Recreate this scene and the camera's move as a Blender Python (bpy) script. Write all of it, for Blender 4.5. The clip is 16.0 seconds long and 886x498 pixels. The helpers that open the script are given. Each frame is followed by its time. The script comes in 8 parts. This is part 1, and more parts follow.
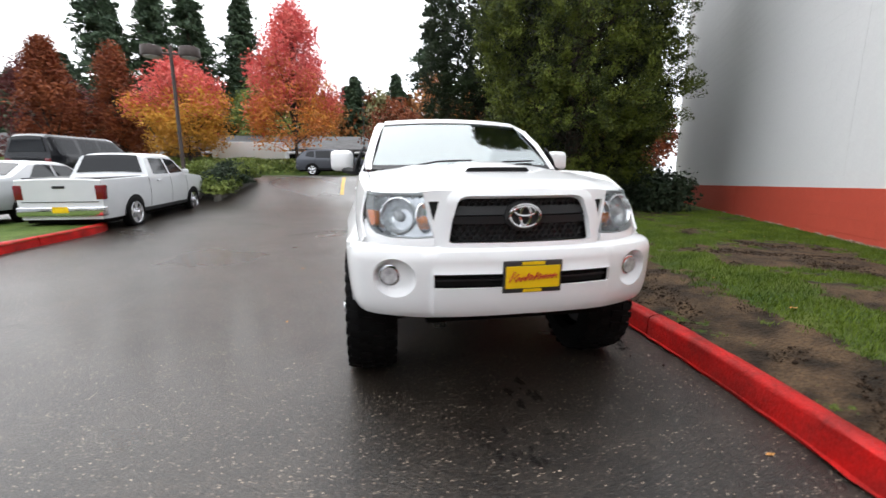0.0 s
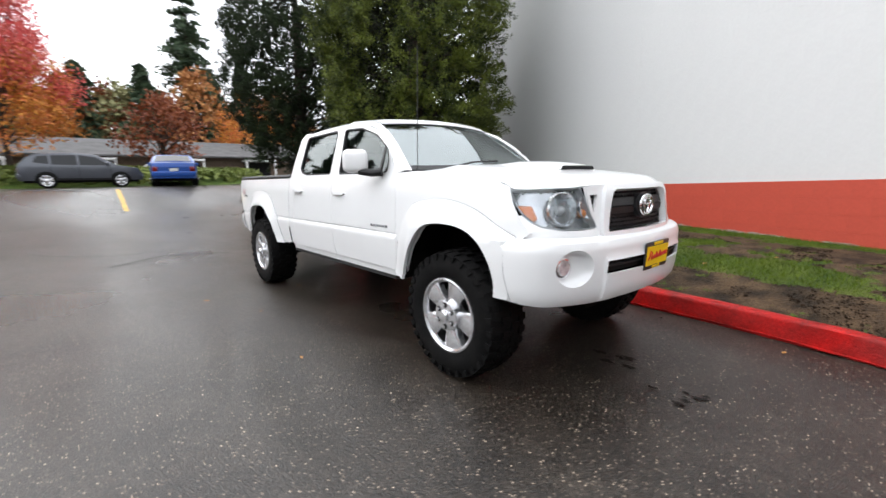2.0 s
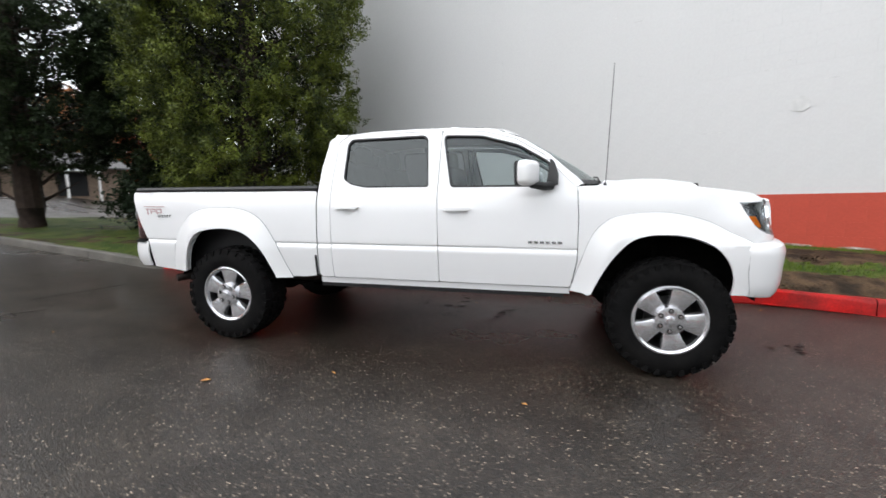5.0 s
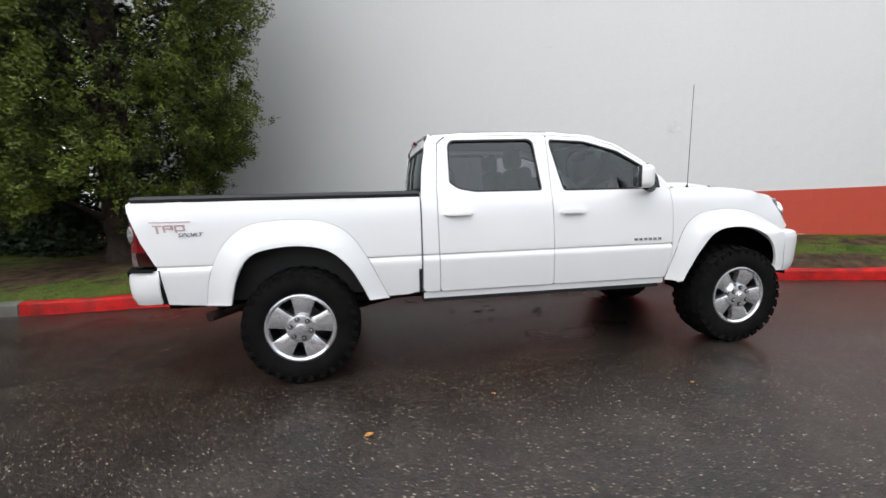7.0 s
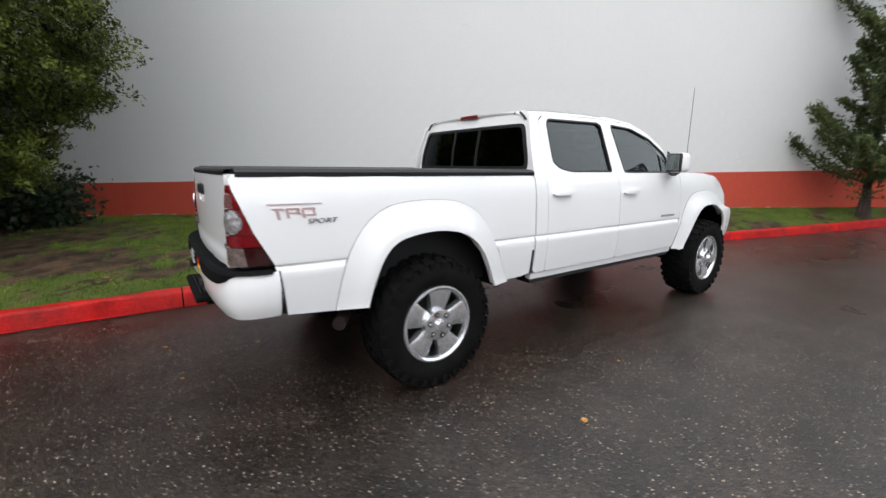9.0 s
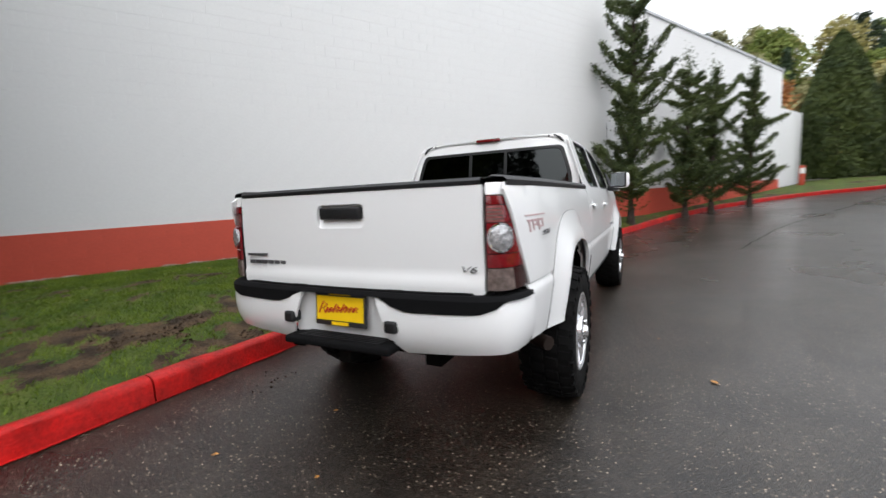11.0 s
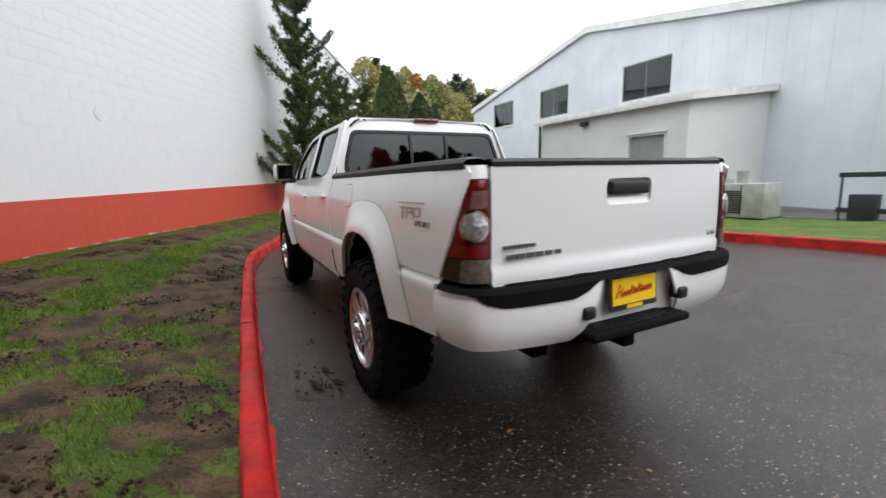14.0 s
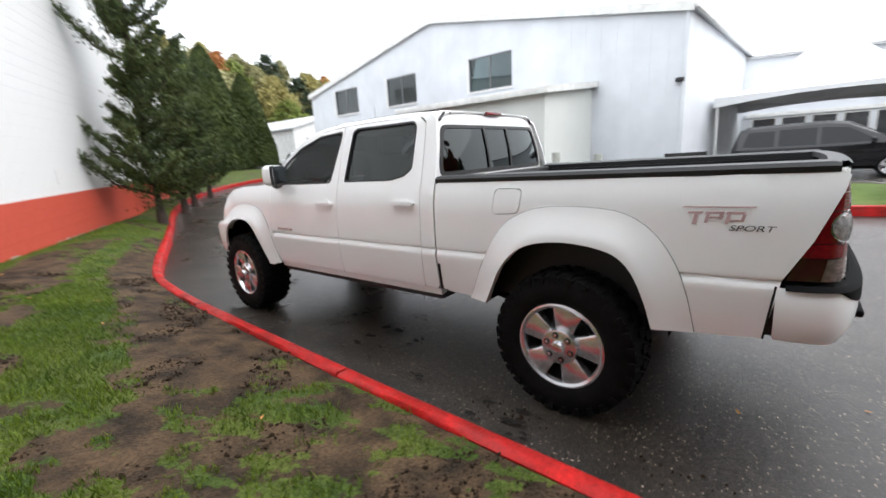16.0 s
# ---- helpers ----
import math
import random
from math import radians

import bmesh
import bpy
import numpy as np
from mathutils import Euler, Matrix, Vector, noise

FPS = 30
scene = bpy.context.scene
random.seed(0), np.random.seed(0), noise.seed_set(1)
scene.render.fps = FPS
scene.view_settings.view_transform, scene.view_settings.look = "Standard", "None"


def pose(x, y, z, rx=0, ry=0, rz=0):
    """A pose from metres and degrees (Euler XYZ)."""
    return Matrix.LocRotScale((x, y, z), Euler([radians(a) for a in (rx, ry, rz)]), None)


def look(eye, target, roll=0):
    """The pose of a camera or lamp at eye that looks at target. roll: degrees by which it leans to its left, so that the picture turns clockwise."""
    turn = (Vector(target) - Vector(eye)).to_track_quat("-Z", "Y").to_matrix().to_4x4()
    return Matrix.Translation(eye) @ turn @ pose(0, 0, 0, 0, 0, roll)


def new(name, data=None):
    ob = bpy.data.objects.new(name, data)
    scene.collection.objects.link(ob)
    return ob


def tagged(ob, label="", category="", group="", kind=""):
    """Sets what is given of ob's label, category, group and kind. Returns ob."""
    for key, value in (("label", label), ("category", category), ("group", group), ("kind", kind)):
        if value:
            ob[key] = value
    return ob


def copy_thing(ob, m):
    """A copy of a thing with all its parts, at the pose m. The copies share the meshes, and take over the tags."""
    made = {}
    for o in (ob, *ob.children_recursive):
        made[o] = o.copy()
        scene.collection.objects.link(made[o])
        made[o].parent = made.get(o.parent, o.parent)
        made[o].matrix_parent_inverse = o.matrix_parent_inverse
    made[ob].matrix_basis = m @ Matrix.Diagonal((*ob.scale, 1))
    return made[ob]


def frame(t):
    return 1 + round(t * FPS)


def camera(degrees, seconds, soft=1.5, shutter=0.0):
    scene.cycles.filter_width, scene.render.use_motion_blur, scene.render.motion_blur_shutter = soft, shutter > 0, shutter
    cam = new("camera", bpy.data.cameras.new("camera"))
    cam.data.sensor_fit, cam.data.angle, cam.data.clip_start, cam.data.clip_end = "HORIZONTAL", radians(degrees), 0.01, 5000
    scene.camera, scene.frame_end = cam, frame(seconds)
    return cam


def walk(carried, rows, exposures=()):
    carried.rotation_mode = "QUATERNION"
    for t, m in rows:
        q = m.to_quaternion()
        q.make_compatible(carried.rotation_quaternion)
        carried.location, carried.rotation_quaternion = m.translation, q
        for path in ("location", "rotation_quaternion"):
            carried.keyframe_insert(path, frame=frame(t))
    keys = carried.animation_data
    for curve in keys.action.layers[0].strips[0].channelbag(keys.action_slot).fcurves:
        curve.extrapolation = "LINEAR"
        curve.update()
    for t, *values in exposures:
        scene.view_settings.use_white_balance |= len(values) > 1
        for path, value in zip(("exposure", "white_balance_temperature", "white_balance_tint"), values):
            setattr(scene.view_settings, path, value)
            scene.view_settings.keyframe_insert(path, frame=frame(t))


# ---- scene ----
PATH = [
    (0, (-0.794, -2.843, 1.317), (-0.444, -0.907, 0.959), -0.2),
    (0.5, (-1.282, -2.738, 1.315), (-0.749, -0.847, 0.942), -0.6),
    (1, (-1.759, -2.538, 1.281), (-0.966, -0.738, 0.922), -1.4),
    (1.5, (-2.188, -2.255, 1.271), (-1.157, -0.579, 0.913), -2.5),
    (2, (-2.624, -1.951, 1.276), (-1.34, -0.454, 0.946), -1.1),
    (2.5, (-2.999, -1.538, 1.288), (-1.56, -0.193, 0.941), -1.6),
    (3, (-3.32, -1.096, 1.267), (-1.75, 0.099, 0.941), -0.6),
    (3.5, (-3.609, -0.628, 1.295), (-1.915, 0.383, 0.965), -0.9),
    (4, (-3.815, -0.12, 1.298), (-2.032, 0.727, 0.975), -0.1),
    (4.2, (-3.862, 0.055, 1.295), (-2.047, 0.832, 0.976), -0.3),
    (6.3, (-4.071, 2.284, 1.327), (-2.088, 2.243, 1.069), -0.4),
    (6.5, (-4.056, 2.519, 1.322), (-2.079, 2.391, 1.046), -0.6),
    (7, (-3.927, 3.069, 1.32), (-1.974, 2.725, 1.064), -1.4),
    (7.5, (-3.75, 3.588, 1.316), (-1.838, 3.055, 1.069), -0.9),
    (8, (-3.547, 4.092, 1.355), (-1.698, 3.378, 1.084), -0.8),
    (8.2, (-3.426, 4.279, 1.384), (-1.634, 3.456, 1.047), -0.9),
    (10.3, (-2.012, 5.885, 1.261), (-0.748, 4.352, 1.034), -1.5),
    (10.5, (-1.819, 6.004, 1.243), (-0.654, 4.395, 1.011), -2.5),
    (11, (-1.32, 6.251, 1.253), (-0.43, 4.474, 1.032), -2.4),
    (11.5, (-0.829, 6.419, 1.261), (-0.217, 4.529, 1.036), -2.3),
    (12, (-0.323, 6.464, 1.27), (-0.029, 4.496, 1.063), -1.5),
    (12.5, (0.18, 6.471, 1.266), (0.138, 4.487, 1.019), -0.5),
    (13, (0.671, 6.365, 1.268), (0.353, 4.408, 1.005), -0.8),
    (13.5, (1.151, 6.227, 1.268), (0.473, 4.368, 0.977), -1.6),
    (14, (1.579, 5.964, 1.27), (0.682, 4.205, 0.952), -1.7),
    (14.5, (1.981, 5.646, 1.305), (0.877, 4.019, 0.938), -1.8),
    (15, (2.358, 5.268, 1.35), (1.12, 3.741, 0.984), -4.2),
    (15.5, (2.669, 4.848, 1.399), (1.329, 3.4, 1.07), -5.7),
    (16, (2.956, 4.472, 1.455), (1.451, 3.222, 1.041), -4.0),
]
cam = camera(93.1, 16.0, shutter=0.55)
walk(cam, [(t, look(eye, target, roll)) for t, eye, target, roll in PATH],
     exposures=[(0, 0.24), (2, 0.24), (4, 0.12), (6.3, -0.06), (8.2, -0.08), (10.4, 0.04), (12, 0.03), (13.2, -0.02), (14.2, 0.06), (15, 0.25), (16, 0.46)])

# ==== the place ====

# ---- world and light: a bright overcast sky ----
world = bpy.data.worlds.new("overcast_sky")
scene.world = world
world.use_nodes = True
wn, wl = world.node_tree.nodes, world.node_tree.links
wn.clear()
w_out = wn.new("ShaderNodeOutputWorld")
w_bg = wn.new("ShaderNodeBackground")
w_sky = wn.new("ShaderNodeTexSky")
w_sky.sky_type = "NISHITA"
w_sky.sun_disc = False
w_sky.sun_elevation = radians(38)
w_sky.sun_rotation = radians(338)
w_sky.dust_density = 4.0
w_hsv = wn.new("ShaderNodeHueSaturation")
w_hsv.inputs["Saturation"].default_value = 0.25
w_hsv.inputs["Value"].default_value = 0.11
w_mix = wn.new("ShaderNodeMixRGB")
w_mix.inputs[0].default_value = 0.86
w_mix.inputs[2].default_value = (0.985, 1.02, 1.08, 1)
wl.new(w_sky.outputs[0], w_hsv.inputs["Color"])
wl.new(w_hsv.outputs[0], w_mix.inputs[1])
wl.new(w_mix.outputs[0], w_bg.inputs[0])
# a bright overcast dome, brighter overhead than at the horizon
w_geo = wn.new("ShaderNodeTexCoord")
w_sep = wn.new("ShaderNodeSeparateXYZ")
w_rng = wn.new("ShaderNodeMapRange")
for i, v in enumerate((0.0, 1.0, 1.5, 2.6)):
    w_rng.inputs[i + 1].default_value = v
wl.new(w_geo.outputs["Generated"], w_sep.inputs[0])
wl.new(w_sep.outputs[2], w_rng.inputs[0])
wl.new(w_rng.outputs[0], w_bg.inputs[1])
wl.new(w_bg.outputs[0], w_out.inputs[0])

sun = new("sun", bpy.data.lights.new("sun", "SUN"))
sun.data.energy, sun.data.angle, sun.data.color = 0.9, radians(80), (1.0, 0.985, 0.97)
sun.matrix_world = look((-14, 34, 36), (0, 0, 0))

# ---- materials ----


def material(name, base, rough=0.5, metal=0.0, vary=0.0, vscale=4.0, fine=0.0, fscale=60.0, bump=0.0, bscale=80.0,
             coat=0.0, spec=0.5, tint=None, tscale=1.0, tamount=0.5, rvary=0.0, piece=0.0, trans=0.0, ior=1.45, emit=0.0, alpha=1.0):
    """A procedural surface: base colour, broad and fine variation, a second tint in patches, bump."""
    m = bpy.data.materials.new(name)
    m.use_nodes = True
    n, l = m.node_tree.nodes, m.node_tree.links
    b = n["Principled BSDF"]
    b.inputs["Roughness"].default_value = rough
    b.inputs["Metallic"].default_value = metal
    b.inputs["Coat Weight"].default_value = coat
    b.inputs["Coat Roughness"].default_value = 0.04
    b.inputs["Specular IOR Level"].default_value = spec
    b.inputs["Transmission Weight"].default_value = trans
    b.inputs["IOR"].default_value = ior
    b.inputs["Base Color"].default_value = (*base, 1)
    if emit:
        b.inputs["Emission Color"].default_value = (*base, 1)
        b.inputs["Emission Strength"].default_value = emit
    co = n.new("ShaderNodeTexCoord").outputs["Object"]
    col = None

    def noise_node(scale, detail=4):
        t = n.new("ShaderNodeTexNoise")
        t.inputs["Scale"].default_value = scale
        t.inputs["Detail"].default_value = detail
        l.new(co, t.inputs["Vector"])
        return t.outputs["Fac"]

    def ramp(src, lo, hi):
        r = n.new("ShaderNodeMapRange")
        r.inputs[1].default_value, r.inputs[2].default_value = 0.3, 0.7
        r.inputs[3].default_value, r.inputs[4].default_value = lo, hi
        l.new(src, r.inputs[0])
        return r.outputs[0]

    rgb = n.new("ShaderNodeRGB")
    rgb.outputs[0].default_value = (*base, 1)
    col = rgb.outputs[0]
    if tint:
        r = ramp(noise_node(tscale, 5), 0, tamount)
        mx = n.new("ShaderNodeMixRGB")
        mx.inputs[2].default_value = (*tint, 1)
        l.new(r, mx.inputs[0])
        l.new(col, mx.inputs[1])
        col = mx.outputs[0]
    for amount, sc in ((vary, vscale), (fine, fscale)):
        if amount:
            mx = n.new("ShaderNodeMixRGB")
            mx.blend_type = "MULTIPLY"
            mx.inputs[0].default_value = 1
            l.new(col, mx.inputs[1])
            l.new(ramp(noise_node(sc), 1 - amount, 1 + amount), mx.inputs[2])
            col = mx.outputs[0]
    if piece:
        info = n.new("ShaderNodeObjectInfo")
        mx = n.new("ShaderNodeMixRGB")
        mx.blend_type = "MULTIPLY"
        mx.inputs[0].default_value = 1
        r = n.new("ShaderNodeMapRange")
        r.inputs[3].default_value, r.inputs[4].default_value = 1 - piece, 1 + piece
        l.new(info.outputs["Random"], r.inputs[0])
        l.new(col, mx.inputs[1])
        l.new(r.outputs[0], mx.inputs[2])
        col = mx.outputs[0]
    l.new(col, b.inputs["Base Color"])
    if rvary:
        l.new(ramp(noise_node(vscale * 0.7), max(0.02, rough - rvary), min(1, rough + rvary)), b.inputs["Roughness"])
    if bump:
        bp = n.new("ShaderNodeBump")
        bp.inputs["Strength"].default_value = bump
        bp.inputs["Distance"].default_value = 0.02
        l.new(noise_node(bscale, 6), bp.inputs["Height"])
        l.new(bp.outputs[0], b.inputs["Normal"])
    return m


def leaf_material(name, a, b_col, rough=0.6, nscale=0.9, leafvar=0.55, lo=0.35, hi=0.65):
    """Foliage: colour varies leaf by leaf between two greens."""
    m = bpy.data.materials.new(name)
    m.use_nodes = True
    n, l = m.node_tree.nodes, m.node_tree.links
    b = n["Principled BSDF"]
    b.inputs["Roughness"].default_value = rough
    b.inputs["Specular IOR Level"].default_value = 0.25
    g = n.new("ShaderNodeNewGeometry")
    t = n.new("ShaderNodeTexNoise")
    t.inputs["Scale"].default_value = nscale
    t.inputs["Detail"].default_value = 3
    l.new(n.new("ShaderNodeTexCoord").outputs["Object"], t.inputs["Vector"])
    add = n.new("ShaderNodeMath")
    add.operation = "MULTIPLY_ADD"
    add.inputs[1].default_value = leafvar
    l.new(g.outputs["Random Per Island"], add.inputs[0])
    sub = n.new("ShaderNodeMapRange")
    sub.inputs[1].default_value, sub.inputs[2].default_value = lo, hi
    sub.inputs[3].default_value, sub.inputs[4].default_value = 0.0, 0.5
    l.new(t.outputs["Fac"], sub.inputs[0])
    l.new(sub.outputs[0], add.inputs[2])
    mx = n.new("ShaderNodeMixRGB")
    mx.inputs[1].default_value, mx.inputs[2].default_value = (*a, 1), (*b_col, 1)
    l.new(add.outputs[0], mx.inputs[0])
    l.new(mx.outputs[0], b.inputs["Base Color"])
    return m


M = {}
M["asphalt"] = None
M["kerb_red"] = material("red_kerb_paint", (0.5, 0.0085, 0.007), 0.5, spec=0.25, vary=0.22, vscale=5, fine=0.2, fscale=45, tint=(0.13, 0.014, 0.012), tscale=4.5, tamount=0.75, bump=0.3, bscale=70, rvary=0.15)
M["kerb_grey"] = material("wet_concrete_kerb", (0.13, 0.12, 0.105), 0.6, vary=0.25, vscale=2, fine=0.2, bump=0.4, bscale=50, tint=(0.09, 0.09, 0.07), tscale=1.5)
M["wall_white"] = material("white_painted_block", (0.67, 0.67, 0.665), 0.75, vary=0.015, vscale=0.5, fine=0.02, fscale=25, bump=0.1, bscale=90)
M["wall_red"] = material("brick_red_painted_block", (0.5, 0.07, 0.04), 0.65, vary=0.03, vscale=0.9, fine=0.05, fscale=30, bump=0.3, bscale=55, piece=0.012)
M["flaked"] = material("flaked_paint_concrete", (0.5, 0.47, 0.44), 0.9, vary=0.4, vscale=9, fine=0.3, tint=(0.3, 0.08, 0.05), tscale=6, tamount=0.9)
M["coping"] = material("grey_metal_coping", (0.42, 0.43, 0.44), 0.4, metal=0.3, vary=0.1)
M["siding"] = material("pale_blue_grey_siding", (0.66, 0.685, 0.72), 0.55, vary=0.07, vscale=0.8, fine=0.02, tint=(0.5, 0.53, 0.57), tscale=0.5, tamount=0.3)
M["annex"] = material("off_white_stucco", (0.62, 0.64, 0.615), 0.8, vary=0.05, vscale=0.8, bump=0.2)
M["trim_white"] = material("weathered_white_trim", (0.7, 0.7, 0.68), 0.55, vary=0.12, vscale=3)
M["window_dark"] = material("dim_window_glass", (0.05, 0.055, 0.06), 0.06, spec=0.8, vary=0.3, vscale=2)
M["blind"] = material("grey_curtain", (0.4, 0.41, 0.43), 0.9, vary=0.35, vscale=5)
M["door_grey"] = material("grey_steel_door", (0.27, 0.28, 0.27), 0.5, vary=0.08)
M["dark_metal"] = material("dark_metal", (0.035, 0.035, 0.037), 0.45, metal=0.4, vary=0.2)
M["ac_metal"] = material("weathered_ac_sheet_metal", (0.36, 0.37, 0.34), 0.5, metal=0.3, vary=0.2, vscale=4)
M["concrete"] = material("wet_path_concrete", (0.3, 0.285, 0.26), 0.5, vary=0.2, vscale=1.5, fine=0.1, bump=0.2)
M["mulch"] = material("red_brown_bark_mulch", (0.07, 0.028, 0.018), 0.9, vary=0.4, vscale=8, fine=0.5, fscale=50, bump=1.0, bscale=50)
M["bark"] = material("brown_tree_bark", (0.04, 0.027, 0.02), 0.9, vary=0.35, vscale=6, fine=0.3, bump=0.9, bscale=25)
M["soil"] = material("wet_dark_soil", (0.045, 0.028, 0.018), 0.8, vary=0.4, vscale=5, fine=0.4, bump=1.0, bscale=40)
M["roof_dark"] = material("dark_shingle_roof", (0.085, 0.082, 0.082), 0.85, vary=0.25, vscale=1.2, fine=0.25, fscale=14)
M["brown_wall"] = material("brown_wood_siding", (0.14, 0.1, 0.07), 0.8, vary=0.2)
M["tent"] = material("white_vinyl_canopy", (0.74, 0.75, 0.76), 0.45, vary=0.04)
M["yellow_line"] = material("yellow_road_paint", (0.6, 0.36, 0.05), 0.5, vary=0.3, vscale=6, fine=0.3)
M["sealer"] = material("tar_crack_sealer", (0.006, 0.006, 0.006), 0.75, vary=0.2, spec=0.2)
M["lamp_brown"] = material("brown_lamp_metal", (0.06, 0.045, 0.04), 0.5, metal=0.3, vary=0.2)
M["leaf_litter"] = material("fallen_leaf", (0.42, 0.2, 0.05), 0.5, vary=0.3, vscale=30)
M["sign_red"] = material("red_sign_post", (0.4, 0.06, 0.03), 0.5)


def asphalt_material():
    """Wet asphalt: dark binder with pale aggregate flecks, damp sheen in broad patches."""
    m = bpy.data.materials.new("wet_asphalt")
    m.use_nodes = True
    n, l = m.node_tree.nodes, m.node_tree.links
    b = n["Principled BSDF"]
    co = n.new("ShaderNodeTexCoord").outputs["Object"]

    def tex(kind, scale, detail=4.0):
        t = n.new(kind)
        t.inputs["Scale"].default_value = scale
        if kind == "ShaderNodeTexNoise":
            t.inputs["Detail"].default_value = detail
        l.new(co, t.inputs["Vector"])
        return t

    def rng(src, a, c, lo, hi):
        r = n.new("ShaderNodeMapRange")
        for i, v in enumerate((a, c, lo, hi)):
            r.inputs[i + 1].default_value = v
        l.new(src, r.inputs[0])
        return r.outputs[0]

    broad = tex("ShaderNodeTexNoise", 0.35).outputs["Fac"]
    mid = tex("ShaderNodeTexNoise", 2.2, 6).outputs["Fac"]
    vor = tex("ShaderNodeTexVoronoi", 66)
    grain = tex("ShaderNodeTexNoise", 150, 3).outputs["Fac"]
    base = n.new("ShaderNodeMixRGB")
    base.inputs[1].default_value, base.inputs[2].default_value = (0.012, 0.0092, 0.0073, 1), (0.032, 0.0255, 0.02, 1)
    l.new(rng(mid, 0.3, 0.7, 0, 1), base.inputs[0])
    # pale stone flecks: only a few cells
    sep = n.new("ShaderNodeSeparateColor")
    l.new(vor.outputs["Color"], sep.inputs[0])
    patch = tex("ShaderNodeTexNoise", 7.0, 3).outputs["Fac"]
    pk_add = n.new("ShaderNodeMath")
    pk_add.operation = "MULTIPLY_ADD"
    pk_add.inputs[1].default_value = 0.5
    l.new(patch, pk_add.inputs[0])
    l.new(sep.outputs[0], pk_add.inputs[2])
    pick = rng(pk_add.outputs[0], 0.96, 1.25, 0, 1)
    near = rng(vor.outputs["Distance"], 0.1, 0.42, 1, 0)
    mul = n.new("ShaderNodeMath")
    mul.operation = "MULTIPLY"
    l.new(pick, mul.inputs[0])
    l.new(near, mul.inputs[1])
    fleck = n.new("ShaderNodeMixRGB")
    fleck.inputs[2].default_value = (0.46, 0.37, 0.28, 1)
    l.new(mul.outputs[0], fleck.inputs[0])
    l.new(base.outputs[0], fleck.inputs[1])
    spk = n.new("ShaderNodeMixRGB")
    spk.blend_type = "MULTIPLY"
    spk.inputs[0].default_value = 1
    l.new(fleck.outputs[0], spk.inputs[1])
    l.new(rng(grain, 0.3, 0.7, 0.5, 1.5), spk.inputs[2])
    stone = n.new("ShaderNodeMixRGB")
    stone.blend_type = "MULTIPLY"
    stone.inputs[0].default_value = 1
    l.new(spk.outputs[0], stone.inputs[1])
    l.new(rng(sep.outputs[1], 0, 1, 0.45, 1.55), stone.inputs[2])
    l.new(stone.outputs[0], b.inputs["Base Color"])
    l.new(rng(broad, 0.35, 0.65, 0.25, 0.4), b.inputs["Roughness"])
    b.inputs["Specular IOR Level"].default_value = 0.42
    b.inputs["Coat Weight"].default_value = 0.15
    b.inputs["Coat IOR"].default_value = 1.3
    b.inputs["Coat Roughness"].default_value = 0.14
    bp = n.new("ShaderNodeBump")
    bp.inputs["Strength"].default_value = 0.45
    bp.inputs["Distance"].default_value = 0.009
    hsum = n.new("ShaderNodeMath")
    hsum.operation = "ADD"
    l.new(grain, hsum.inputs[0])
    l.new(rng(vor.outputs["Distance"], 0, 0.6, 0.35, 0), hsum.inputs[1])
    l.new(hsum.outputs[0], bp.inputs["Height"])
    l.new(bp.outputs[0], b.inputs["Normal"])
    return m


M["asphalt"] = asphalt_material()

# ---- building tools ----


def finish(me, mat, smooth=True, angle=35):
    mats = mat if isinstance(mat, (list, tuple)) else [mat]
    for m in mats:
        me.materials.append(m)
    if smooth:
        me.polygons.foreach_set("use_smooth", [True] * len(me.polygons))
        me.set_sharp_from_angle(angle=radians(angle))
    me.update()
    return me


def part(name, bm, mat, parent=None, label="", smooth=True, angle=35):
    """Links a bmesh, or a pair of vertices and faces, as one mesh object under parent."""
    me = bpy.data.meshes.new(name)
    if isinstance(bm, tuple):
        me.from_pydata([tuple(v) for v in bm[0]], [], bm[1])
    else:
        bmesh.ops.recalc_face_normals(bm, faces=bm.faces)
        bm.to_mesh(me)
        bm.free()
    finish(me, mat, smooth, angle)
    ob = new(name, me)
    if parent:
        ob.parent = parent
    if label:
        ob["label"] = label
    return ob


def thing(name, label, category, m=None, group="", kind=""):
    ob = new(name)
    ob.empty_display_size = 0.2
    if m:
        ob.matrix_world = m
    return tagged(ob, label, category, group, kind)


def box_bm(x0, x1, y0, y1, z0, z1, bevel=0.0, seg=2, bm=None):
    own = bm is None
    b = bmesh.new()
    bmesh.ops.create_cube(b, size=1)
    bmesh.ops.transform(b, matrix=Matrix.LocRotScale(((x0 + x1) / 2, (y0 + y1) / 2, (z0 + z1) / 2), None, (x1 - x0, y1 - y0, z1 - z0)), verts=b.verts)
    if bevel:
        bmesh.ops.bevel(b, geom=b.edges[:], offset=bevel, segments=seg, affect="EDGES", profile=0.5)
    if own:
        return b
    join(bm, b)
    return bm


def join(bm, other, m=None):
    """Copies other into bm and frees it."""
    vs = [bm.verts.new(m @ v.co if m else v.co) for v in other.verts]
    other.verts.index_update()
    for f in other.faces:
        try:
            bm.faces.new([vs[v.index] for v in f.verts])
        except ValueError:
            pass
    other.free()
    return bm


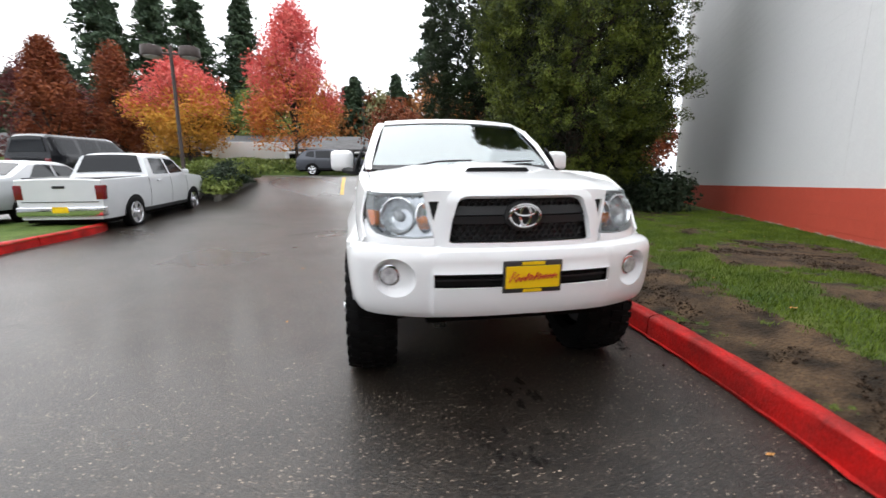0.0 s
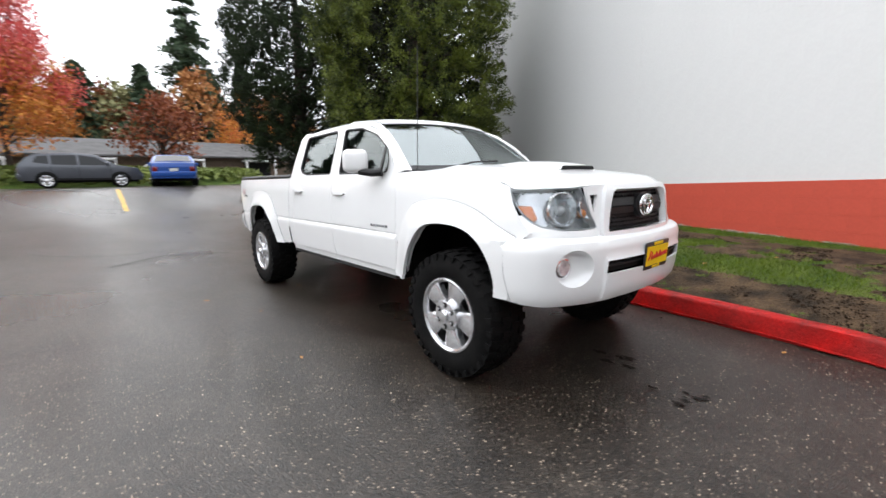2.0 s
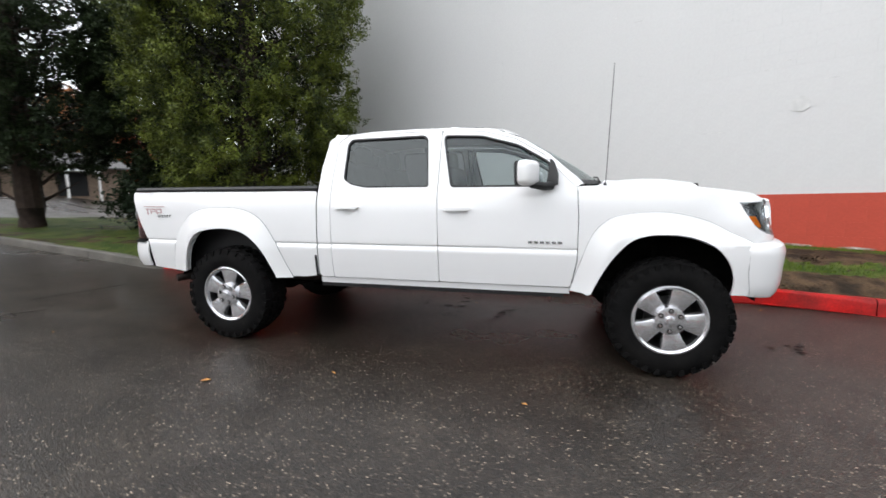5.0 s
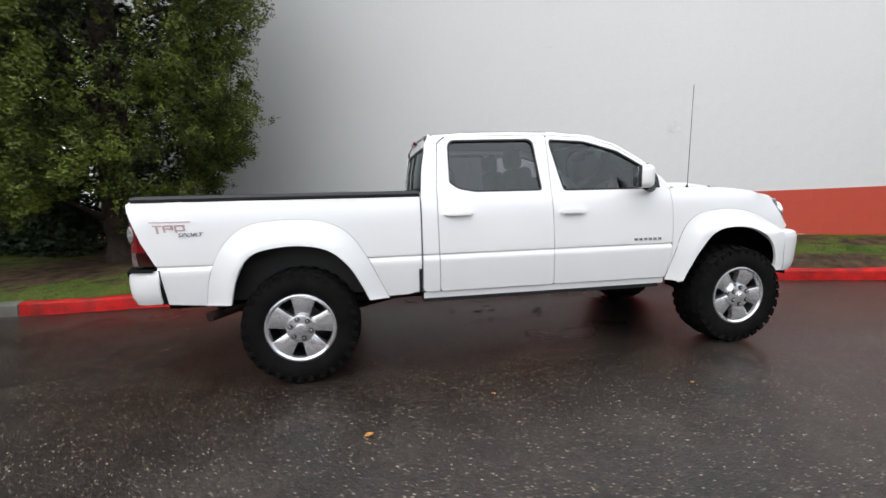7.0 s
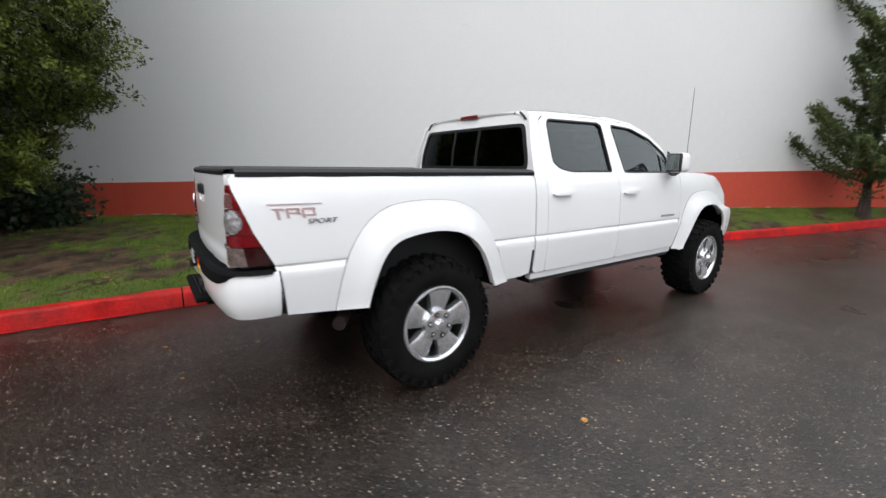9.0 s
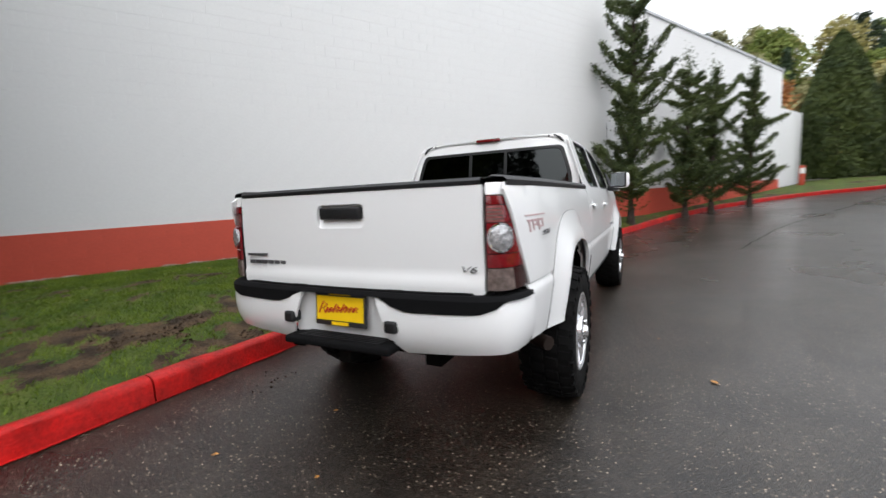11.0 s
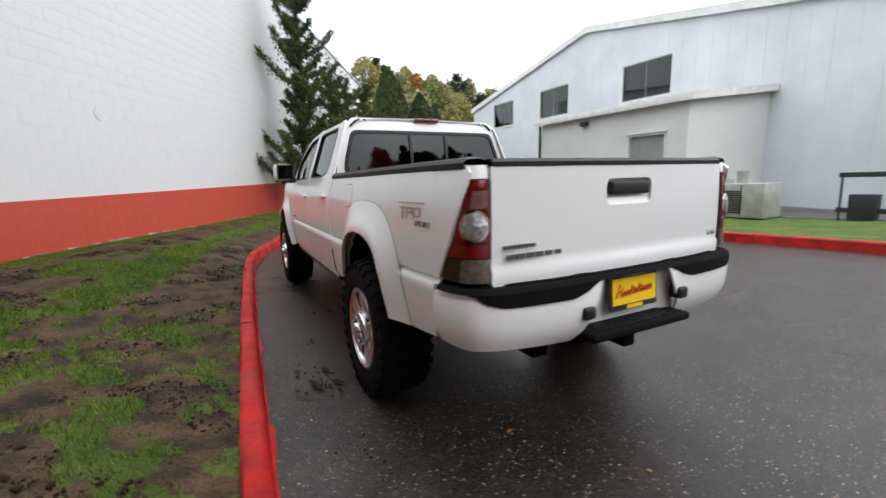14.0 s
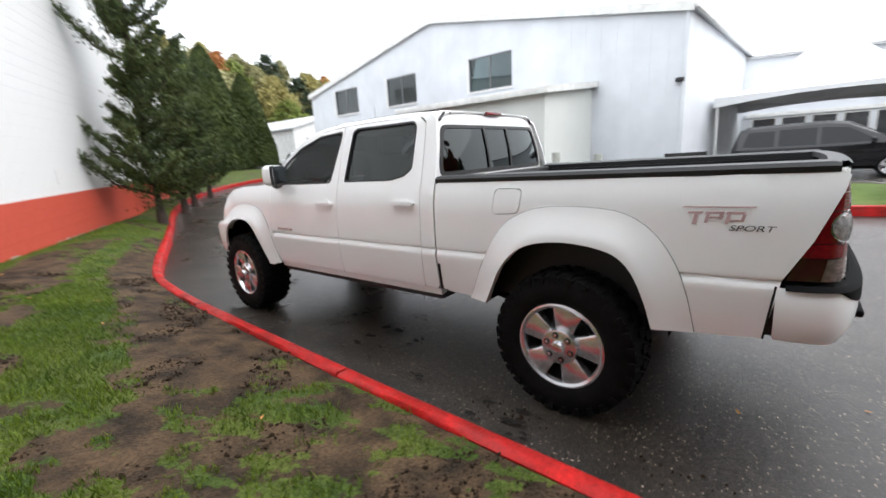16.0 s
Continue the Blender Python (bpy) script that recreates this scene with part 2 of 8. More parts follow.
def cyl_bm(r, depth, m=None, seg=24, r2=None, bevel=0.0):
    b = bmesh.new()
    bmesh.ops.create_cone(b, cap_ends=True, segments=seg, radius1=r, radius2=r if r2 is None else r2, depth=depth)
    if bevel:
        es = [e for e in b.edges if len(e.link_faces) == 2 and any(len(f.verts) > 4 for f in e.link_faces)]
        bmesh.ops.bevel(b, geom=es, offset=bevel, segments=2, affect="EDGES", profile=0.5)
    if m:
        bmesh.ops.transform(b, matrix=m, verts=b.verts)
    return b


def tube(points, radius, seg=8):
    """A tube along points; radius is a number or one per point."""
    pts = [Vector(p) for p in points]
    rs = radius if isinstance(radius, (list, tuple)) else [radius] * len(pts)
    vs, fs = [], []
    for i, p in enumerate(pts):
        d = (pts[min(i + 1, len(pts) - 1)] - pts[max(i - 1, 0)]).normalized()
        side = d.cross(Vector((0, 0, 1)))
        if side.length < 1e-3:
            side = d.cross(Vector((0, 1, 0)))
        side.normalize()
        up = side.cross(d)
        for k in range(seg):
            a = 2 * math.pi * k / seg
            vs.append(p + (side * math.cos(a) + up * math.sin(a)) * rs[i])
    for i in range(len(pts) - 1):
        for k in range(seg):
            k2 = (k + 1) % seg
            fs.append((i * seg + k, i * seg + k2, (i + 1) * seg + k2, (i + 1) * seg + k))
    fs.append(tuple(range(seg))[::-1])
    fs.append(tuple((len(pts) - 1) * seg + k for k in range(seg)))
    return vs, fs


def spline(pts, step):
    """Catmull-Rom through pts, resampled at about step."""
    ps = [Vector(p) for p in pts]
    out = []
    for i in range(len(ps) - 1):
        a, b, c, d = ps[max(i - 1, 0)], ps[i], ps[i + 1], ps[min(i + 2, len(ps) - 1)]
        n = max(1, int((c - b).length / step + 0.5))
        for k in range(n):
            t = k / n
            out.append(0.5 * (2 * b + (c - a) * t + (2 * a - 5 * b + 4 * c - d) * t * t + (3 * b - a - 3 * c + d) * t ** 3))
    out.append(ps[-1])
    return out


def interp(table, v):
    """Piecewise linear table of (key, value)."""
    if v <= table[0][0]:
        return table[0][1]
    for (a, fa), (b, fb) in zip(table, table[1:]):
        if v <= b:
            return fa + (fb - fa) * (v - a) / (b - a)
    return table[-1][1]


def extrude_poly(pts, axis, a, b):
    """A prism: polygon pts in the two other axes, from a to b along axis."""
    bm = bmesh.new()
    def at(p, v):
        return {"x": (v, p[0], p[1]), "y": (p[0], v, p[1]), "z": (p[0], p[1], v)}[axis]
    lo = [bm.verts.new(at(p, a)) for p in pts]
    hi = [bm.verts.new(at(p, b)) for p in pts]
    bm.faces.new(lo)
    bm.faces.new(hi[::-1])
    for i in range(len(pts)):
        j = (i + 1) % len(pts)
        bm.faces.new((lo[i], hi[i], hi[j], lo[j]))
    return bm

# ---- ground ----


def soft(v):
    return math.log1p(math.exp(v * 1.2)) / 1.2 if v < 25 else v


RAMP = ((4.5, 0), (6.2, 0.09), (8.9, 0.26), (10.2, 0.42), (10.9, 0.65), (11.6, 0.92), (12.3, 1.13), (13, 1.17), (60, 1.4))


def height(x, y):
    """The lot dips where the truck stands, ramps up to the street behind and rises along the drive."""
    u = (y - 0.87 * max(x, -5.5)) / 1.325
    w = max(min(1, max(0, (x + 14) / 4)), min(1, max(0, (y - 9) / 4)))
    back = w * interp(RAMP, u)
    front = min(soft(-y - 4.5), 60)
    side = 0.2 + 0.8 / (1 + math.exp(max(-30, min(30, (y + 2) / 1.5))))
    crown = 0.05 * max(0, min(1, (x - 0.95) / 0.3)) * max(0, min(1, (y + 6) / 2)) * max(0, min(1, (8 - y) / 2))
    # dip is shaped to fit the camera's view of the parked pickup's wheels
    dip = 0.5 * math.exp(-((x + 6.6) / 1.5) ** 2 - ((y - 10.2) / 1.7) ** 2)
    return crown - dip + 0.055 * front + back + 0.03 * side * (0.3 if y > 6 else 1) * min(soft(-x - 3.5), 30)


def axis_steps(lo, hi, fine_lo, fine_hi, step):
    vals, v = [], fine_lo
    while v < fine_hi:
        vals.append(v)
        v += step
    s, v = step, fine_hi
    while v < hi:
        vals.append(v)
        s *= 1.25
        v += s
    vals.append(hi)
    s, v = step, fine_lo
    while v > lo:
        s *= 1.25
        v -= s
        vals.append(max(v, lo))
    return sorted(set(vals))


def sheet(xs, ys, zf):
    vs = [(x, y, zf(x, y)) for y in ys for x in xs]
    n = len(xs)
    fs = [(j * n + i, j * n + i + 1, (j + 1) * n + i + 1, (j + 1) * n + i) for j in range(len(ys) - 1) for i in range(n - 1)]
    return vs, fs


ground = part("ground", sheet(axis_steps(-600, 600, -20, 12, 0.8), axis_steps(-600, 700, -30, 26, 0.5), height), M["asphalt"])
tagged(ground, "wet dark grey asphalt lot with pale stone flecks", "asphalt", kind="structure")

# ---- the big white building, its wall turned against the truck's line ----
WALL_A = radians(27.8)
WALL_P = Vector((3.21, -2.6))
WALL_D = Vector((math.sin(WALL_A), math.cos(WALL_A)))
WALL_N = Vector((-WALL_D.y, WALL_D.x))      # out of the wall, towards the road
WALL_S0, WALL_S1 = -23.0, 15.5


def wall_at(s, out=0.0):
    return WALL_P + WALL_D * s + WALL_N * out


def red_top(s):
    return 1.215 - 0.0235 * s


def wall_foot(s):
    p = wall_at(s)
    return max(0.46 - 0.012 * max(s, 0), height(p.x, p.y) + 0.12)


wall_m = Matrix.Translation((WALL_P.x, WALL_P.y, 0)) @ Matrix.Rotation(-WALL_A, 4, "Z")
# local frame of the wall: y runs along it, -x comes out towards the road


def wall_building():
    w = part("wall_east", box_bm(0, 0.3, WALL_S0, WALL_S1, -1, 7.45), M["wall_white"], smooth=False)
    w.matrix_world = wall_m
    tagged(w, "tall white painted block wall with red base band", "wall", kind="structure")
    part("coping", box_bm(-0.06, 0.36, WALL_S0 - 0.05, WALL_S1 + 0.05, 7.454, 7.55), M["coping"], w, "grey metal coping", smooth=False)
    part("end_wall", box_bm(0.304, 24, WALL_S1 - 0.3, WALL_S1, -1, 7.45), M["wall_white"], w, smooth=False)
    part("end_wall", box_bm(0.304, 24, WALL_S0, WALL_S0 + 0.3, -1, 7.45), M["wall_white"], w, smooth=False)
    part("back_wall", box_bm(24.004, 24.3, WALL_S0, WALL_S1, -1, 7.45), M["wall_white"], w, smooth=False)
    part("roof", box_bm(0.31, 24, WALL_S0 + 0.31, WALL_S1 - 0.31, 7.1, 7.3), M["roof_dark"], w, smooth=False)
    part("low_wing", box_bm(0.6, 20, WALL_S0 - 6, WALL_S0 - 0.004, -1, 5.9), M["wall_white"], w, "lower white wing", smooth=False)
    # sloping red band beyond the blocks that are laid singly
    for a, b in ((WALL_S0, -9.0), (9.0, WALL_S1)):
        vs, fs = [], []
        n = int((b - a) / 1.0)
        for i in range(n + 1):
            s = a + (b - a) * i / n
            for x, z in ((-0.016, -0.6), (-0.016, red_top(s)), (0, red_top(s))):
                vs.append((x, s, z))
        for i in range(n):
            for k in range(2):
                fs.append((i * 3 + k, i * 3 + k + 1, i * 3 + k + 4, i * 3 + k + 3))
        fs += [(0, 1, 2), (n * 3 + 2, n * 3 + 1, n * 3)]
        part("red_band", (vs, fs), M["wall_red"], w, "brick red painted base band", smooth=False)
    return w


wall_east = wall_building()

# ---- kerb and grass bank beside the truck ----
KERB = spline([(4.7, 17.7), (3.3, 17.2), (2.35, 16.4), (2.4, 15.3), (2.75, 13.6), (2.18, 9.7), (1.64, 7.0), (1.54, 5.3), (1.5, 4.0), (1.45, 2.4), (1.37, 0.6), (1.3, -0.6), (1.15, -1.8), (0.86, -2.9),
               (0.4, -4.2), (-0.15, -5.6), (-0.85, -7.4), (-2.2, -10.9), (-4.0, -14.1), (-6.2, -16.7), (-8.3, -18.3), (-10.5, -19.4), (-12.6, -21.6), (-14.6, -26)], 0.1)
KERB_H, KERB_W = 0.16, 0.125


def kerb_strip(name, pts, mat, parent, label="", h=KERB_H, w=KERB_W, side=1, seed=0):
    """A length of kerb with a rounded, slightly worn front edge; its body lies on the left of its run, or on the right for side -1."""
    prof = [(0.0, -0.12), (0.012, h - 0.035), (0.022, h - 0.012), (0.045, h), (w - 0.02, h + 0.003), (w, h - 0.015), (w, -0.12)]
    vs, fs = [], []
    for i, p in enumerate(pts):
        d = (pts[min(i + 1, len(pts) - 1)] - pts[max(i - 1, 0)]).normalized()
        nrm = Vector((-d.y, d.x)) * side
        for k, (o, z) in enumerate(prof):
            j = (noise.noise(Vector((p.x * 2.7 + k, p.y * 2.7, seed))) * 0.008 + noise.noise(Vector((p.x * 0.9, p.y * 1.1 + k * 0.3, 3))) * 0.013) * (1 if 0 < k < 5 else 0)
            q = p + nrm * (o + j)
            vs.append((q.x, q.y, height(p.x, p.y) + z + j))
    m = len(prof)
    for i in range(len(pts) - 1):
        for k in range(m - 1):
            fs.append((i * m + k, i * m + k + 1, (i + 1) * m + k + 1, (i + 1) * m + k))
    fs.append(tuple(range(m)))
    fs.append(tuple((len(pts) - 1) * m + k for k in range(m))[::-1])
    return part(name, (vs, fs), mat, parent, label, angle=50)


def kerb_run(name, pts, label, red, piece_len=24, side=1):
    """Splits a run into cast lengths with narrow joints."""
    top = thing(name, label, "kerb", kind="structure")
    i = 0
    while i < len(pts) - 2:
        j = min(i + piece_len, len(pts) - 1)
        if len(pts) - 1 - j < 6:
            j = len(pts) - 1
        seg = [p.copy() for p in pts[i:j + 1]]
        seg[0] += (seg[1] - seg[0]).normalized() * 0.006
        seg[-1] += (seg[-2] - seg[-1]).normalized() * 0.006
        kerb_strip("kerb_stone", seg, M["kerb_red"] if red(pts[i]) else M["kerb_grey"], top, side=side, seed=i)
        i = j
    return top


SPLIT = min(range(len(KERB)), key=lambda i: abs(KERB[i].y - 7.15))
kerb_run("kerb", KERB[:SPLIT + 1], "unpainted grey concrete kerb round the grass island", lambda p: False)
kerb_run("kerb", KERB[SPLIT:], "worn red painted concrete kerb beside the grass bank", lambda p: True)


def overspray():
    """Ragged red paint on the asphalt along the foot of the kerb."""
    vs, fs = [], []
    for i, p in enumerate(KERB):
        if not -6 < p.y < 7.1:
            continue
        d = (KERB[i + 1] - KERB[i - 1]).normalized()
        nrm = Vector((d.y, -d.x))
        k = noise.noise(Vector((p.x * 3, p.y * 3.1, 8.2))) + 0.6 * noise.noise(Vector((p.x * 11, p.y * 11, 2.2)))
        a, b = p - nrm * 0.01, p + nrm * (0.006 + 0.026 * max(0, k))
        for q in (a, b):
            vs.append((q.x, q.y, height(q.x, q.y) + 0.005))
    for i in range(len(vs) // 2 - 1):
        fs.append((2 * i, 2 * i + 1, 2 * i + 3, 2 * i + 2))
    tagged(part("paint_overspray", (vs, fs), M["kerb_red"], smooth=False), "ragged red paint overspray along the kerb foot", "paint", kind="structure")


overspray()


def bank_point(i, v):
    """A place on the bank: kerb point i, v from the kerb (0) to the wall (1)."""
    p = KERB[i]
    d = (KERB[min(i + 1, len(KERB) - 1)] - KERB[max(i - 1, 0)]).normalized()
    a = p + Vector((-d.y, d.x)) * (KERB_W - 0.03)
    s = (p - WALL_P).dot(WALL_D)
    b = wall_at(s, -0.05)
    q = a + (b - a) * v
    z0, z1 = height(p.x, p.y) + KERB_H - 0.03, wall_foot(s)
    f = v ** 0.8
    z = z0 + (z1 - z0) * f + 0.09 * math.sin(math.pi * min(v, 1)) * (1 if s < 9 else 0.3)
    return q, z, s


def mud(x, y, v):
    """How bare the bank is at a place, 0 grass to 1 mud."""
    n1 = noise.noise(Vector((x * 0.55, y * 0.55, 3.1)))
    n2 = noise.noise(Vector((x * 1.9, y * 1.9, 7.7)))
    n4 = noise.noise(Vector((x * 13, y * 13, 4.4)))
    n3 = noise.noise(Vector((x * 6, y * 6, 1.2)))
    edge = max(0.0, 1 - abs(v - 0.16) / 0.24) * (1.15 if -2.6 < y < 4.5 else 0.25)
    far = max(0.0, 1 - abs(v - 0.72) / 0.2) * (0.5 if -3 < y < 4.6 else 0.1)
    along = noise.noise(Vector((x * 2.6 + y * 0.5, y * 0.45, 12.4)))
    tree = max(0.0, 1 - math.hypot(x - 4.4, y - 7.2) / 2.9)
    fore = max(0.0, min(1.0, 2.2 - y)) * max(0.0, min(1.0, y + 6))
    band = fore * interp(((0, 1.2), (0.2, 1.1), (0.27, -0.35), (0.38, -0.3), (0.46, 1.1), (0.78, 1.1), (0.87, -0.3), (1, -0.5)), v + 0.06 * n2)
    return min(1, max(0, 0.5 + (n1 * 0.8 + n2 * 0.9 + n3 * 0.9 + n4 * 0.7 + along - 0.48 - 0.16 * (1 - fore) + edge * 0.8 + far * 0.5 + tree * 2.0 + band) * 1.6))


def bank():
    idx = [i for i in range(len(KERB))]
    nv = 44
    vs, fs, attr = [], [], []
    for i in idx:
        for k in range(nv + 1):
            v = (k / nv) ** 1.15
            q, z, s = bank_point(i, v)
            mm = mud(q.x, q.y, v)
            z += noise.noise(Vector((q.x * 1.3, q.y * 1.3, 0))) * 0.035 * math.sin(math.pi * v) + noise.noise(Vector((q.x * 7, q.y * 7, 5))) * 0.012 * mm
            vs.append((q.x, q.y, z))
            attr.append(mm)
    m = nv + 1
    for a in range(len(idx) - 1):
        for k in range(nv):
            fs.append((a * m + k, a * m + k + 1, (a + 1) * m + k + 1, (a + 1) * m + k))
    ob = part("lawn", (vs, fs), lawn_mat)
    at = ob.data.attributes.new("bare", "FLOAT", "POINT")
    at.data.foreach_set("value", attr)
    return tagged(ob, "muddy grass bank between the kerb and the wall", "grass bank", kind="structure")


def lawn_material(name, green, green2, soil, soil2):
    m = bpy.data.materials.new(name)
    m.use_nodes = True
    n, l = m.node_tree.nodes, m.node_tree.links
    b = n["Principled BSDF"]
    b.inputs["Roughness"].default_value = 0.85
    b.inputs["Specular IOR Level"].default_value = 0.25
    co = n.new("ShaderNodeTexCoord").outputs["Object"]

    def nz(scale, d=5):
        t = n.new("ShaderNodeTexNoise")
        t.inputs["Scale"].default_value, t.inputs["Detail"].default_value = scale, d
        l.new(co, t.inputs["Vector"])
        return t.outputs["Fac"]

    def mixc(f, a, c):
        x = n.new("ShaderNodeMixRGB")
        l.new(f, x.inputs[0])
        for k, v in ((1, a), (2, c)):
            if isinstance(v, tuple):
                x.inputs[k].default_value = (*v, 1)
            else:
                l.new(v, x.inputs[k])
        return x.outputs[0]

    def rng(src, a, c, lo=0.0, hi=1.0):
        r = n.new("ShaderNodeMapRange")
        for k, v in enumerate((a, c, lo, hi)):
            r.inputs[k + 1].default_value = v
        l.new(src, r.inputs[0])
        return r.outputs[0]

    g = mixc(rng(nz(2.5), 0.35, 0.65), green, green2)
    s = mixc(rng(nz(5), 0.35, 0.65), soil, soil2)
    a = n.new("ShaderNodeAttribute")
    a.attribute_name = "bare"
    add = n.new("ShaderNodeMath")
    add.operation = "ADD"
    l.new(a.outputs["Fac"], add.inputs[0])
    l.new(rng(nz(22), 0.3, 0.7, -0.35, 0.35), add.inputs[1])
    c = mixc(rng(add.outputs[0], 0.42, 0.58), g, s)
    mul = n.new("ShaderNodeMixRGB")
    mul.blend_type = "MULTIPLY"
    mul.inputs[0].default_value = 1
    l.new(c, mul.inputs[1])
    l.new(rng(nz(60), 0.3, 0.7, 0.6, 1.4), mul.inputs[2])
    l.new(mul.outputs[0], b.inputs["Base Color"])
    bp = n.new("ShaderNodeBump")
    bp.inputs["Strength"].default_value = 0.9
    bp.inputs["Distance"].default_value = 0.03
    l.new(nz(45, 8), bp.inputs["Height"])
    l.new(bp.outputs[0], b.inputs["Normal"])
    return m


lawn_mat = lawn_material("muddy_lawn", (0.032, 0.06, 0.007), (0.08, 0.1, 0.016), (0.018, 0.011, 0.0055), (0.09, 0.055, 0.029))
lawn_bank = bank()

# ---- panel tools for vehicles ----
from mathutils.geometry import delaunay_2d_cdt


def inside(p, poly):
    x, y = p
    hit = False
    j = len(poly) - 1
    for i in range(len(poly)):
        xi, yi = poly[i]
        xj, yj = poly[j]
        if (yi > y) != (yj > y) and x < (xj - xi) * (y - yi) / (yj - yi) + xi:
            hit = not hit
        j = i
    return hit


def ring(poly, step):
    out = []
    for i, a in enumerate(poly):
        b = poly[(i + 1) % len(poly)]
        n = max(1, int(math.hypot(b[0] - a[0], b[1] - a[1]) / step + 0.5))
        out += [(a[0] + (b[0] - a[0]) * k / n, a[1] + (b[1] - a[1]) * k / n) for k in range(n)]
    return out


def rounded(poly, r, seg=4):
    """The polygon with its corners rounded by r."""
    out = []
    n = len(poly)
    for i in range(n):
        p, a, b = Vector(poly[i]), Vector(poly[i - 1]), Vector(poly[(i + 1) % n])
        da, db = (a - p), (b - p)
        ra = min(r, da.length * 0.45, db.length * 0.45)
        s, e = p + da.normalized() * ra, p + db.normalized() * ra
        for k in range(seg + 1):
            t = k / seg
            q = s * (1 - t) ** 2 + p * 2 * t * (1 - t) + e * t * t
            out.append((q.x, q.y))
    return out


def panel_bm(outline, f, holes=(), step=0.06, thick=0.012, inward=None, lines=(), cols=()):
    """A sheet with thickness: a flat outline with holes, meshed on a grid and laid onto the surface f(u, v)."""
    loops = [ring(outline, step)] + [ring(h, step) for h in holes]
    pts, edges = [], []
    for lp in loops:
        o = len(pts)
        pts += lp
        edges += [(o + i, o + (i + 1) % len(lp)) for i in range(len(lp))]
    us, vs = [p[0] for p in outline], [p[1] for p in outline]
    nb = len(pts)
    u = min(us) + step * 0.5
    while u < max(us):
        v = min(vs) + step * 0.5
        while v < max(vs):
            if inside((u, v), outline) and not any(inside((u, v), h) for h in holes):
                if min((u - q[0]) ** 2 + (v - q[1]) ** 2 for q in pts[:nb]) > (0.4 * step) ** 2:
                    pts.append((u, v))
            v += step
        u += step
    if lines:
        pts = pts[:nb] + [p for p in pts[nb:] if min(abs(p[1] - v) for v in lines) > 0.008]
    for v in lines:
        row = [(min(us) - 0.02, v)]
        u = min(us) + step * 0.3
        while u < max(us):
            if min((u - q[0]) ** 2 + (v - q[1]) ** 2 for q in pts[:nb]) > 0.004 ** 2:
                row.append((u, v))
            u += step
        row.append((max(us) + 0.02, v))
        o = len(pts)
        pts += row
        edges += [(o + i, o + i + 1) for i in range(len(row) - 1)]
    for u in cols:
        row = [(u, min(vs) - 0.02)]
        v = min(vs) + step * 0.3
        while v < max(vs):
            if min((u - q[0]) ** 2 + (v - q[1]) ** 2 for q in pts) > 0.004 ** 2:
                row.append((u, v))
            v += step
        row.append((u, max(vs) + 0.02))
        o = len(pts)
        pts += row
        edges += [(o + i, o + i + 1) for i in range(len(row) - 1)]
    vo, _, fo, _, _, _ = delaunay_2d_cdt([Vector(p) for p in pts], edges, [], 0, 1e-5)
    bm = bmesh.new()
    top = [bm.verts.new(f(p.x, p.y)) for p in vo]
    tris = []
    for t in fo:
        c = (sum(vo[i].x for i in t) / len(t), sum(vo[i].y for i in t) / len(t))
        if inside(c, outline) and not any(inside(c, h) for h in holes):
            tris.append(t)
    faces = [bm.faces.new([top[i] for i in t]) for t in tris]
    bm.normal_update()
    if thick:
        count = {}
        for t in tris:
            for k in range(3):
                e = (t[k], t[(k + 1) % 3])
                count[e] = 1
        rim = [e for e in count if (e[1], e[0]) not in count]
        nrm = {}
        for i in set(i for t in tris for i in t):
            nrm[i] = top[i].normal.copy()
        sign = -1
        if inward is not None:
            c = sum((fc.calc_center_median() for fc in faces), Vector()) / len(faces)
            avg = sum((fc.normal for fc in faces), Vector())
            sign = 1 if avg.dot(Vector(inward) - c) > 0 else -1
        low = {i: bm.verts.new(top[i].co + nrm[i] * thick * sign) for i in nrm}
        for t in tris:
            bm.faces.new([low[i] for i in reversed(t)])
        for a, b in rim:
            bm.faces.new((top[b], top[a], low[a], low[b]))
    for v in [v for v in bm.verts if not v.link_faces]:
        bm.verts.remove(v)
    return bm


def loft_bm(rows, thick=0.0, inward=None, closed=False):
    """A skin over rows of points, each row as long as the next."""
    bm = bmesh.new()
    g = [[bm.verts.new(p) for p in r] for r in rows]
    m = len(rows[0])
    fs = []
    for a, b in zip(g, g[1:]):
        for k in range(m if closed else m - 1):
            k2 = (k + 1) % m
            try:
                fs.append(bm.faces.new((a[k], a[k2], b[k2], b[k])))
            except ValueError:
                pass
    if thick:
        bm.normal_update()
        c = sum((f.calc_center_median() for f in fs), Vector()) / len(fs)
        avg = sum((f.normal for f in fs), Vector())
        sign = 1 if inward is not None and avg.dot(Vector(inward) - c) > 0 else -1
        low = [[bm.verts.new(v.co + v.normal * thick * sign) for v in r] for r in g]
        for a, b in zip(low, low[1:]):
            for k in range(m if closed else m - 1):
                k2 = (k + 1) % m
                bm.faces.new((a[k], b[k], b[k2], a[k2]))
        for r, q in ((g[0], low[0]), (g[-1], low[-1])):
            for k in range(m if closed else m - 1):
                k2 = (k + 1) % m
                bm.faces.new((r[k], q[k], q[k2], r[k2]))
        if not closed:
            for a in range(len(g) - 1):
                for k in (0, m - 1):
                    bm.faces.new((g[a][k], g[a + 1][k], low[a + 1][k], low[a][k]))
    return bm


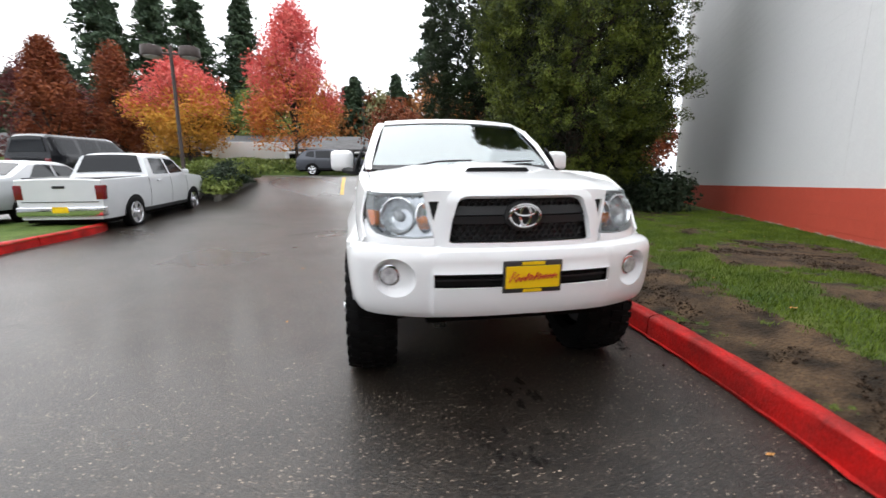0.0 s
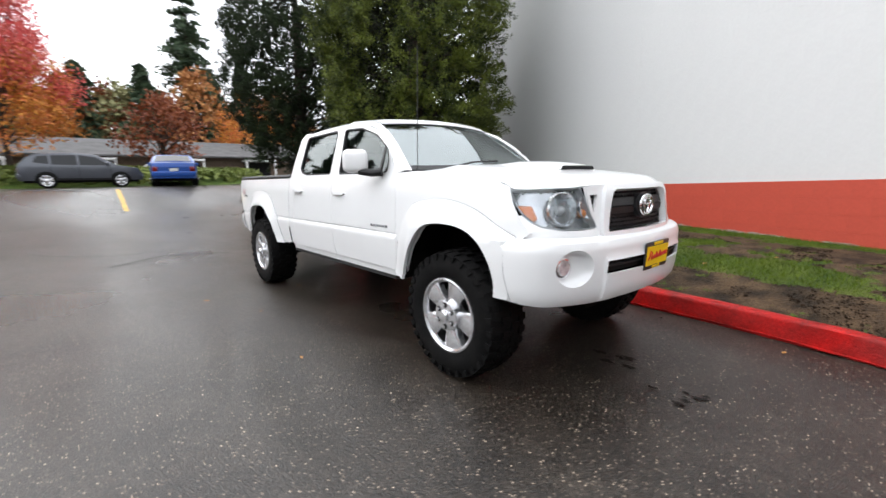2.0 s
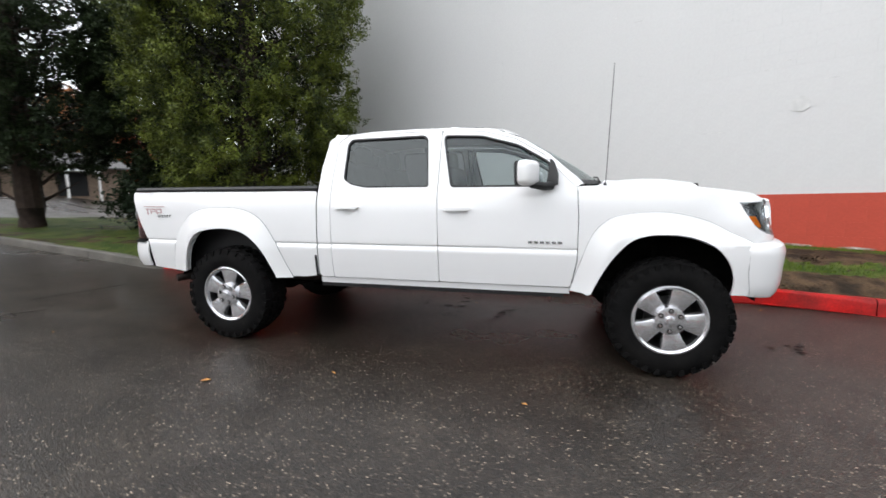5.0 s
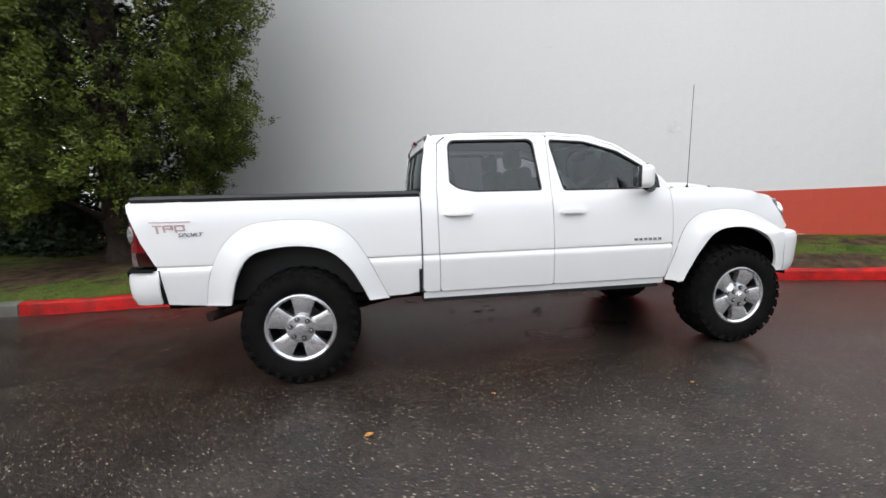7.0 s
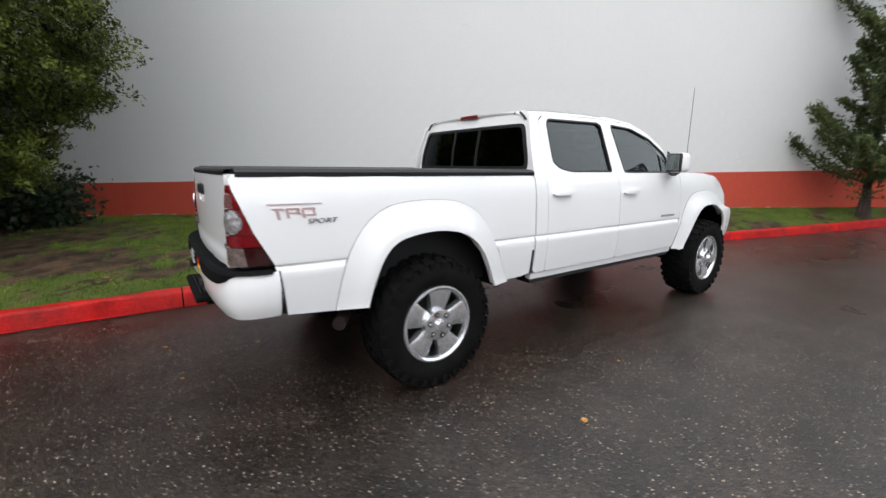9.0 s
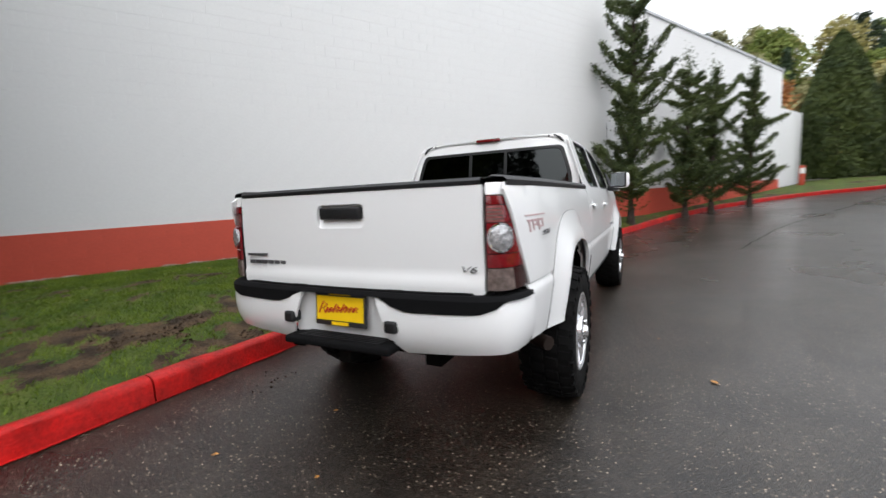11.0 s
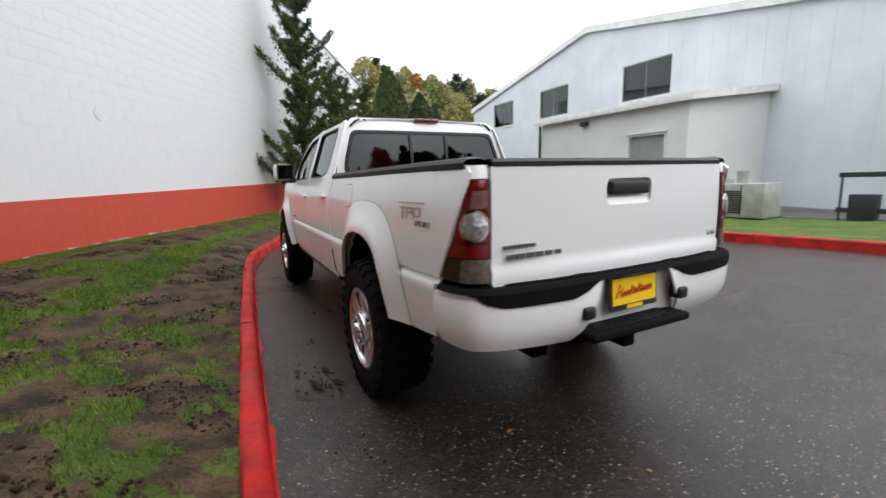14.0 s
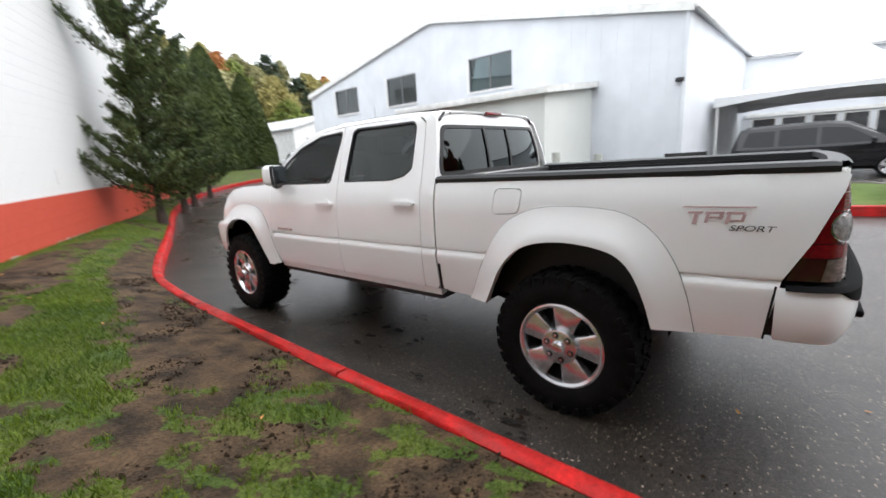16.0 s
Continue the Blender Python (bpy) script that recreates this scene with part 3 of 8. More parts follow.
def plan_curve(pts):
    """Arc-length lookup along a plan polyline: returns (function of arc -> (x, y, normal), length)."""
    ps = spline(pts, 0.02)
    acc = [0.0]
    for a, b in zip(ps, ps[1:]):
        acc.append(acc[-1] + (b - a).length)
    def at(s):
        s = min(max(s, 0), acc[-1] - 1e-6)
        lo, hi = 0, len(acc) - 1
        while hi - lo > 1:
            mid = (lo + hi) // 2
            if acc[mid] <= s:
                lo = mid
            else:
                hi = mid
        t = (s - acc[lo]) / max(acc[hi] - acc[lo], 1e-9)
        a, b = ps[lo], ps[hi]
        d = (b - a).normalized()
        p = a + (b - a) * t
        return p.x, p.y, Vector((d.y, -d.x))
    return at, acc[-1]


M["paint"] = material("white_car_paint", (0.865, 0.865, 0.865), 0.3, coat=0.7, vary=0.012, vscale=2)
M["seam_grey"] = material("grey_panel_gap", (0.25, 0.25, 0.25), 0.7)
M["shut"] = material("dark_panel_gap", (0.006, 0.006, 0.006), 0.9)
M["black_plastic"] = material("black_textured_plastic", (0.011, 0.011, 0.012), 0.5, fine=0.2, fscale=200, bump=0.15, bscale=300)
M["rubber"] = material("black_tyre_rubber", (0.0045, 0.0045, 0.0048), 0.7, spec=0.12, vary=0.3, vscale=10, fine=0.2, bump=0.25, bscale=120, tint=(0.010, 0.009, 0.008), tscale=5, tamount=0.4)
M["alloy"] = material("silver_alloy", (0.74, 0.74, 0.76), 0.22, metal=0.85, vary=0.06, coat=0.3)
# barrel and disc darkened so the colour carries the shade between spokes
M["alloy_in"] = material("shaded_barrel_metal", (0.06, 0.06, 0.062), 0.5, metal=0.8, vary=0.3, vscale=10)
M["chrome"] = material("chrome", (0.8, 0.8, 0.82), 0.08, metal=1.0)
M["silver_paint"] = material("silver_badge", (0.5, 0.5, 0.52), 0.25, metal=0.8)
M["badge_mid"] = material("grey_chrome_letters", (0.16, 0.16, 0.17), 0.3, metal=0.6)
M["badge_dark"] = material("dark_badge_bars", (0.06, 0.06, 0.065), 0.35, metal=0.5)
M["tint_glass"] = material("dark_tinted_glass", (0.012, 0.013, 0.015), 0.05, spec=0.35)
M["red_lens"] = material("red_lamp_lens", (0.16, 0.005, 0.008), 0.12, coat=0.6, vary=0.25, vscale=60)
M["smoke_lens"] = material("clear_lower_lens", (0.22, 0.17, 0.155), 0.15, metal=0.4, vary=0.4, vscale=45)
M["reverse_clear"] = material("clear_reversing_lens", (0.42, 0.42, 0.43), 0.12, metal=0.6, vary=0.45, vscale=55, bump=0.4, bscale=60)
M["dark_lens"] = material("dark_red_lens", (0.03, 0.004, 0.004), 0.12, coat=0.5)
M["pad_black"] = material("black_step_pad", (0.005, 0.005, 0.0055), 0.9, spec=0.15, bump=0.2, bscale=200)
M["clear_lens"] = material("clear_ribbed_lens", (0.62, 0.62, 0.63), 0.15, metal=0.35, vary=0.3, vscale=45)
M["amber"] = material("amber_lens", (0.75, 0.2, 0.02), 0.15, coat=0.5)
M["lamp_inner"] = material("lamp_reflector", (0.42, 0.43, 0.45), 0.15, metal=0.8, vary=0.25, vscale=14)
M["bowl"] = material("faceted_lamp_bowl", (0.85, 0.86, 0.88), 0.1, metal=0.9, vary=0.25, vscale=30, bump=0.9, bscale=16)
M["lamp_dark"] = material("lamp_bezel_grey", (0.22, 0.22, 0.23), 0.35, metal=0.5)
M["plate_yellow"] = material("yellow_dealer_plate", (0.93, 0.6, 0.01), 0.4)
M["lamp_rim"] = material("lamp_rim_grey", (0.42, 0.43, 0.44), 0.3, metal=0.4)
M["plate_red"] = material("red_script_bars", (0.55, 0.02, 0.02), 0.4)
M["badge_red"] = material("red_decal_outline", (0.5, 0.34, 0.34), 0.4)
M["pink_lens"] = material("pink_ribbed_lens", (0.24, 0.075, 0.075), 0.15, coat=0.5, vary=0.35, vscale=60)
M["seat"] = material("grey_seat_cloth", (0.03, 0.03, 0.032), 0.9, vary=0.2, vscale=20)
M["dash"] = material("grey_dashboard", (0.12, 0.12, 0.125), 0.7, vary=0.1)
# one near-black, slightly mottled colour for underside parts and wheel wells
M["under"] = material("near_black_underbody", (0.006, 0.0055, 0.005), 0.9, spec=0.05, vary=0.4, vscale=9)
M["rust"] = material("rusty_exhaust", (0.03, 0.02, 0.016), 0.6, metal=0.5, vary=0.4, vscale=12)


def glass_material(name, tint, ior=1.6):
    """Thin car glass: see-through with a tint, and a plain gloss on top."""
    m = bpy.data.materials.new(name)
    m.use_nodes = True
    n, l = m.node_tree.nodes, m.node_tree.links
    n.clear()
    out = n.new("ShaderNodeOutputMaterial")
    tr = n.new("ShaderNodeBsdfTransparent")
    tr.inputs[0].default_value = (*tint, 1)
    gl = n.new("ShaderNodeBsdfGlossy")
    gl.inputs[0].default_value = (0.93, 1.0, 1.0, 1)
    gl.inputs["Roughness"].default_value = 0.02
    fr = n.new("ShaderNodeFresnel")
    fr.inputs[0].default_value = ior
    mx = n.new("ShaderNodeMixShader")
    l.new(fr.outputs[0], mx.inputs[0])
    l.new(tr.outputs[0], mx.inputs[1])
    l.new(gl.outputs[0], mx.inputs[2])
    l.new(mx.outputs[0], out.inputs[0])
    return m


M["glass"] = glass_material("clear_windscreen_glass", (0.72, 0.84, 0.83), 2.9)
M["glass_side"] = glass_material("light_tinted_glass", (0.46, 0.52, 0.53), 1.6)
M["glass_clear"] = glass_material("clear_side_glass", (0.86, 0.88, 0.87), 1.3)
M["glass_door"] = glass_material("privacy_door_glass", (0.22, 0.22, 0.235), 1.65)
M["glass_dark"] = glass_material("privacy_glass", (0.012, 0.012, 0.013), 1.45)
M["lens_cover"] = glass_material("clear_lamp_cover", (0.93, 0.94, 0.95), 1.65)

# ---- the pickup: front axle at y 0, rear axle at y 3.57, nose towards -y ----
WB = 3.57
CREASE = (0.84, 0.862, 0.878, 0.889, 0.90)
SIDE = ((0.5, 0.842), (0.58, 0.856), (0.7, 0.874), (0.84, 0.887), (0.862, 0.881), (0.878, 0.868), (0.889, 0.881), (0.90, 0.882), (1.0, 0.880), (1.18, 0.870), (1.27, 0.853), (1.32, 0.835), (1.36, 0.822), (1.72, 0.702), (1.77, 0.675), (1.82, 0.63))
ENDS = ((-0.6, -0.075), (-0.45, -0.035), (-0.2, -0.012), (0.2, 0.0), (3.9, 0.0), (4.3, -0.012), (4.7, -0.05))


def side_x(y, z):
    tuck = max(0, min(1, (-0.15 - y) / 0.27)) * max(0, min(1, (z - 1.08) / 0.13))
    return interp(SIDE, z) + interp(ENDS, y) - 0.035 * tuck


def on_side(s, out=0.0):
    return lambda y, z: (s * (side_x(y, z) + out), y, z)


truck = thing("pickup_truck", "white lifted double-cab pickup truck parked beside the red kerb", "pickup truck")
IN = (0, 1.8, 1.0)

FLARE_F_OUT = [(0.66, 0.575), (0.575, 0.8), (0.5, 1.0), (0.43, 1.08), (0.32, 1.13), (0.04, 1.145), (-0.2, 1.09), (-0.40, 0.985), (-0.495, 0.965), (-0.485, 0.85), (-0.475, 0.7), (-0.46, 0.595)]
FLARE_F_IN = [(-0.365, 0.6), (-0.375, 0.7), (-0.335, 0.82), (-0.25, 0.92), (-0.12, 0.98), (0.03, 1.0), (0.17, 0.99), (0.27, 0.95), (0.35, 0.87), (0.42, 0.77), (0.47, 0.67), (0.52, 0.56)]
FLARE_R_OUT = [(4.19, 0.6), (4.15, 0.8), (4.09, 0.95), (4.0, 1.07), (3.88, 1.145), (3.72, 1.172), (3.5, 1.172), (3.34, 1.14), (3.2, 1.05), (3.08, 0.87), (3.0, 0.7), (2.94, 0.575)]
FLARE_R_IN = [(3.08, 0.575), (3.13, 0.68), (3.2, 0.81), (3.29, 0.91), (3.4, 0.97), (3.56, 0.995), (3.72, 0.985), (3.85, 0.95), (3.93, 0.87), (3.985, 0.74), (4.02, 0.6)]


def smooth_line(pts, step=0.035):
    return [(p.x, p.y) for p in spline(pts, step)]


FLARE_F_TOP = smooth_line([(0.66, 0.575), (0.59, 0.8), (0.52, 0.98), (0.44, 1.075), (0.32, 1.13), (0.06, 1.148), (-0.18, 1.10), (-0.36, 1.01), (-0.48, 0.955)])
FLARE_F_IN = smooth_line(FLARE_F_IN)
FLARE_F_OUT = FLARE_F_TOP + smooth_line([(-0.485, 0.93), (-0.482, 0.85), (-0.475, 0.7), (-0.46, 0.6)])
FLARE_R_OUT = smooth_line(FLARE_R_OUT)
FLARE_R_IN = smooth_line(FLARE_R_IN)


def flare_map(s, outer, inner, cy):
    """The flare stands proud of the side by most of its width, and rolls in at its outer edge."""
    def d_to(poly, y, z):
        best = 9
        for (ay, az), (by, bz) in zip(poly, poly[1:]):
            dy, dz = by - ay, bz - az
            t = max(0, min(1, ((y - ay) * dy + (z - az) * dz) / (dy * dy + dz * dz)))
            best = min(best, math.hypot(y - ay - dy * t, z - az - dz * t))
        return best
    def f(y, z):
        d = d_to(outer, y, z)
        nose = max(0, min(1, (-0.2 - y) / 0.2))
        k = min(1, d / (0.15 - 0.115 * nose))
        lift = 0.005 + (0.046 + 0.012 * nose) * k ** 1.3
        base = interp(((0.5, 0.846), (0.62, 0.862), (0.72, 0.876), (0.84, 0.885), (0.95, 0.884), (1.18, 0.870), (1.27, 0.853)), max(z, 0.62)) + interp(ENDS, y)
        return (s * (base + lift), y, z)
    return f


def truck_side(s):
    fender = [(0.652, 0.58), (0.612, 0.8), (0.61, 1.1), (0.622, 1.322), (0.45, 1.328), (0.1, 1.325), (-0.15, 1.295), (-0.30, 1.25), (-0.405, 1.213), (-0.436, 1.15), (-0.495, 1.06), (-0.53, 1.015), (-0.565, 0.98), (-0.50, 0.93), (-0.36, 0.86), (-0.25, 0.93), (-0.12, 0.99), (0.03, 1.01), (0.17, 1.0), (0.27, 0.96), (0.35, 0.88), (0.42, 0.78), (0.53, 0.58)]
    part("front_fender", panel_bm(fender, on_side(s), step=0.05, inward=IN), M["paint"], truck)
    part("front_flare", panel_bm(FLARE_F_OUT + FLARE_F_IN, flare_map(s, FLARE_F_TOP, FLARE_F_IN, 0), step=0.03, thick=0.02, inward=IN), M["paint"], truck)
    part("rear_flare", panel_bm(FLARE_R_OUT + FLARE_R_IN, flare_map(s, FLARE_R_OUT, FLARE_R_IN, WB), step=0.03, thick=0.02, inward=IN), M["paint"], truck)
    for line in (FLARE_F_TOP, FLARE_R_OUT):
        part("flare_seam", tube([(s * (side_x(y, z) + 0.0015), y, z) for y, z in ((p.x, p.y) for p in spline(line, 0.05))], 0.0032, 6), M["seam_grey"], truck, "thin grey panel gap")
    # front door with window opening
    win_f = rounded([(0.775, 1.335), (1.55, 1.335), (1.625, 1.70), (1.615, 1.735), (1.33, 1.72), (1.05, 1.64), (0.83, 1.51), (0.785, 1.42)], 0.03)
    door_f = rounded([(0.657, 0.598), (0.617, 0.8), (0.615, 1.1), (0.627, 1.318), (0.715, 1.40), (0.87, 1.566), (1.08, 1.69), (1.33, 1.755), (1.646, 1.77), (1.655, 1.3), (1.645, 0.9), (1.64, 0.598)], 0.02)
    front_d = d = part("front_door", panel_bm(door_f, on_side(s), [win_f], step=0.05, lines=CREASE, inward=IN), M["paint"], truck)
    part("door_window", panel_bm(win_f, on_side(s, -0.016), step=0.1, thick=0, inward=IN), M["glass_clear"] if s > 0 else M["glass_side"], d, "clear glass" if s > 0 else "lightly tinted glass")
    part("window_seal", panel_bm(rounded([(0.769, 1.330), (1.556, 1.330), (1.631, 1.70), (1.621, 1.740), (1.33, 1.725), (1.048, 1.645), (0.826, 1.514), (0.779, 1.422)], 0.03), on_side(s, 0.0015), [rounded([(0.783, 1.343), (1.545, 1.343), (1.618, 1.70), (1.607, 1.728), (1.33, 1.713), (1.053, 1.634), (0.836, 1.506), (0.792, 1.42)], 0.03)], step=0.08, thick=0.018, inward=IN), M["black_plastic"], d, "black rubber seal")
    door_handle(d, s, 1.5, 1.168)
    # rear door
    win_r = rounded([(1.735, 1.34), (2.26, 1.34), (2.39, 1.365), (2.455, 1.41), (2.448, 1.69), (2.42, 1.73), (1.80, 1.74), (1.765, 1.71)], 0.025)
    door_r = rounded([(1.645, 0.598), (1.650, 0.9), (1.660, 1.3), (1.651, 1.77), (2.45, 1.765), (2.53, 1.71), (2.555, 1.4), (2.56, 1.2), (2.55, 0.598)], 0.02)
    d = part("rear_door", panel_bm(door_r, on_side(s), [win_r], step=0.05, lines=CREASE, inward=IN), M["paint"], truck)
    part("door_window", panel_bm(win_r, on_side(s, -0.016), step=0.1, thick=0, inward=IN), M["glass_door"], d, "dark privacy glass")
    part("window_seal", panel_bm(rounded([(1.730, 1.335), (2.261, 1.335), (2.392, 1.360), (2.461, 1.408), (2.454, 1.695), (2.422, 1.735), (1.795, 1.746), (1.760, 1.715)], 0.025), on_side(s, 0.0015), [rounded([(1.743, 1.347), (2.259, 1.347), (2.388, 1.371), (2.449, 1.412), (2.442, 1.687), (2.416, 1.723), (1.805, 1.733), (1.771, 1.706)], 0.025)], step=0.08, thick=0.018, inward=IN), M["black_plastic"], d, "black rubber seal")
    door_handle(d, s, 2.41, 1.18)
    # cab corner behind the rear door
    corner = rounded([(2.555, 0.598), (2.565, 1.2), (2.56, 1.4), (2.535, 1.715), (2.46, 1.776), (2.56, 1.775), (2.62, 1.73), (2.665, 1.5), (2.68, 1.3), (2.682, 0.62), (2.66, 0.598)], 0.015)
    part("cab_corner", panel_bm(corner, on_side(s), step=0.05, lines=CREASE, inward=IN), M["paint"], truck)
    # bed side with the wheel cut-out
    bed = [(2.694, 0.61), (2.692, 1.30), (2.72, 1.322), (4.62, 1.328), (4.655, 1.30), (4.645, 1.25), (4.57, 1.05), (4.485, 0.885), (4.44, 0.62), (4.19, 0.6), (4.03, 0.6), (3.99, 0.75), (3.93, 0.88), (3.85, 0.96), (3.72, 0.995), (3.56, 1.005), (3.4, 0.98), (3.29, 0.92), (3.2, 0.82), (3.13, 0.69), (3.08, 0.585), (2.8, 0.59)]
    fuel = rounded([(3.13, 1.12), (3.31, 1.13), (3.33, 1.27), (3.15, 1.275)], 0.035)
    holes = [fuel] if s > 0 else []
    b = part("bed_side", panel_bm(bed, on_side(s), holes, step=0.05, lines=CREASE, inward=IN), M["paint"], truck)
    if s > 0:
        part("fuel_door", panel_bm(rounded([(3.134, 1.124), (3.306, 1.134), (3.325, 1.266), (3.154, 1.271)], 0.033), on_side(s, 0.001), step=0.05, inward=IN), M["paint"], b)
    part("bed_gap", box_bm(s * 0.80 - 0.03, s * 0.80 + 0.03, 2.66, 2.72, 0.62, 1.3), M["seam_grey"], truck, smooth=False)
    part("stone_guard", panel_bm([(2.695, 0.6), (2.715, 0.6), (2.715, 0.78), (2.695, 0.78)], on_side(s, 0.003), thick=0.01, inward=IN), M["black_plastic"], truck)
    # rail cap of the bed
    rows = []
    for y in [2.69, 2.71, 3.2, 3.7, 4.2, 4.5, 4.61, 4.625]:
        e = 0.5 if y in (2.69, 4.625) else 0.75
        x1 = side_x(y, 1.32) + 0.006
        rows.append([(s * x1, y, 1.312), (s * (x1 + 0.004 * e), y, 1.335), (s * (x1 - 0.01), y, 1.335 + 0.022 * e), (s * (x1 - 0.06), y, 1.338 + 0.026 * e), (s * (x1 - 0.105), y, 1.335 + 0.012 * e), (s * (x1 - 0.108), y, 1.30)])
    part("bed_rail_cap", loft_bm(rows), M["black_plastic"], truck, "black plastic bed rail cap")
    part("rocker_sill", panel_bm([(0.66, 0.545), (2.68, 0.545), (2.68, 0.592), (0.66, 0.592)], on_side(s, -0.012), step=0.2, thick=0.05, inward=IN), M["paint"], truck)
    part("rocker_underside", box_bm(min(s * 0.70, s * 0.835), max(s * 0.70, s * 0.835), 0.7, 2.68, 0.515, 0.543), M["black_plastic"], truck, smooth=False)
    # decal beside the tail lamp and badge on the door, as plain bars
    y0 = 4.5 if s < 0 else 4.12
    dirn = -1 if s < 0 else 1
    for k, (a, b2, z, hgt) in enumerate(((0.0, 0.26, 1.182, 0.006), (0.02, 0.075, 1.158, 0.01), (0.04, 0.055, 1.13, 0.045), (0.085, 0.15, 1.158, 0.01), (0.085, 0.098, 1.135, 0.04), (0.1, 0.15, 1.138, 0.008), (0.135, 0.15, 1.145, 0.03), (0.16, 0.225, 1.158, 0.01), (0.16, 0.172, 1.132, 0.04), (0.213, 0.225, 1.138, 0.03), (0.16, 0.22, 1.126, 0.008))):
        ya, yb = sorted((y0 + dirn * a, y0 + dirn * b2))
        part("decal_bar", panel_bm([(ya, z - hgt / 2), (yb, z - hgt / 2), (yb + 0.008, z + hgt / 2), (ya + 0.008, z + hgt / 2)], on_side(s, 0.003), thick=0.002, step=0.1, inward=IN), M["badge_red"], b, smooth=False)
    for k in range(6):
        a = 0.72 + k * 0.042
        part("badge_letter", panel_bm([(a, 0.917), (a + 0.03, 0.917), (a + 0.034, 0.935), (a + 0.004, 0.935)], on_side(s, 0.004), thick=0.004, step=0.1, inward=IN), M["silver_paint"], front_d, smooth=False)
    # A-pillar and roof rail between door and windscreen
    low = [(0.63, 1.325), (0.715, 1.407), (0.87, 1.573), (1.08, 1.697), (1.33, 1.762), (1.6, 1.777)]
    wsx = [(0.745, 0.57, 1.345), (0.742, 0.62, 1.395), (0.70, 0.80, 1.545), (0.655, 0.99, 1.668), (0.605, 1.20, 1.762), (0.56, 1.6, 1.812)]
    rows = []
    for (y, z), (x2, y2, z2) in zip(low, wsx):
        a = Vector((s * side_x(y, z), y, z))
        b2 = Vector((s * x2, y2, z2))
        mid = (a + b2) / 2 + Vector((s * 0.012, -0.006, 0.012))
        rows.append([a, a * 0.75 + b2 * 0.25 + Vector((s * 0.01, 0, 0.007)), mid, a * 0.25 + b2 * 0.75 + Vector((s * 0.008, -0.003, 0.009)), b2])
    part("pillar", loft_bm(rows, 0.01, IN), M["paint"], truck)
    # door mirror
    mir = mirror(s)


def door_handle(door, s, yc, zc):
    pts = [(yc - 0.115, zc), (yc - 0.09, zc + 0.013), (yc + 0.09, zc + 0.013), (yc + 0.115, zc), (yc + 0.09, zc - 0.013), (yc - 0.09, zc - 0.013)]
    def f(y, z):
        k = max(0, 1 - ((y - yc) / 0.118) ** 2)
        return (s * (side_x(y, z) + 0.008 + 0.026 * math.sqrt(k)), y, z)
    part("door_handle", panel_bm(rounded(pts, 0.012), f, step=0.015, thick=0.024, inward=IN), M["paint"], door)
    cup = [(yc + 0.055 * math.cos(a), zc + 0.01 + 0.042 * math.sin(a)) for a in (2 * math.pi * k / 20 for k in range(20))]
    part("handle_cup", panel_bm(cup, on_side(s, 0.0015), step=0.03, thick=0.003, inward=IN), M["paint"], door)


def mirror(s):
    house = part("door_mirror", box_bm(s * 0.90 if s > 0 else s * 1.09, s * 1.09 if s > 0 else s * 0.90, 0.88, 1.0, 1.335, 1.51, 0.045, 4), M["paint"], truck)
    part("mirror_glass", box_bm(min(s * 0.915, s * 1.075), max(s * 0.915, s * 1.075), 1.002, 1.006, 1.355, 1.495, 0.0), M["chrome"], house)
    part("mirror_bezel", box_bm(min(s * 0.905, s * 1.085), max(s * 0.905, s * 1.085), 0.975, 1.0015, 1.34, 1.505, 0.01), M["black_plastic"], house)
    arm = tube([(s * 0.81, 0.84, 1.335), (s * 0.88, 0.87, 1.33), (s * 0.97, 0.92, 1.345)], [0.032, 0.03, 0.028], 10)
    part("mirror_arm", arm, M["black_plastic"], house, "black mirror arm")
    sail = [(0.785, 1.34), (0.87, 1.34), (0.87, 1.535), (0.835, 1.505), (0.795, 1.42)]
    part("mirror_sail", panel_bm(sail, on_side(s, 0.004), step=0.05, inward=IN), M["black_plastic"], house)
    c = Matrix.Translation((s * 0.92, 0.94, 0))
    house.matrix_local = c @ Matrix.Rotation(radians(22 * s), 4, "Z") @ c.inverted()
    return house


for s in (-1, 1):
    truck_side(s)


def roof_surface(u, v):
    """u across -1..1, v from windscreen 0 to rear window 1."""
    yf, yb = 1.12 + 0.08 * u * u, 2.625 - 0.02 * u * u
    y = yf + (yb - yf) * v
    zc = interp(((1.1, 1.79), (1.25, 1.812), (1.5, 1.828), (1.9, 1.832), (2.3, 1.825), (2.5, 1.812), (2.63, 1.79)), y)
    edge = interp(((1.1, 0.60), (1.3, 0.638), (1.6, 0.668), (2.3, 0.668), (2.63, 0.635)), y)
    drop = 0.014 * u * u + 0.038 * abs(u) ** 10
    return (u * edge, y, zc - drop)


part("roof", loft_bm([[roof_surface(-1 + 2 * i / 28, j / 24) for i in range(29)] for j in range(25)], 0.012, IN), M["paint"], truck)
for s in (-1, 1):
    pts = []
    for j in range(16):
        x, y, z = roof_surface(s * 0.84, 0.12 + 0.88 * j / 15)
        pts.append((x, y, z - 0.0055))
    part("roof_moulding", tube(pts, 0.0085, 6), M["black_plastic"], truck, "black roof gutter moulding")


def screen(u, v):
    """Windscreen: u across, v from cowl 0 to header 1."""
    b = Vector((u * 0.745, 0.375 + 0.205 * u * u, 1.352))
    t = Vector((u * 0.605, 1.115 + 0.085 * u * u, 1.787 - 0.02 * u * u))
    p = b * (1 - v) + t * v
    n = Vector((0, -0.5, 0.866))
    return p + n * (0.018 * math.sin(math.pi * v))


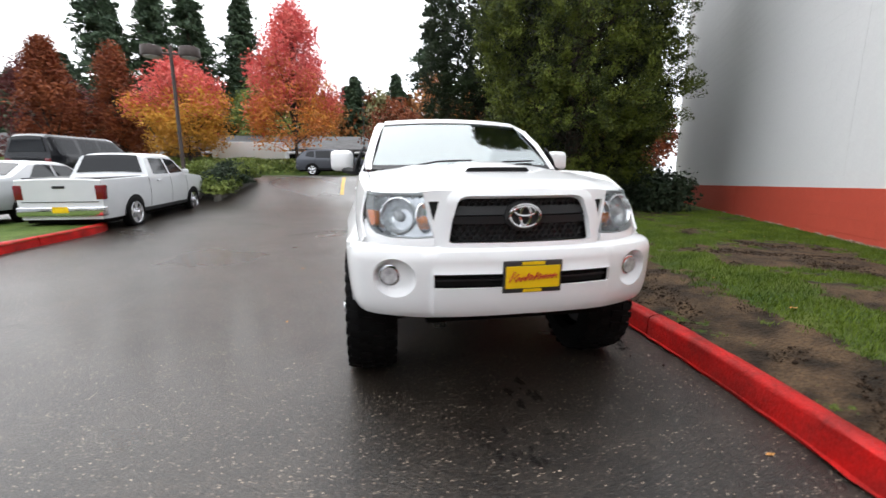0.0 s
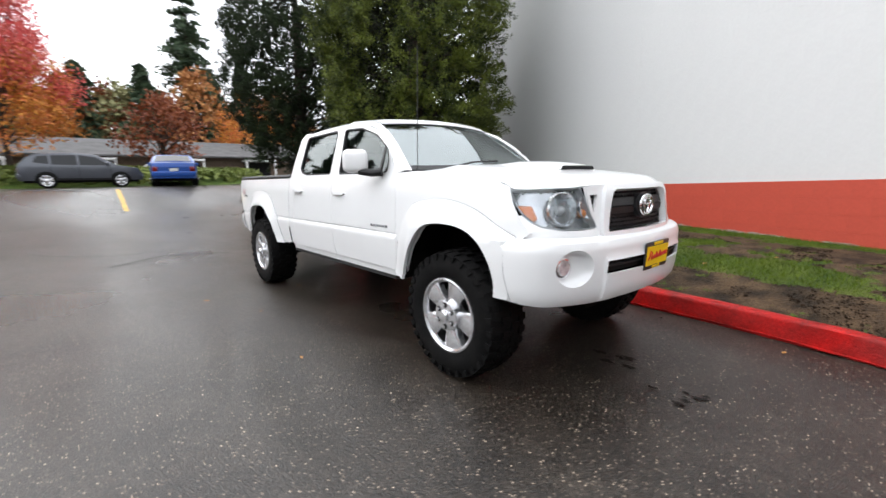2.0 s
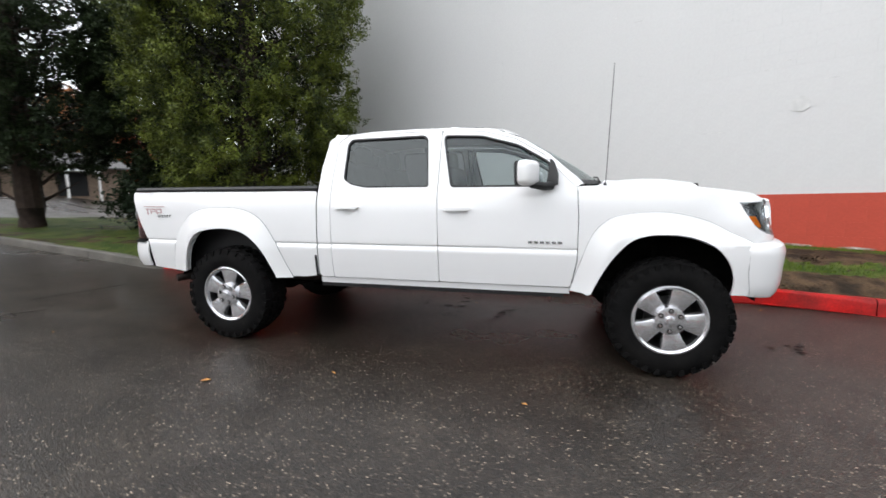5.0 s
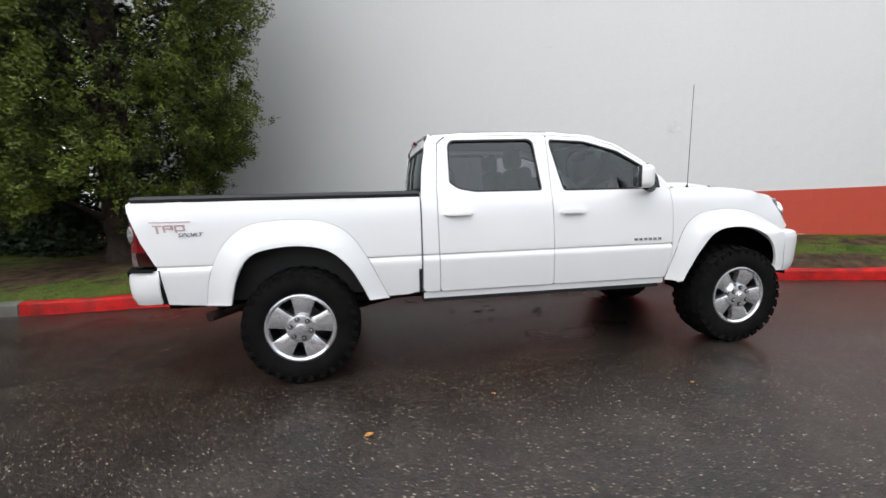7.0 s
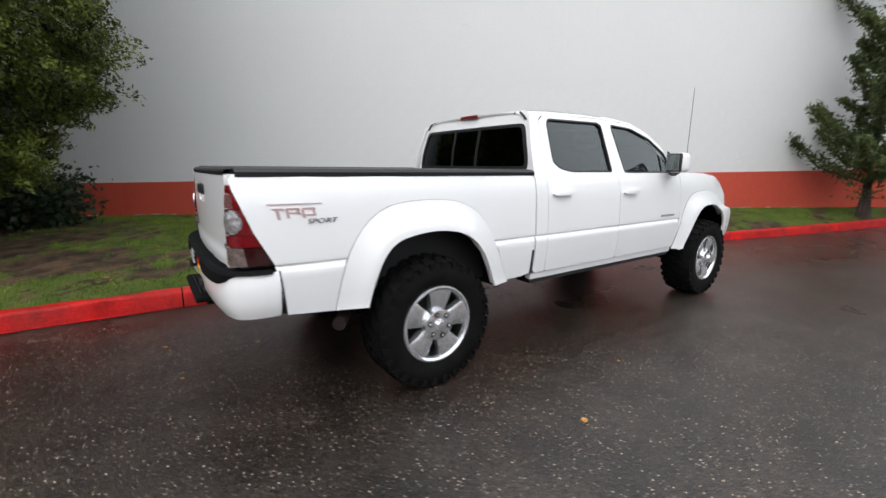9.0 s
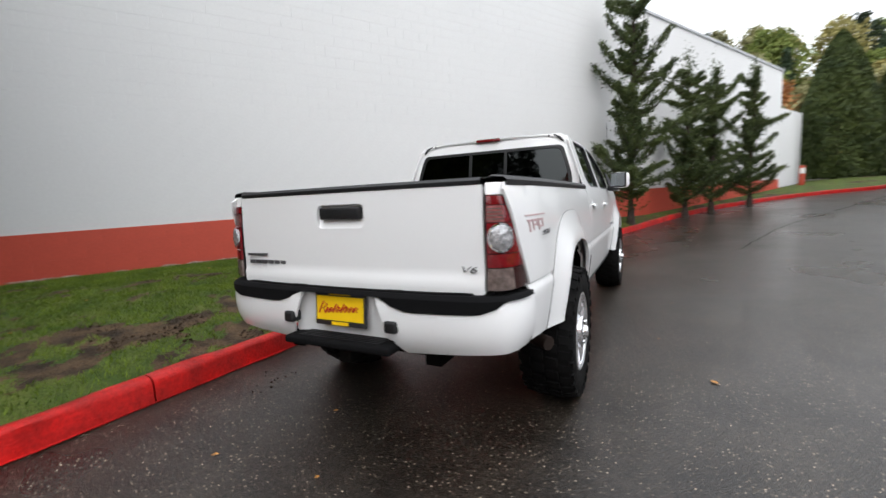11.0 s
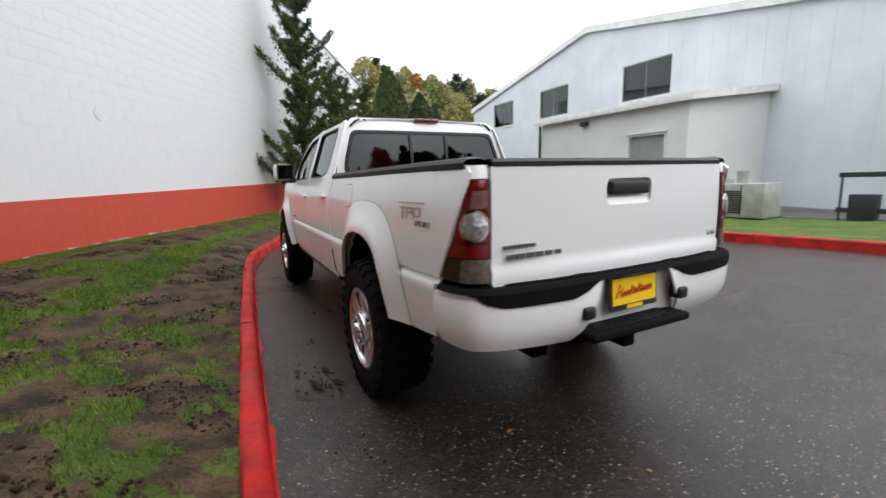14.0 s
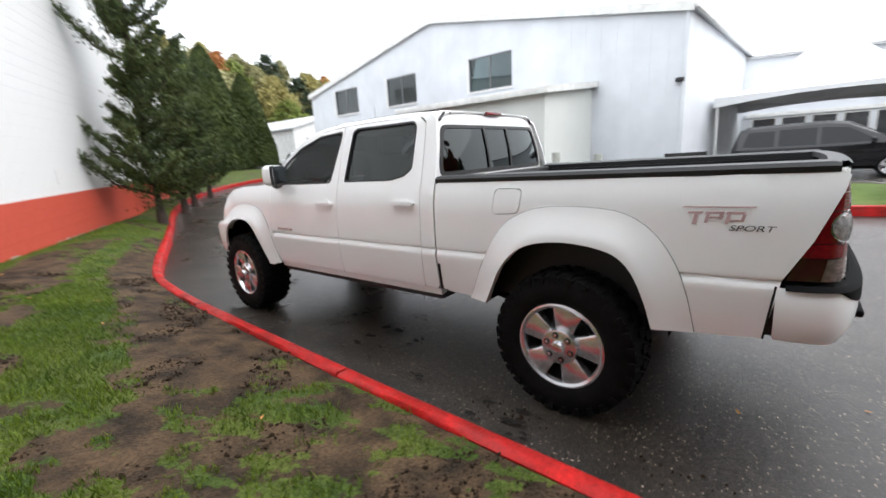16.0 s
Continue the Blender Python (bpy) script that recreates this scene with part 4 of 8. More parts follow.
part("windscreen", loft_bm([[screen(-1 + 2 * i / 20, j / 10) for i in range(21)] for j in range(11)], 0.005, IN), M["glass"], truck, "clear windscreen reflecting sky")
part("screen_frit", loft_bm([[screen(-1 + 2 * i / 20, v) + Vector((0, -0.003, 0.003)) for i in range(21)] for v in (0.905, 0.93)], 0.003, IN), M["black_plastic"], truck, "black band along the windscreen top")
part("roof_header", loft_bm([[screen(-1 + 2 * i / 20, v) + Vector((0, -0.5, 0.866)) * lift for i in range(21)] for v, lift in ((0.927, 0.002), (0.94, 0.008), (0.97, 0.012), (1.0, 0.012), (1.04, 0.004))], 0.006, IN), M["paint"], truck)
part("screen_frit", loft_bm([[screen(-1 + 2 * i / 20, v) + Vector((0, -0.003, 0.003)) for i in range(21)] for v in (-0.02, 0.05)], 0.003, IN), M["black_plastic"], truck)
for x0 in (-0.45, 0.12):
    pts = [screen(x0 / 0.745, 0.0) + Vector((0, -0.012, 0.012)), screen((x0 + 0.2) / 0.745, 0.07) + Vector((0, -0.014, 0.016)), screen((x0 + 0.48) / 0.745, 0.1) + Vector((0, -0.012, 0.012))]
    part("wiper", tube(pts, 0.008, 6), M["black_plastic"], truck, "black wiper")


def back_map(x, z):
    return (x, interp(((0.6, 2.69), (1.32, 2.685), (1.5, 2.668), (1.7, 2.628), (1.82, 2.60)), z) - 0.03 * (abs(x) / 0.7) ** 4, z)


back = rounded([(-0.80, 0.62), (0.80, 0.62), (0.80, 1.30), (0.765, 1.5), (0.702, 1.72), (0.635, 1.79), (-0.635, 1.79), (-0.702, 1.72), (-0.765, 1.5), (-0.80, 1.30)], 0.03)
glass = rounded([(-0.72, 1.36), (0.72, 1.36), (0.71, 1.45), (0.64, 1.68), (-0.64, 1.68), (-0.71, 1.45)], 0.05)
part("cab_back", panel_bm(back, back_map, [glass], step=0.07, inward=IN), M["paint"], truck)
rw = part("rear_window", panel_bm(glass, lambda x, z: (back_map(x, z)[0], back_map(x, z)[1] - 0.004, z), step=0.1, thick=0.004, inward=IN), M["glass_dark"], truck, "dark sliding rear window")
for x in (-0.165, 0.165):
    part("window_bar", panel_bm([(x - 0.012, 1.365), (x + 0.012, 1.365), (x + 0.012, 1.69), (x - 0.012, 1.69)], lambda a, z: (a, back_map(a, z)[1] + 0.006, z), step=0.06, thick=0.008, inward=IN), M["black_plastic"], rw)
part("window_seal", panel_bm(rounded([(-0.735, 1.345), (0.735, 1.345), (0.724, 1.455), (0.652, 1.692), (-0.652, 1.692), (-0.724, 1.455)], 0.05), lambda x, z: (x, back_map(x, z)[1] + 0.004, z), [rounded([(-0.705, 1.375), (0.705, 1.375), (0.695, 1.447), (0.628, 1.668), (-0.628, 1.668), (-0.695, 1.447)], 0.05)], step=0.07, thick=0.01, inward=IN), M["black_plastic"], rw)
for s in (-1, 1):
    p, q = Vector(roof_surface(s * 0.9, 0.985)), Vector(back_map(s * 0.655, 1.72))
    part("roof_moulding", tube([p + Vector((0, 0.004, 0.004)), (p + q) / 2 + Vector((s * 0.006, 0.016, 0.008)), q + Vector((0, 0.008, 0))], 0.009, 6), M["black_plastic"], truck)
part("brake_light", box_bm(-0.11, 0.11, 2.585, 2.64, 1.768, 1.796, 0.008), M["red_lens"], truck, "red high-mounted brake light")


def hood_z(x, y):
    zc = interp(((-0.82, 1.225), (-0.76, 1.252), (-0.6, 1.278), (-0.4, 1.305), (-0.2, 1.328), (0.1, 1.358), (0.4, 1.378), (0.6, 1.378)), y)
    k = abs(x) / 0.76
    bulge = 0.018 * max(0, min(1, (0.56 - abs(x)) / 0.12))
    yf = interp(((0, -0.76), (0.3, -0.735), (0.46, -0.685), (0.6, -0.612), (0.70, -0.535), (0.772, -0.40), (0.78, 0.5)), abs(x))
    lip = 0.034 * (1 - min(1, max(0, y - yf) / 0.10)) ** 2 if y < 0 else 0
    return zc - 0.022 * k * k - 0.02 * k ** 6 + bulge - 0.012 - lip


hood_half = [(0.3, -0.735), (0.46, -0.685), (0.51, -0.657), (0.6, -0.612), (0.70, -0.535), (0.772, -0.405), (0.768, -0.22), (0.765, 0.1), (0.775, 0.50), (0.45, 0.40)]
hood_out = rounded([(0, -0.76)] + hood_half + [(0, 0.35)] + [(-x, y) for x, y in reversed(hood_half)], 0.02)
part("hood", panel_bm(hood_out, lambda x, y: (x, y, hood_z(x, y)), step=0.05, inward=IN), M["paint"], truck)
# fender tops close the strip between hood and side
for s in (-1, 1):
    rows = []
    for y in (0.62, 0.45, 0.2, 0.0, -0.15, -0.3, -0.40):
        zt = interp(((-0.405, 1.213), (-0.30, 1.25), (-0.15, 1.295), (0.1, 1.325), (0.45, 1.328), (0.62, 1.322)), y)
        hx = interp(((-0.40, 0.774), (-0.2, 0.771), (0.1, 0.769), (0.62, 0.78)), y)
        a, b = Vector((s * (side_x(y, zt)), y, zt)), Vector((s * hx, y, hood_z(hx, y) + 0.001))
        rows.append([a, a * 0.6 + b * 0.4 + Vector((0, 0, 0.008)), b])
    part("fender_top", loft_bm(rows, 0.01, IN), M["paint"], truck)
# hood scoop
rows = []
for y, w, top in ((-0.33, 0.25, 0.004), (-0.325, 0.25, 0.034), (-0.30, 0.26, 0.044), (-0.1, 0.28, 0.048), (0.08, 0.27, 0.036), (0.22, 0.24, 0.016), (0.31, 0.2, 0.002)):
    rows.append([(w * u, y, hood_z(w * u, y) - 0.004 + top * max(0, 1 - abs(u) ** 3.2)) for u in (-1, -0.93, -0.85, -0.75, -0.5, -0.25, 0, 0.25, 0.5, 0.75, 0.85, 0.93, 1)])
sc = part("hood_scoop", loft_bm(rows, 0.008, (0, 0, 0)), M["paint"], truck)
# the scoop is closed; a black sheet paints the shade of its mouth
part("scoop_opening", panel_bm(rounded([(-0.205, 0.004), (0.205, 0.004), (0.185, 0.030), (-0.185, 0.030)], 0.012), lambda x, z: (x, -0.338, hood_z(x, -0.33) + z), step=0.05, thick=0.004, inward=IN), M["shut"], sc, "black sheet for the shaded scoop opening")

# nose: bumper, grille, lamps on plan curves
BUMP, BL = plan_curve([(-0.912, -0.43), (-0.905, -0.5), (-0.88, -0.59), (-0.82, -0.675), (-0.66, -0.765), (-0.45, -0.83), (-0.2, -0.862), (0, -0.87), (0.2, -0.862), (0.45, -0.83), (0.66, -0.765), (0.82, -0.675), (0.88, -0.59), (0.905, -0.5), (0.912, -0.43)])
BPROF = ((0.56, -0.06), (0.6, -0.03), (0.66, -0.014), (0.735, -0.006), (0.825, 0.0), (0.88, 0.0), (0.905, -0.004), (0.925, -0.014), (0.938, -0.034), (0.945, -0.08), (0.95, -0.2))


def arc_of_x(curve, length, x, side=1):
    best = min(range(801), key=lambda i: abs(curve(length * i / 800)[0] - x))
    return length * best / 800


DISH_A = [arc_of_x(BUMP, BL, x) for x in (-0.672, 0.672)]


def ease(t):
    t = max(0, min(1, t))
    return t * t * (3 - 2 * t)


def on_bumper(a, z, out=0.0):
    x, y, n = BUMP(a)
    ax = abs(x)
    o = interp(BPROF, z) + out
    proud = (1 - ease((ax - 0.478) / 0.01)) * ease((0.84 - z) / 0.02)
    o += 0.012 * proud
    return (x + n.x * o, y + n.y * o, z)


AX = lambda x: arc_of_x(BUMP, BL, x)
dish = lambda s: [(DISH_A[(s + 1) // 2] + 0.118 * math.cos(k * math.pi / 18), 0.787 + 0.102 * math.sin(k * math.pi / 18)) for k in range(36)]
fog = lambda s, r: [(AX(s * 0.722) + r * math.cos(k * math.pi / 18), 0.788 + r * math.sin(k * math.pi / 18)) for k in range(36)]
bump_out = [(0.0, 0.60), (0.1, 0.585), (AX(-0.78), 0.575), (AX(-0.5), 0.572), (AX(-0.475), 0.58), (BL / 2, 0.588), (AX(0.475), 0.58), (AX(0.5), 0.572), (AX(0.78), 0.575), (BL - 0.1, 0.585), (BL, 0.60), (BL, 0.945), (BL - 0.12, 0.95), (BL / 2, 0.95), (0.12, 0.95), (0.0, 0.945)]
low_gr = rounded([(AX(-0.478), 0.742), (AX(0.478), 0.742), (AX(0.474), 0.816), (AX(-0.474), 0.816)], 0.008)
bumper = part("front_bumper", panel_bm(bump_out, on_bumper, [low_gr, dish(-1), dish(1)], step=0.024, thick=0.012, inward=IN, lines=(0.925, 0.938, 0.945), cols=(AX(-0.489), AX(-0.477), AX(0.477), AX(0.489))), M["paint"], truck)
part("lower_intake", panel_bm(low_gr, lambda a, z: on_bumper(a, z, -0.045), step=0.08, thick=0.005, inward=IN), M["shut"], bumper, "black lower intake")
part("intake_slat", panel_bm([(AX(-0.47), 0.775), (AX(0.47), 0.775), (AX(0.47), 0.785), (AX(-0.47), 0.785)], lambda a, zz: on_bumper(a, zz, -0.022), step=0.06, thick=0.02, inward=IN), M["black_plastic"], bumper)
for s in (-1, 1):
    x, y, n = BUMP(AX(s * 0.722))
    mm = Matrix.Translation((x - n.x * 0.075, y - n.y * 0.075, 0.788)) @ Vector((n.x * 0.45, n.y, 0)).to_track_quat("Z", "Y").to_matrix().to_4x4()
    rows = []
    for f, dep in ((0, 0.0), (0.02, 0.006), (0.15, 0.03), (0.4, 0.048), (0.7, 0.057), (1.0, 0.06)):
        rows.append([on_bumper(a1 * (1 - f) + a2 * f, z1 * (1 - f) + z2 * f, -dep) for (a1, z1), (a2, z2) in zip(dish(s), fog(s, 0.06))])
    rows.append([on_bumper(a2, z2, -0.09) for a2, z2 in fog(s, 0.056)])
    part("fog_recess", loft_bm(rows, closed=True), M["paint"], bumper)
    fl = part("fog_lamp", cyl_bm(0.06, 0.05, mm, 28, bevel=0.008), M["chrome"], bumper, "round chrome fog lamp")
    part("fog_lens", cyl_bm(0.05, 0.012, mm @ Matrix.Translation((0, 0, 0.026)), 28, r2=0.038), M["clear_lens"], fl)
    a = 0.022 if s < 0 else BL - 0.022
    part("bumper_seam", tube([on_bumper(a + s * -0.05 * max(0, 0.75 - z) / 0.15 * 0.6, z, 0.0) for z in (0.935, 0.9, 0.85, 0.8, 0.75, 0.7, 0.65, 0.6)], 0.0018, 6), M["seam_grey"], bumper, "dark panel gap")


def nose_y(x, z):
    return -0.797 + 0.045 * (abs(x) / 0.4) ** 2 + 0.09 * (z - 0.96)


gr_hole = rounded([(-0.391, 0.964), (0.391, 0.964), (0.374, 1.07), (0.338, 1.185), (0.3, 1.2), (-0.3, 1.2), (-0.338, 1.185), (-0.374, 1.07)], 0.018)
frame_out = rounded([(-0.432, 0.938), (0.432, 0.938), (0.428, 1.0), (0.408, 1.13), (0.392, 1.2), (0.36, 1.228), (0, 1.236), (-0.36, 1.228), (-0.392, 1.2), (-0.408, 1.13), (-0.428, 1.0)], 0.012)


def surround(x, z):
    """Raised frame with a rounded lip, fading into the bonnet at its top."""
    k = max(0, min(1, (1.24 - z) / 0.06))
    return (x, nose_y(x, z) - 0.004 - 0.024 * k, z)


gs = part("grille_surround", panel_bm(frame_out, surround, [gr_hole], step=0.022, thick=0.034, inward=IN), M["paint"], truck)
for s in (-1, 1):
    side = [(0.40, 0.938), (0.47, 0.938), (0.465, 0.99), (0.512, 1.216), (0.46, 1.226), (0.36, 1.23)]
    vent = rounded([(0.432, 1.172), (0.486, 1.172), (0.462, 1.07)], 0.006)
    part("nose_panel", panel_bm([(s * x, z) for x, z in side], lambda x, z: (x, nose_y(x, z), z), [[(s * x, z) for x, z in vent]], step=0.025, thick=0.02, inward=IN), M["paint"], truck)
    part("nose_vent", panel_bm([(s * x, z) for x, z in vent], lambda x, z: (x, nose_y(x, z) + 0.016, z), step=0.03, thick=0.004, inward=IN), M["shut"], truck, "small black triangular vent")
gr = part("grille", panel_bm(gr_hole, lambda x, z: (x, nose_y(x, z) + 0.045, z), step=0.06, thick=0.004, inward=IN), M["shut"], truck, "black honeycomb grille")
mesh_bm = bmesh.new()
for row in range(9):
    for col in range(-12, 13):
        x = col * 0.034 + (0.017 if row % 2 else 0)
        z = 0.98 + row * 0.025
        if abs(z - 1.1) < 0.03 or not inside((x, z), gr_hole) or not inside((x + 0.02, z), gr_hole) or not inside((x - 0.02, z), gr_hole):
            continue
        hexo = [(x + 0.0185 * math.cos(k * math.pi / 3 + math.pi / 6), z + 0.0155 * math.sin(k * math.pi / 3 + math.pi / 6)) for k in range(6)]
        hexi = [(x + 0.0145 * math.cos(k * math.pi / 3 + math.pi / 6), z + 0.0115 * math.sin(k * math.pi / 3 + math.pi / 6)) for k in range(6)]
        vo = [mesh_bm.verts.new((p[0], nose_y(*p) + 0.024, p[1])) for p in hexo]
        vi = [mesh_bm.verts.new((p[0], nose_y(*p) + 0.024, p[1])) for p in hexi]
        vb = [mesh_bm.verts.new((p[0], nose_y(*p) + 0.042, p[1])) for p in hexi]
        for k in range(6):
            k2 = (k + 1) % 6
            mesh_bm.faces.new((vo[k], vo[k2], vi[k2], vi[k]))
            mesh_bm.faces.new((vi[k], vi[k2], vb[k2], vb[k]))
tagged(part("honeycomb", mesh_bm, M["black_plastic"], gr, smooth=False), kind="stuff")
for zc, hh in ((1.125, 0.022), (1.075, 0.02)):
    part("grille_bar", panel_bm([(-0.368, zc - hh), (0.368, zc - hh), (0.362, zc + hh), (-0.362, zc + hh)], lambda x, z: (x, nose_y(x, z) - 0.002 + 0.01 * abs(z - 1.1) / 0.04, z), step=0.05, thick=0.04, inward=IN), M["black_plastic"], gr, "black grille bar")
part("grille_boss", panel_bm([(0.102 * math.cos(k * math.pi / 14), 1.098 + 0.076 * math.sin(k * math.pi / 14)) for k in range(28)], lambda x, z: (x, nose_y(x, z) - 0.012, z), step=0.04, thick=0.03, inward=IN), M["black_plastic"], gr)
emb = bmesh.new()
for rx, rz, cz, cx in ((0.08, 0.058, 1.098, 0), (0.028, 0.05, 1.098, 0), (0.056, 0.024, 1.122, 0)):
    pts = [(cx + rx * math.cos(2 * math.pi * k / 36), -0.810, cz + rz * math.sin(2 * math.pi * k / 36)) for k in range(37)]
    v, f = tube(pts, 0.0085, 8)
    b = bmesh.new()
    vv = [b.verts.new(p) for p in v]
    for q in f[:-2]:
        b.faces.new([vv[i] for i in q])
    join(emb, b)
part("emblem", emb, M["chrome"], truck, "plain chrome oval emblem")

# headlamps
for s in (-1, 1):
    LAMP, LL = plan_curve([(s * 0.462, -0.748), (s * 0.57, -0.715), (s * 0.681, -0.657), (s * 0.76, -0.592), (s * 0.815, -0.51), (s * 0.84, -0.43), (s * 0.85, -0.33)])
    LA = lambda x: arc_of_x(LAMP, LL, s * x)
    def on_lamp(a, z, out=0.0):
        x, y, n = LAMP(a)
        if (n.x * s - n.y) < 0:
            n = -n
        up = z - 1.0
        return (x + n.x * out - s * 0.17 * max(0, up) * (abs(x) / 0.82) ** 6, y + n.y * out + 0.36 * up, z)
    low = [(0.0, 0.993), (LA(0.57), 0.986), (LA(0.681), 0.99), (LA(0.755), 1.008), (LA(0.79), 1.035), (LA(0.812), 1.075), (LA(0.825), 1.14)]
    shape = rounded(low + [(LA(0.831), 1.208), (LA(0.75), 1.214), (LA(0.5), 1.216), (LA(0.485), 1.1)], 0.012)
    hl = part("headlamp", panel_bm(shape, lambda a, z: on_lamp(a, z, -0.045), step=0.03, thick=0.02, inward=IN), M["lamp_inner"], truck, "clear headlamp with amber corner")
    cv = part("lamp_cover", panel_bm(shape, lambda a, z: on_lamp(a, z, 0.002), step=0.04, thick=0, inward=IN), M["lens_cover"], hl)
    cv.visible_shadow = False
    part("lamp_rim", panel_bm(shape, lambda a, z: on_lamp(a, z, 0.0), [[(a * 0.972 + LL * 0.012, z * 0.95 + 1.1 * 0.05) for a, z in shape]], step=0.03, thick=0.045, inward=IN), M["lamp_rim"], hl)
    part("lamp_valance", panel_bm([(0.0, 0.93), (LA(0.7), 0.93), (LA(0.82), 0.93), (LA(0.82), 1.066)] + [(a, z - 0.004) for a, z in reversed(low[:6])], lambda a, z: on_lamp(a, z, -0.001 - 0.02 * max(0, (0.955 - z) / 0.025)), step=0.025, thick=0.01, inward=IN), M["paint"], truck)
    x, y, z = on_lamp(LA(0.645), 1.095, -0.02)
    mm = Matrix.Translation((x, y, 1.095)) @ Vector((s * 0.28, -0.95, 0.12)).to_track_quat("Z", "Y").to_matrix().to_4x4()
    rows = []
    for rr, zz in ((0.096, 0.0), (0.096, 0.018), (0.091, 0.02), (0.08, -0.005), (0.055, -0.022), (0.03, -0.03), (0.002, -0.03)):
        rows.append([mm @ Vector((rr * math.cos(k * math.pi / 14), rr * math.sin(k * math.pi / 14), zz)) for k in range(28)])
    part("reflector_bowl", loft_bm(rows, closed=True), M["bowl"], hl)
    bulb = bmesh.new()
    bmesh.ops.create_uvsphere(bulb, u_segments=14, v_segments=10, radius=0.03, matrix=mm @ Matrix.Translation((0, 0, -0.01)))
    part("bulb", bulb, M["clear_lens"], hl)
    x, y, z = on_lamp(LA(0.515), 1.06, -0.03)
    rows = []
    for f, dy in ((1.0, -0.012), (0.9, -0.014), (0.6, 0.012), (0.05, 0.018)):
        rows.append([(x + f * 0.045 * math.cos(k * math.pi / 10), y + dy + 0.3 * f * 0.06 * math.sin(k * math.pi / 10), 1.09 + f * 0.075 * math.sin(k * math.pi / 10)) for k in range(20)])
    part("reflector_bowl", loft_bm(rows, closed=True), M["chrome"], hl)
    bulb = bmesh.new()
    bmesh.ops.create_uvsphere(bulb, u_segments=12, v_segments=8, radius=0.026, matrix=Matrix.Translation((x, y + 0.005, 1.07)))
    part("bulb", bulb, M["amber"], hl, "amber bulb")
    part("amber_reflector", panel_bm(rounded([(LA(0.782), 1.036), (LA(0.805), 1.075), (LA(0.820), 1.118), (LA(0.777), 1.118), (LA(0.765), 1.05)], 0.006), lambda a, z: on_lamp(a, z, -0.008), step=0.03, thick=0.03, inward=IN), M["amber"], hl)


def dealer_plate(name, m, w, parent):
    """A yellow advertising plate with script bars in a dark frame; local x across, z up, y into the car."""
    e = part(name, box_bm(-w / 2 - 0.008, w / 2 + 0.008, 0, 0.012, -0.085, 0.085, 0.006), M["badge_dark"], parent, "yellow dealer plate with red bars in a dark frame")
    e.matrix_local = m
    part("plate_face", box_bm(-w / 2 + 0.006, w / 2 - 0.006, -0.004, 0.004, -0.058, 0.058), M["plate_yellow"], e, smooth=False)
    big, small = 0.056, 0.024
    x, k = -w / 2 + 0.022, 0
    while x < w / 2 - 0.04:
        h = big if k == 0 else (0.04 if k in (3, 5) else small)
        wd = 0.034 if k == 0 else 0.02
        zb = -0.026 + (x + w / 2) * 0.07
        pts = [(x, -0.006, zb), (x + 0.35 * wd + h * 0.3, -0.006, zb + h), (x + wd + h * 0.3, -0.006, zb + h * 0.75), (x + wd * 0.55 + h * 0.12, -0.006, zb + h * 0.4), (x + wd * 1.15, -0.006, zb)]
        part("script_bar", tube(pts, 0.0036, 5), M["plate_red"], e)
        x += wd + 0.004
        k += 1
    for zz, ww in ((-0.072, 0.10), (0.072, 0.12)):
        part("frame_bar", box_bm(-ww / 2, ww / 2, -0.003, 0.003, zz - 0.008, zz + 0.008), M["plate_yellow"], e, smooth=False)
    return e


dealer_plate("front_plate", pose(0.025, -0.882, 0.795, 4, 0, 0), 0.30, truck)

# tailgate, tail lamps, rear bumper


def tg(x, z):
    ledge = 0.009 * max(0, min(1, (0.936 - z) / 0.012))
    return (x, 4.685 - 0.03 * (abs(x) / 0.72) ** 2 + 0.006 * math.sin((z - 0.86) / 0.47 * math.pi) + ledge, z)


tg_out = rounded([(-0.712, 0.862), (0.712, 0.862), (0.706, 1.322), (-0.706, 1.322)], 0.02)
recess = rounded([(-0.135, 1.15), (0.135, 1.15), (0.145, 1.205), (0.135, 1.262), (-0.135, 1.262), (-0.145, 1.205)], 0.03)
tailgate = part("tailgate", panel_bm(tg_out, tg, [recess], step=0.045, thick=0.03, inward=IN, lines=(0.923, 0.937)), M["paint"], truck)
part("handle_recess", panel_bm(recess, lambda x, z: (x, tg(x, z)[1] - 0.022 * min(1, (z - 1.145) / 0.04), z), step=0.03, thick=0.01, inward=IN), M["paint"], tailgate)
part("tailgate_handle", box_bm(-0.12, 0.12, 4.66, 4.70, 1.192, 1.25, 0.012, 3), M["black_plastic"], tailgate, "black tailgate handle")
part("tailgate_cap", loft_bm([[(x, 4.672 - 0.03 * (abs(x) / 0.72) ** 2 + a, 1.322 + b) for a, b in ((0.016, -0.004), (0.018, 0.014), (0.004, 0.026), (-0.06, 0.026), (-0.065, -0.004))] for x in (-0.7, -0.45, -0.2, 0, 0.2, 0.45, 0.7)]), M["black_plastic"], tailgate, "black tailgate top cap")
for k in range(6):
    part("badge_letter", box_bm(0.65 - k * 0.046 - 0.036, 0.65 - k * 0.046, 4.672, 4.681, 0.967, 0.986), M["badge_mid"], tailgate, smooth=False)
for k in range(6):
    part("badge_letter", box_bm(0.665 - k * 0.026 - 0.019, 0.665 - k * 0.026, 4.672, 4.681, 1.008, 1.022), M["badge_mid"], tailgate, smooth=False)


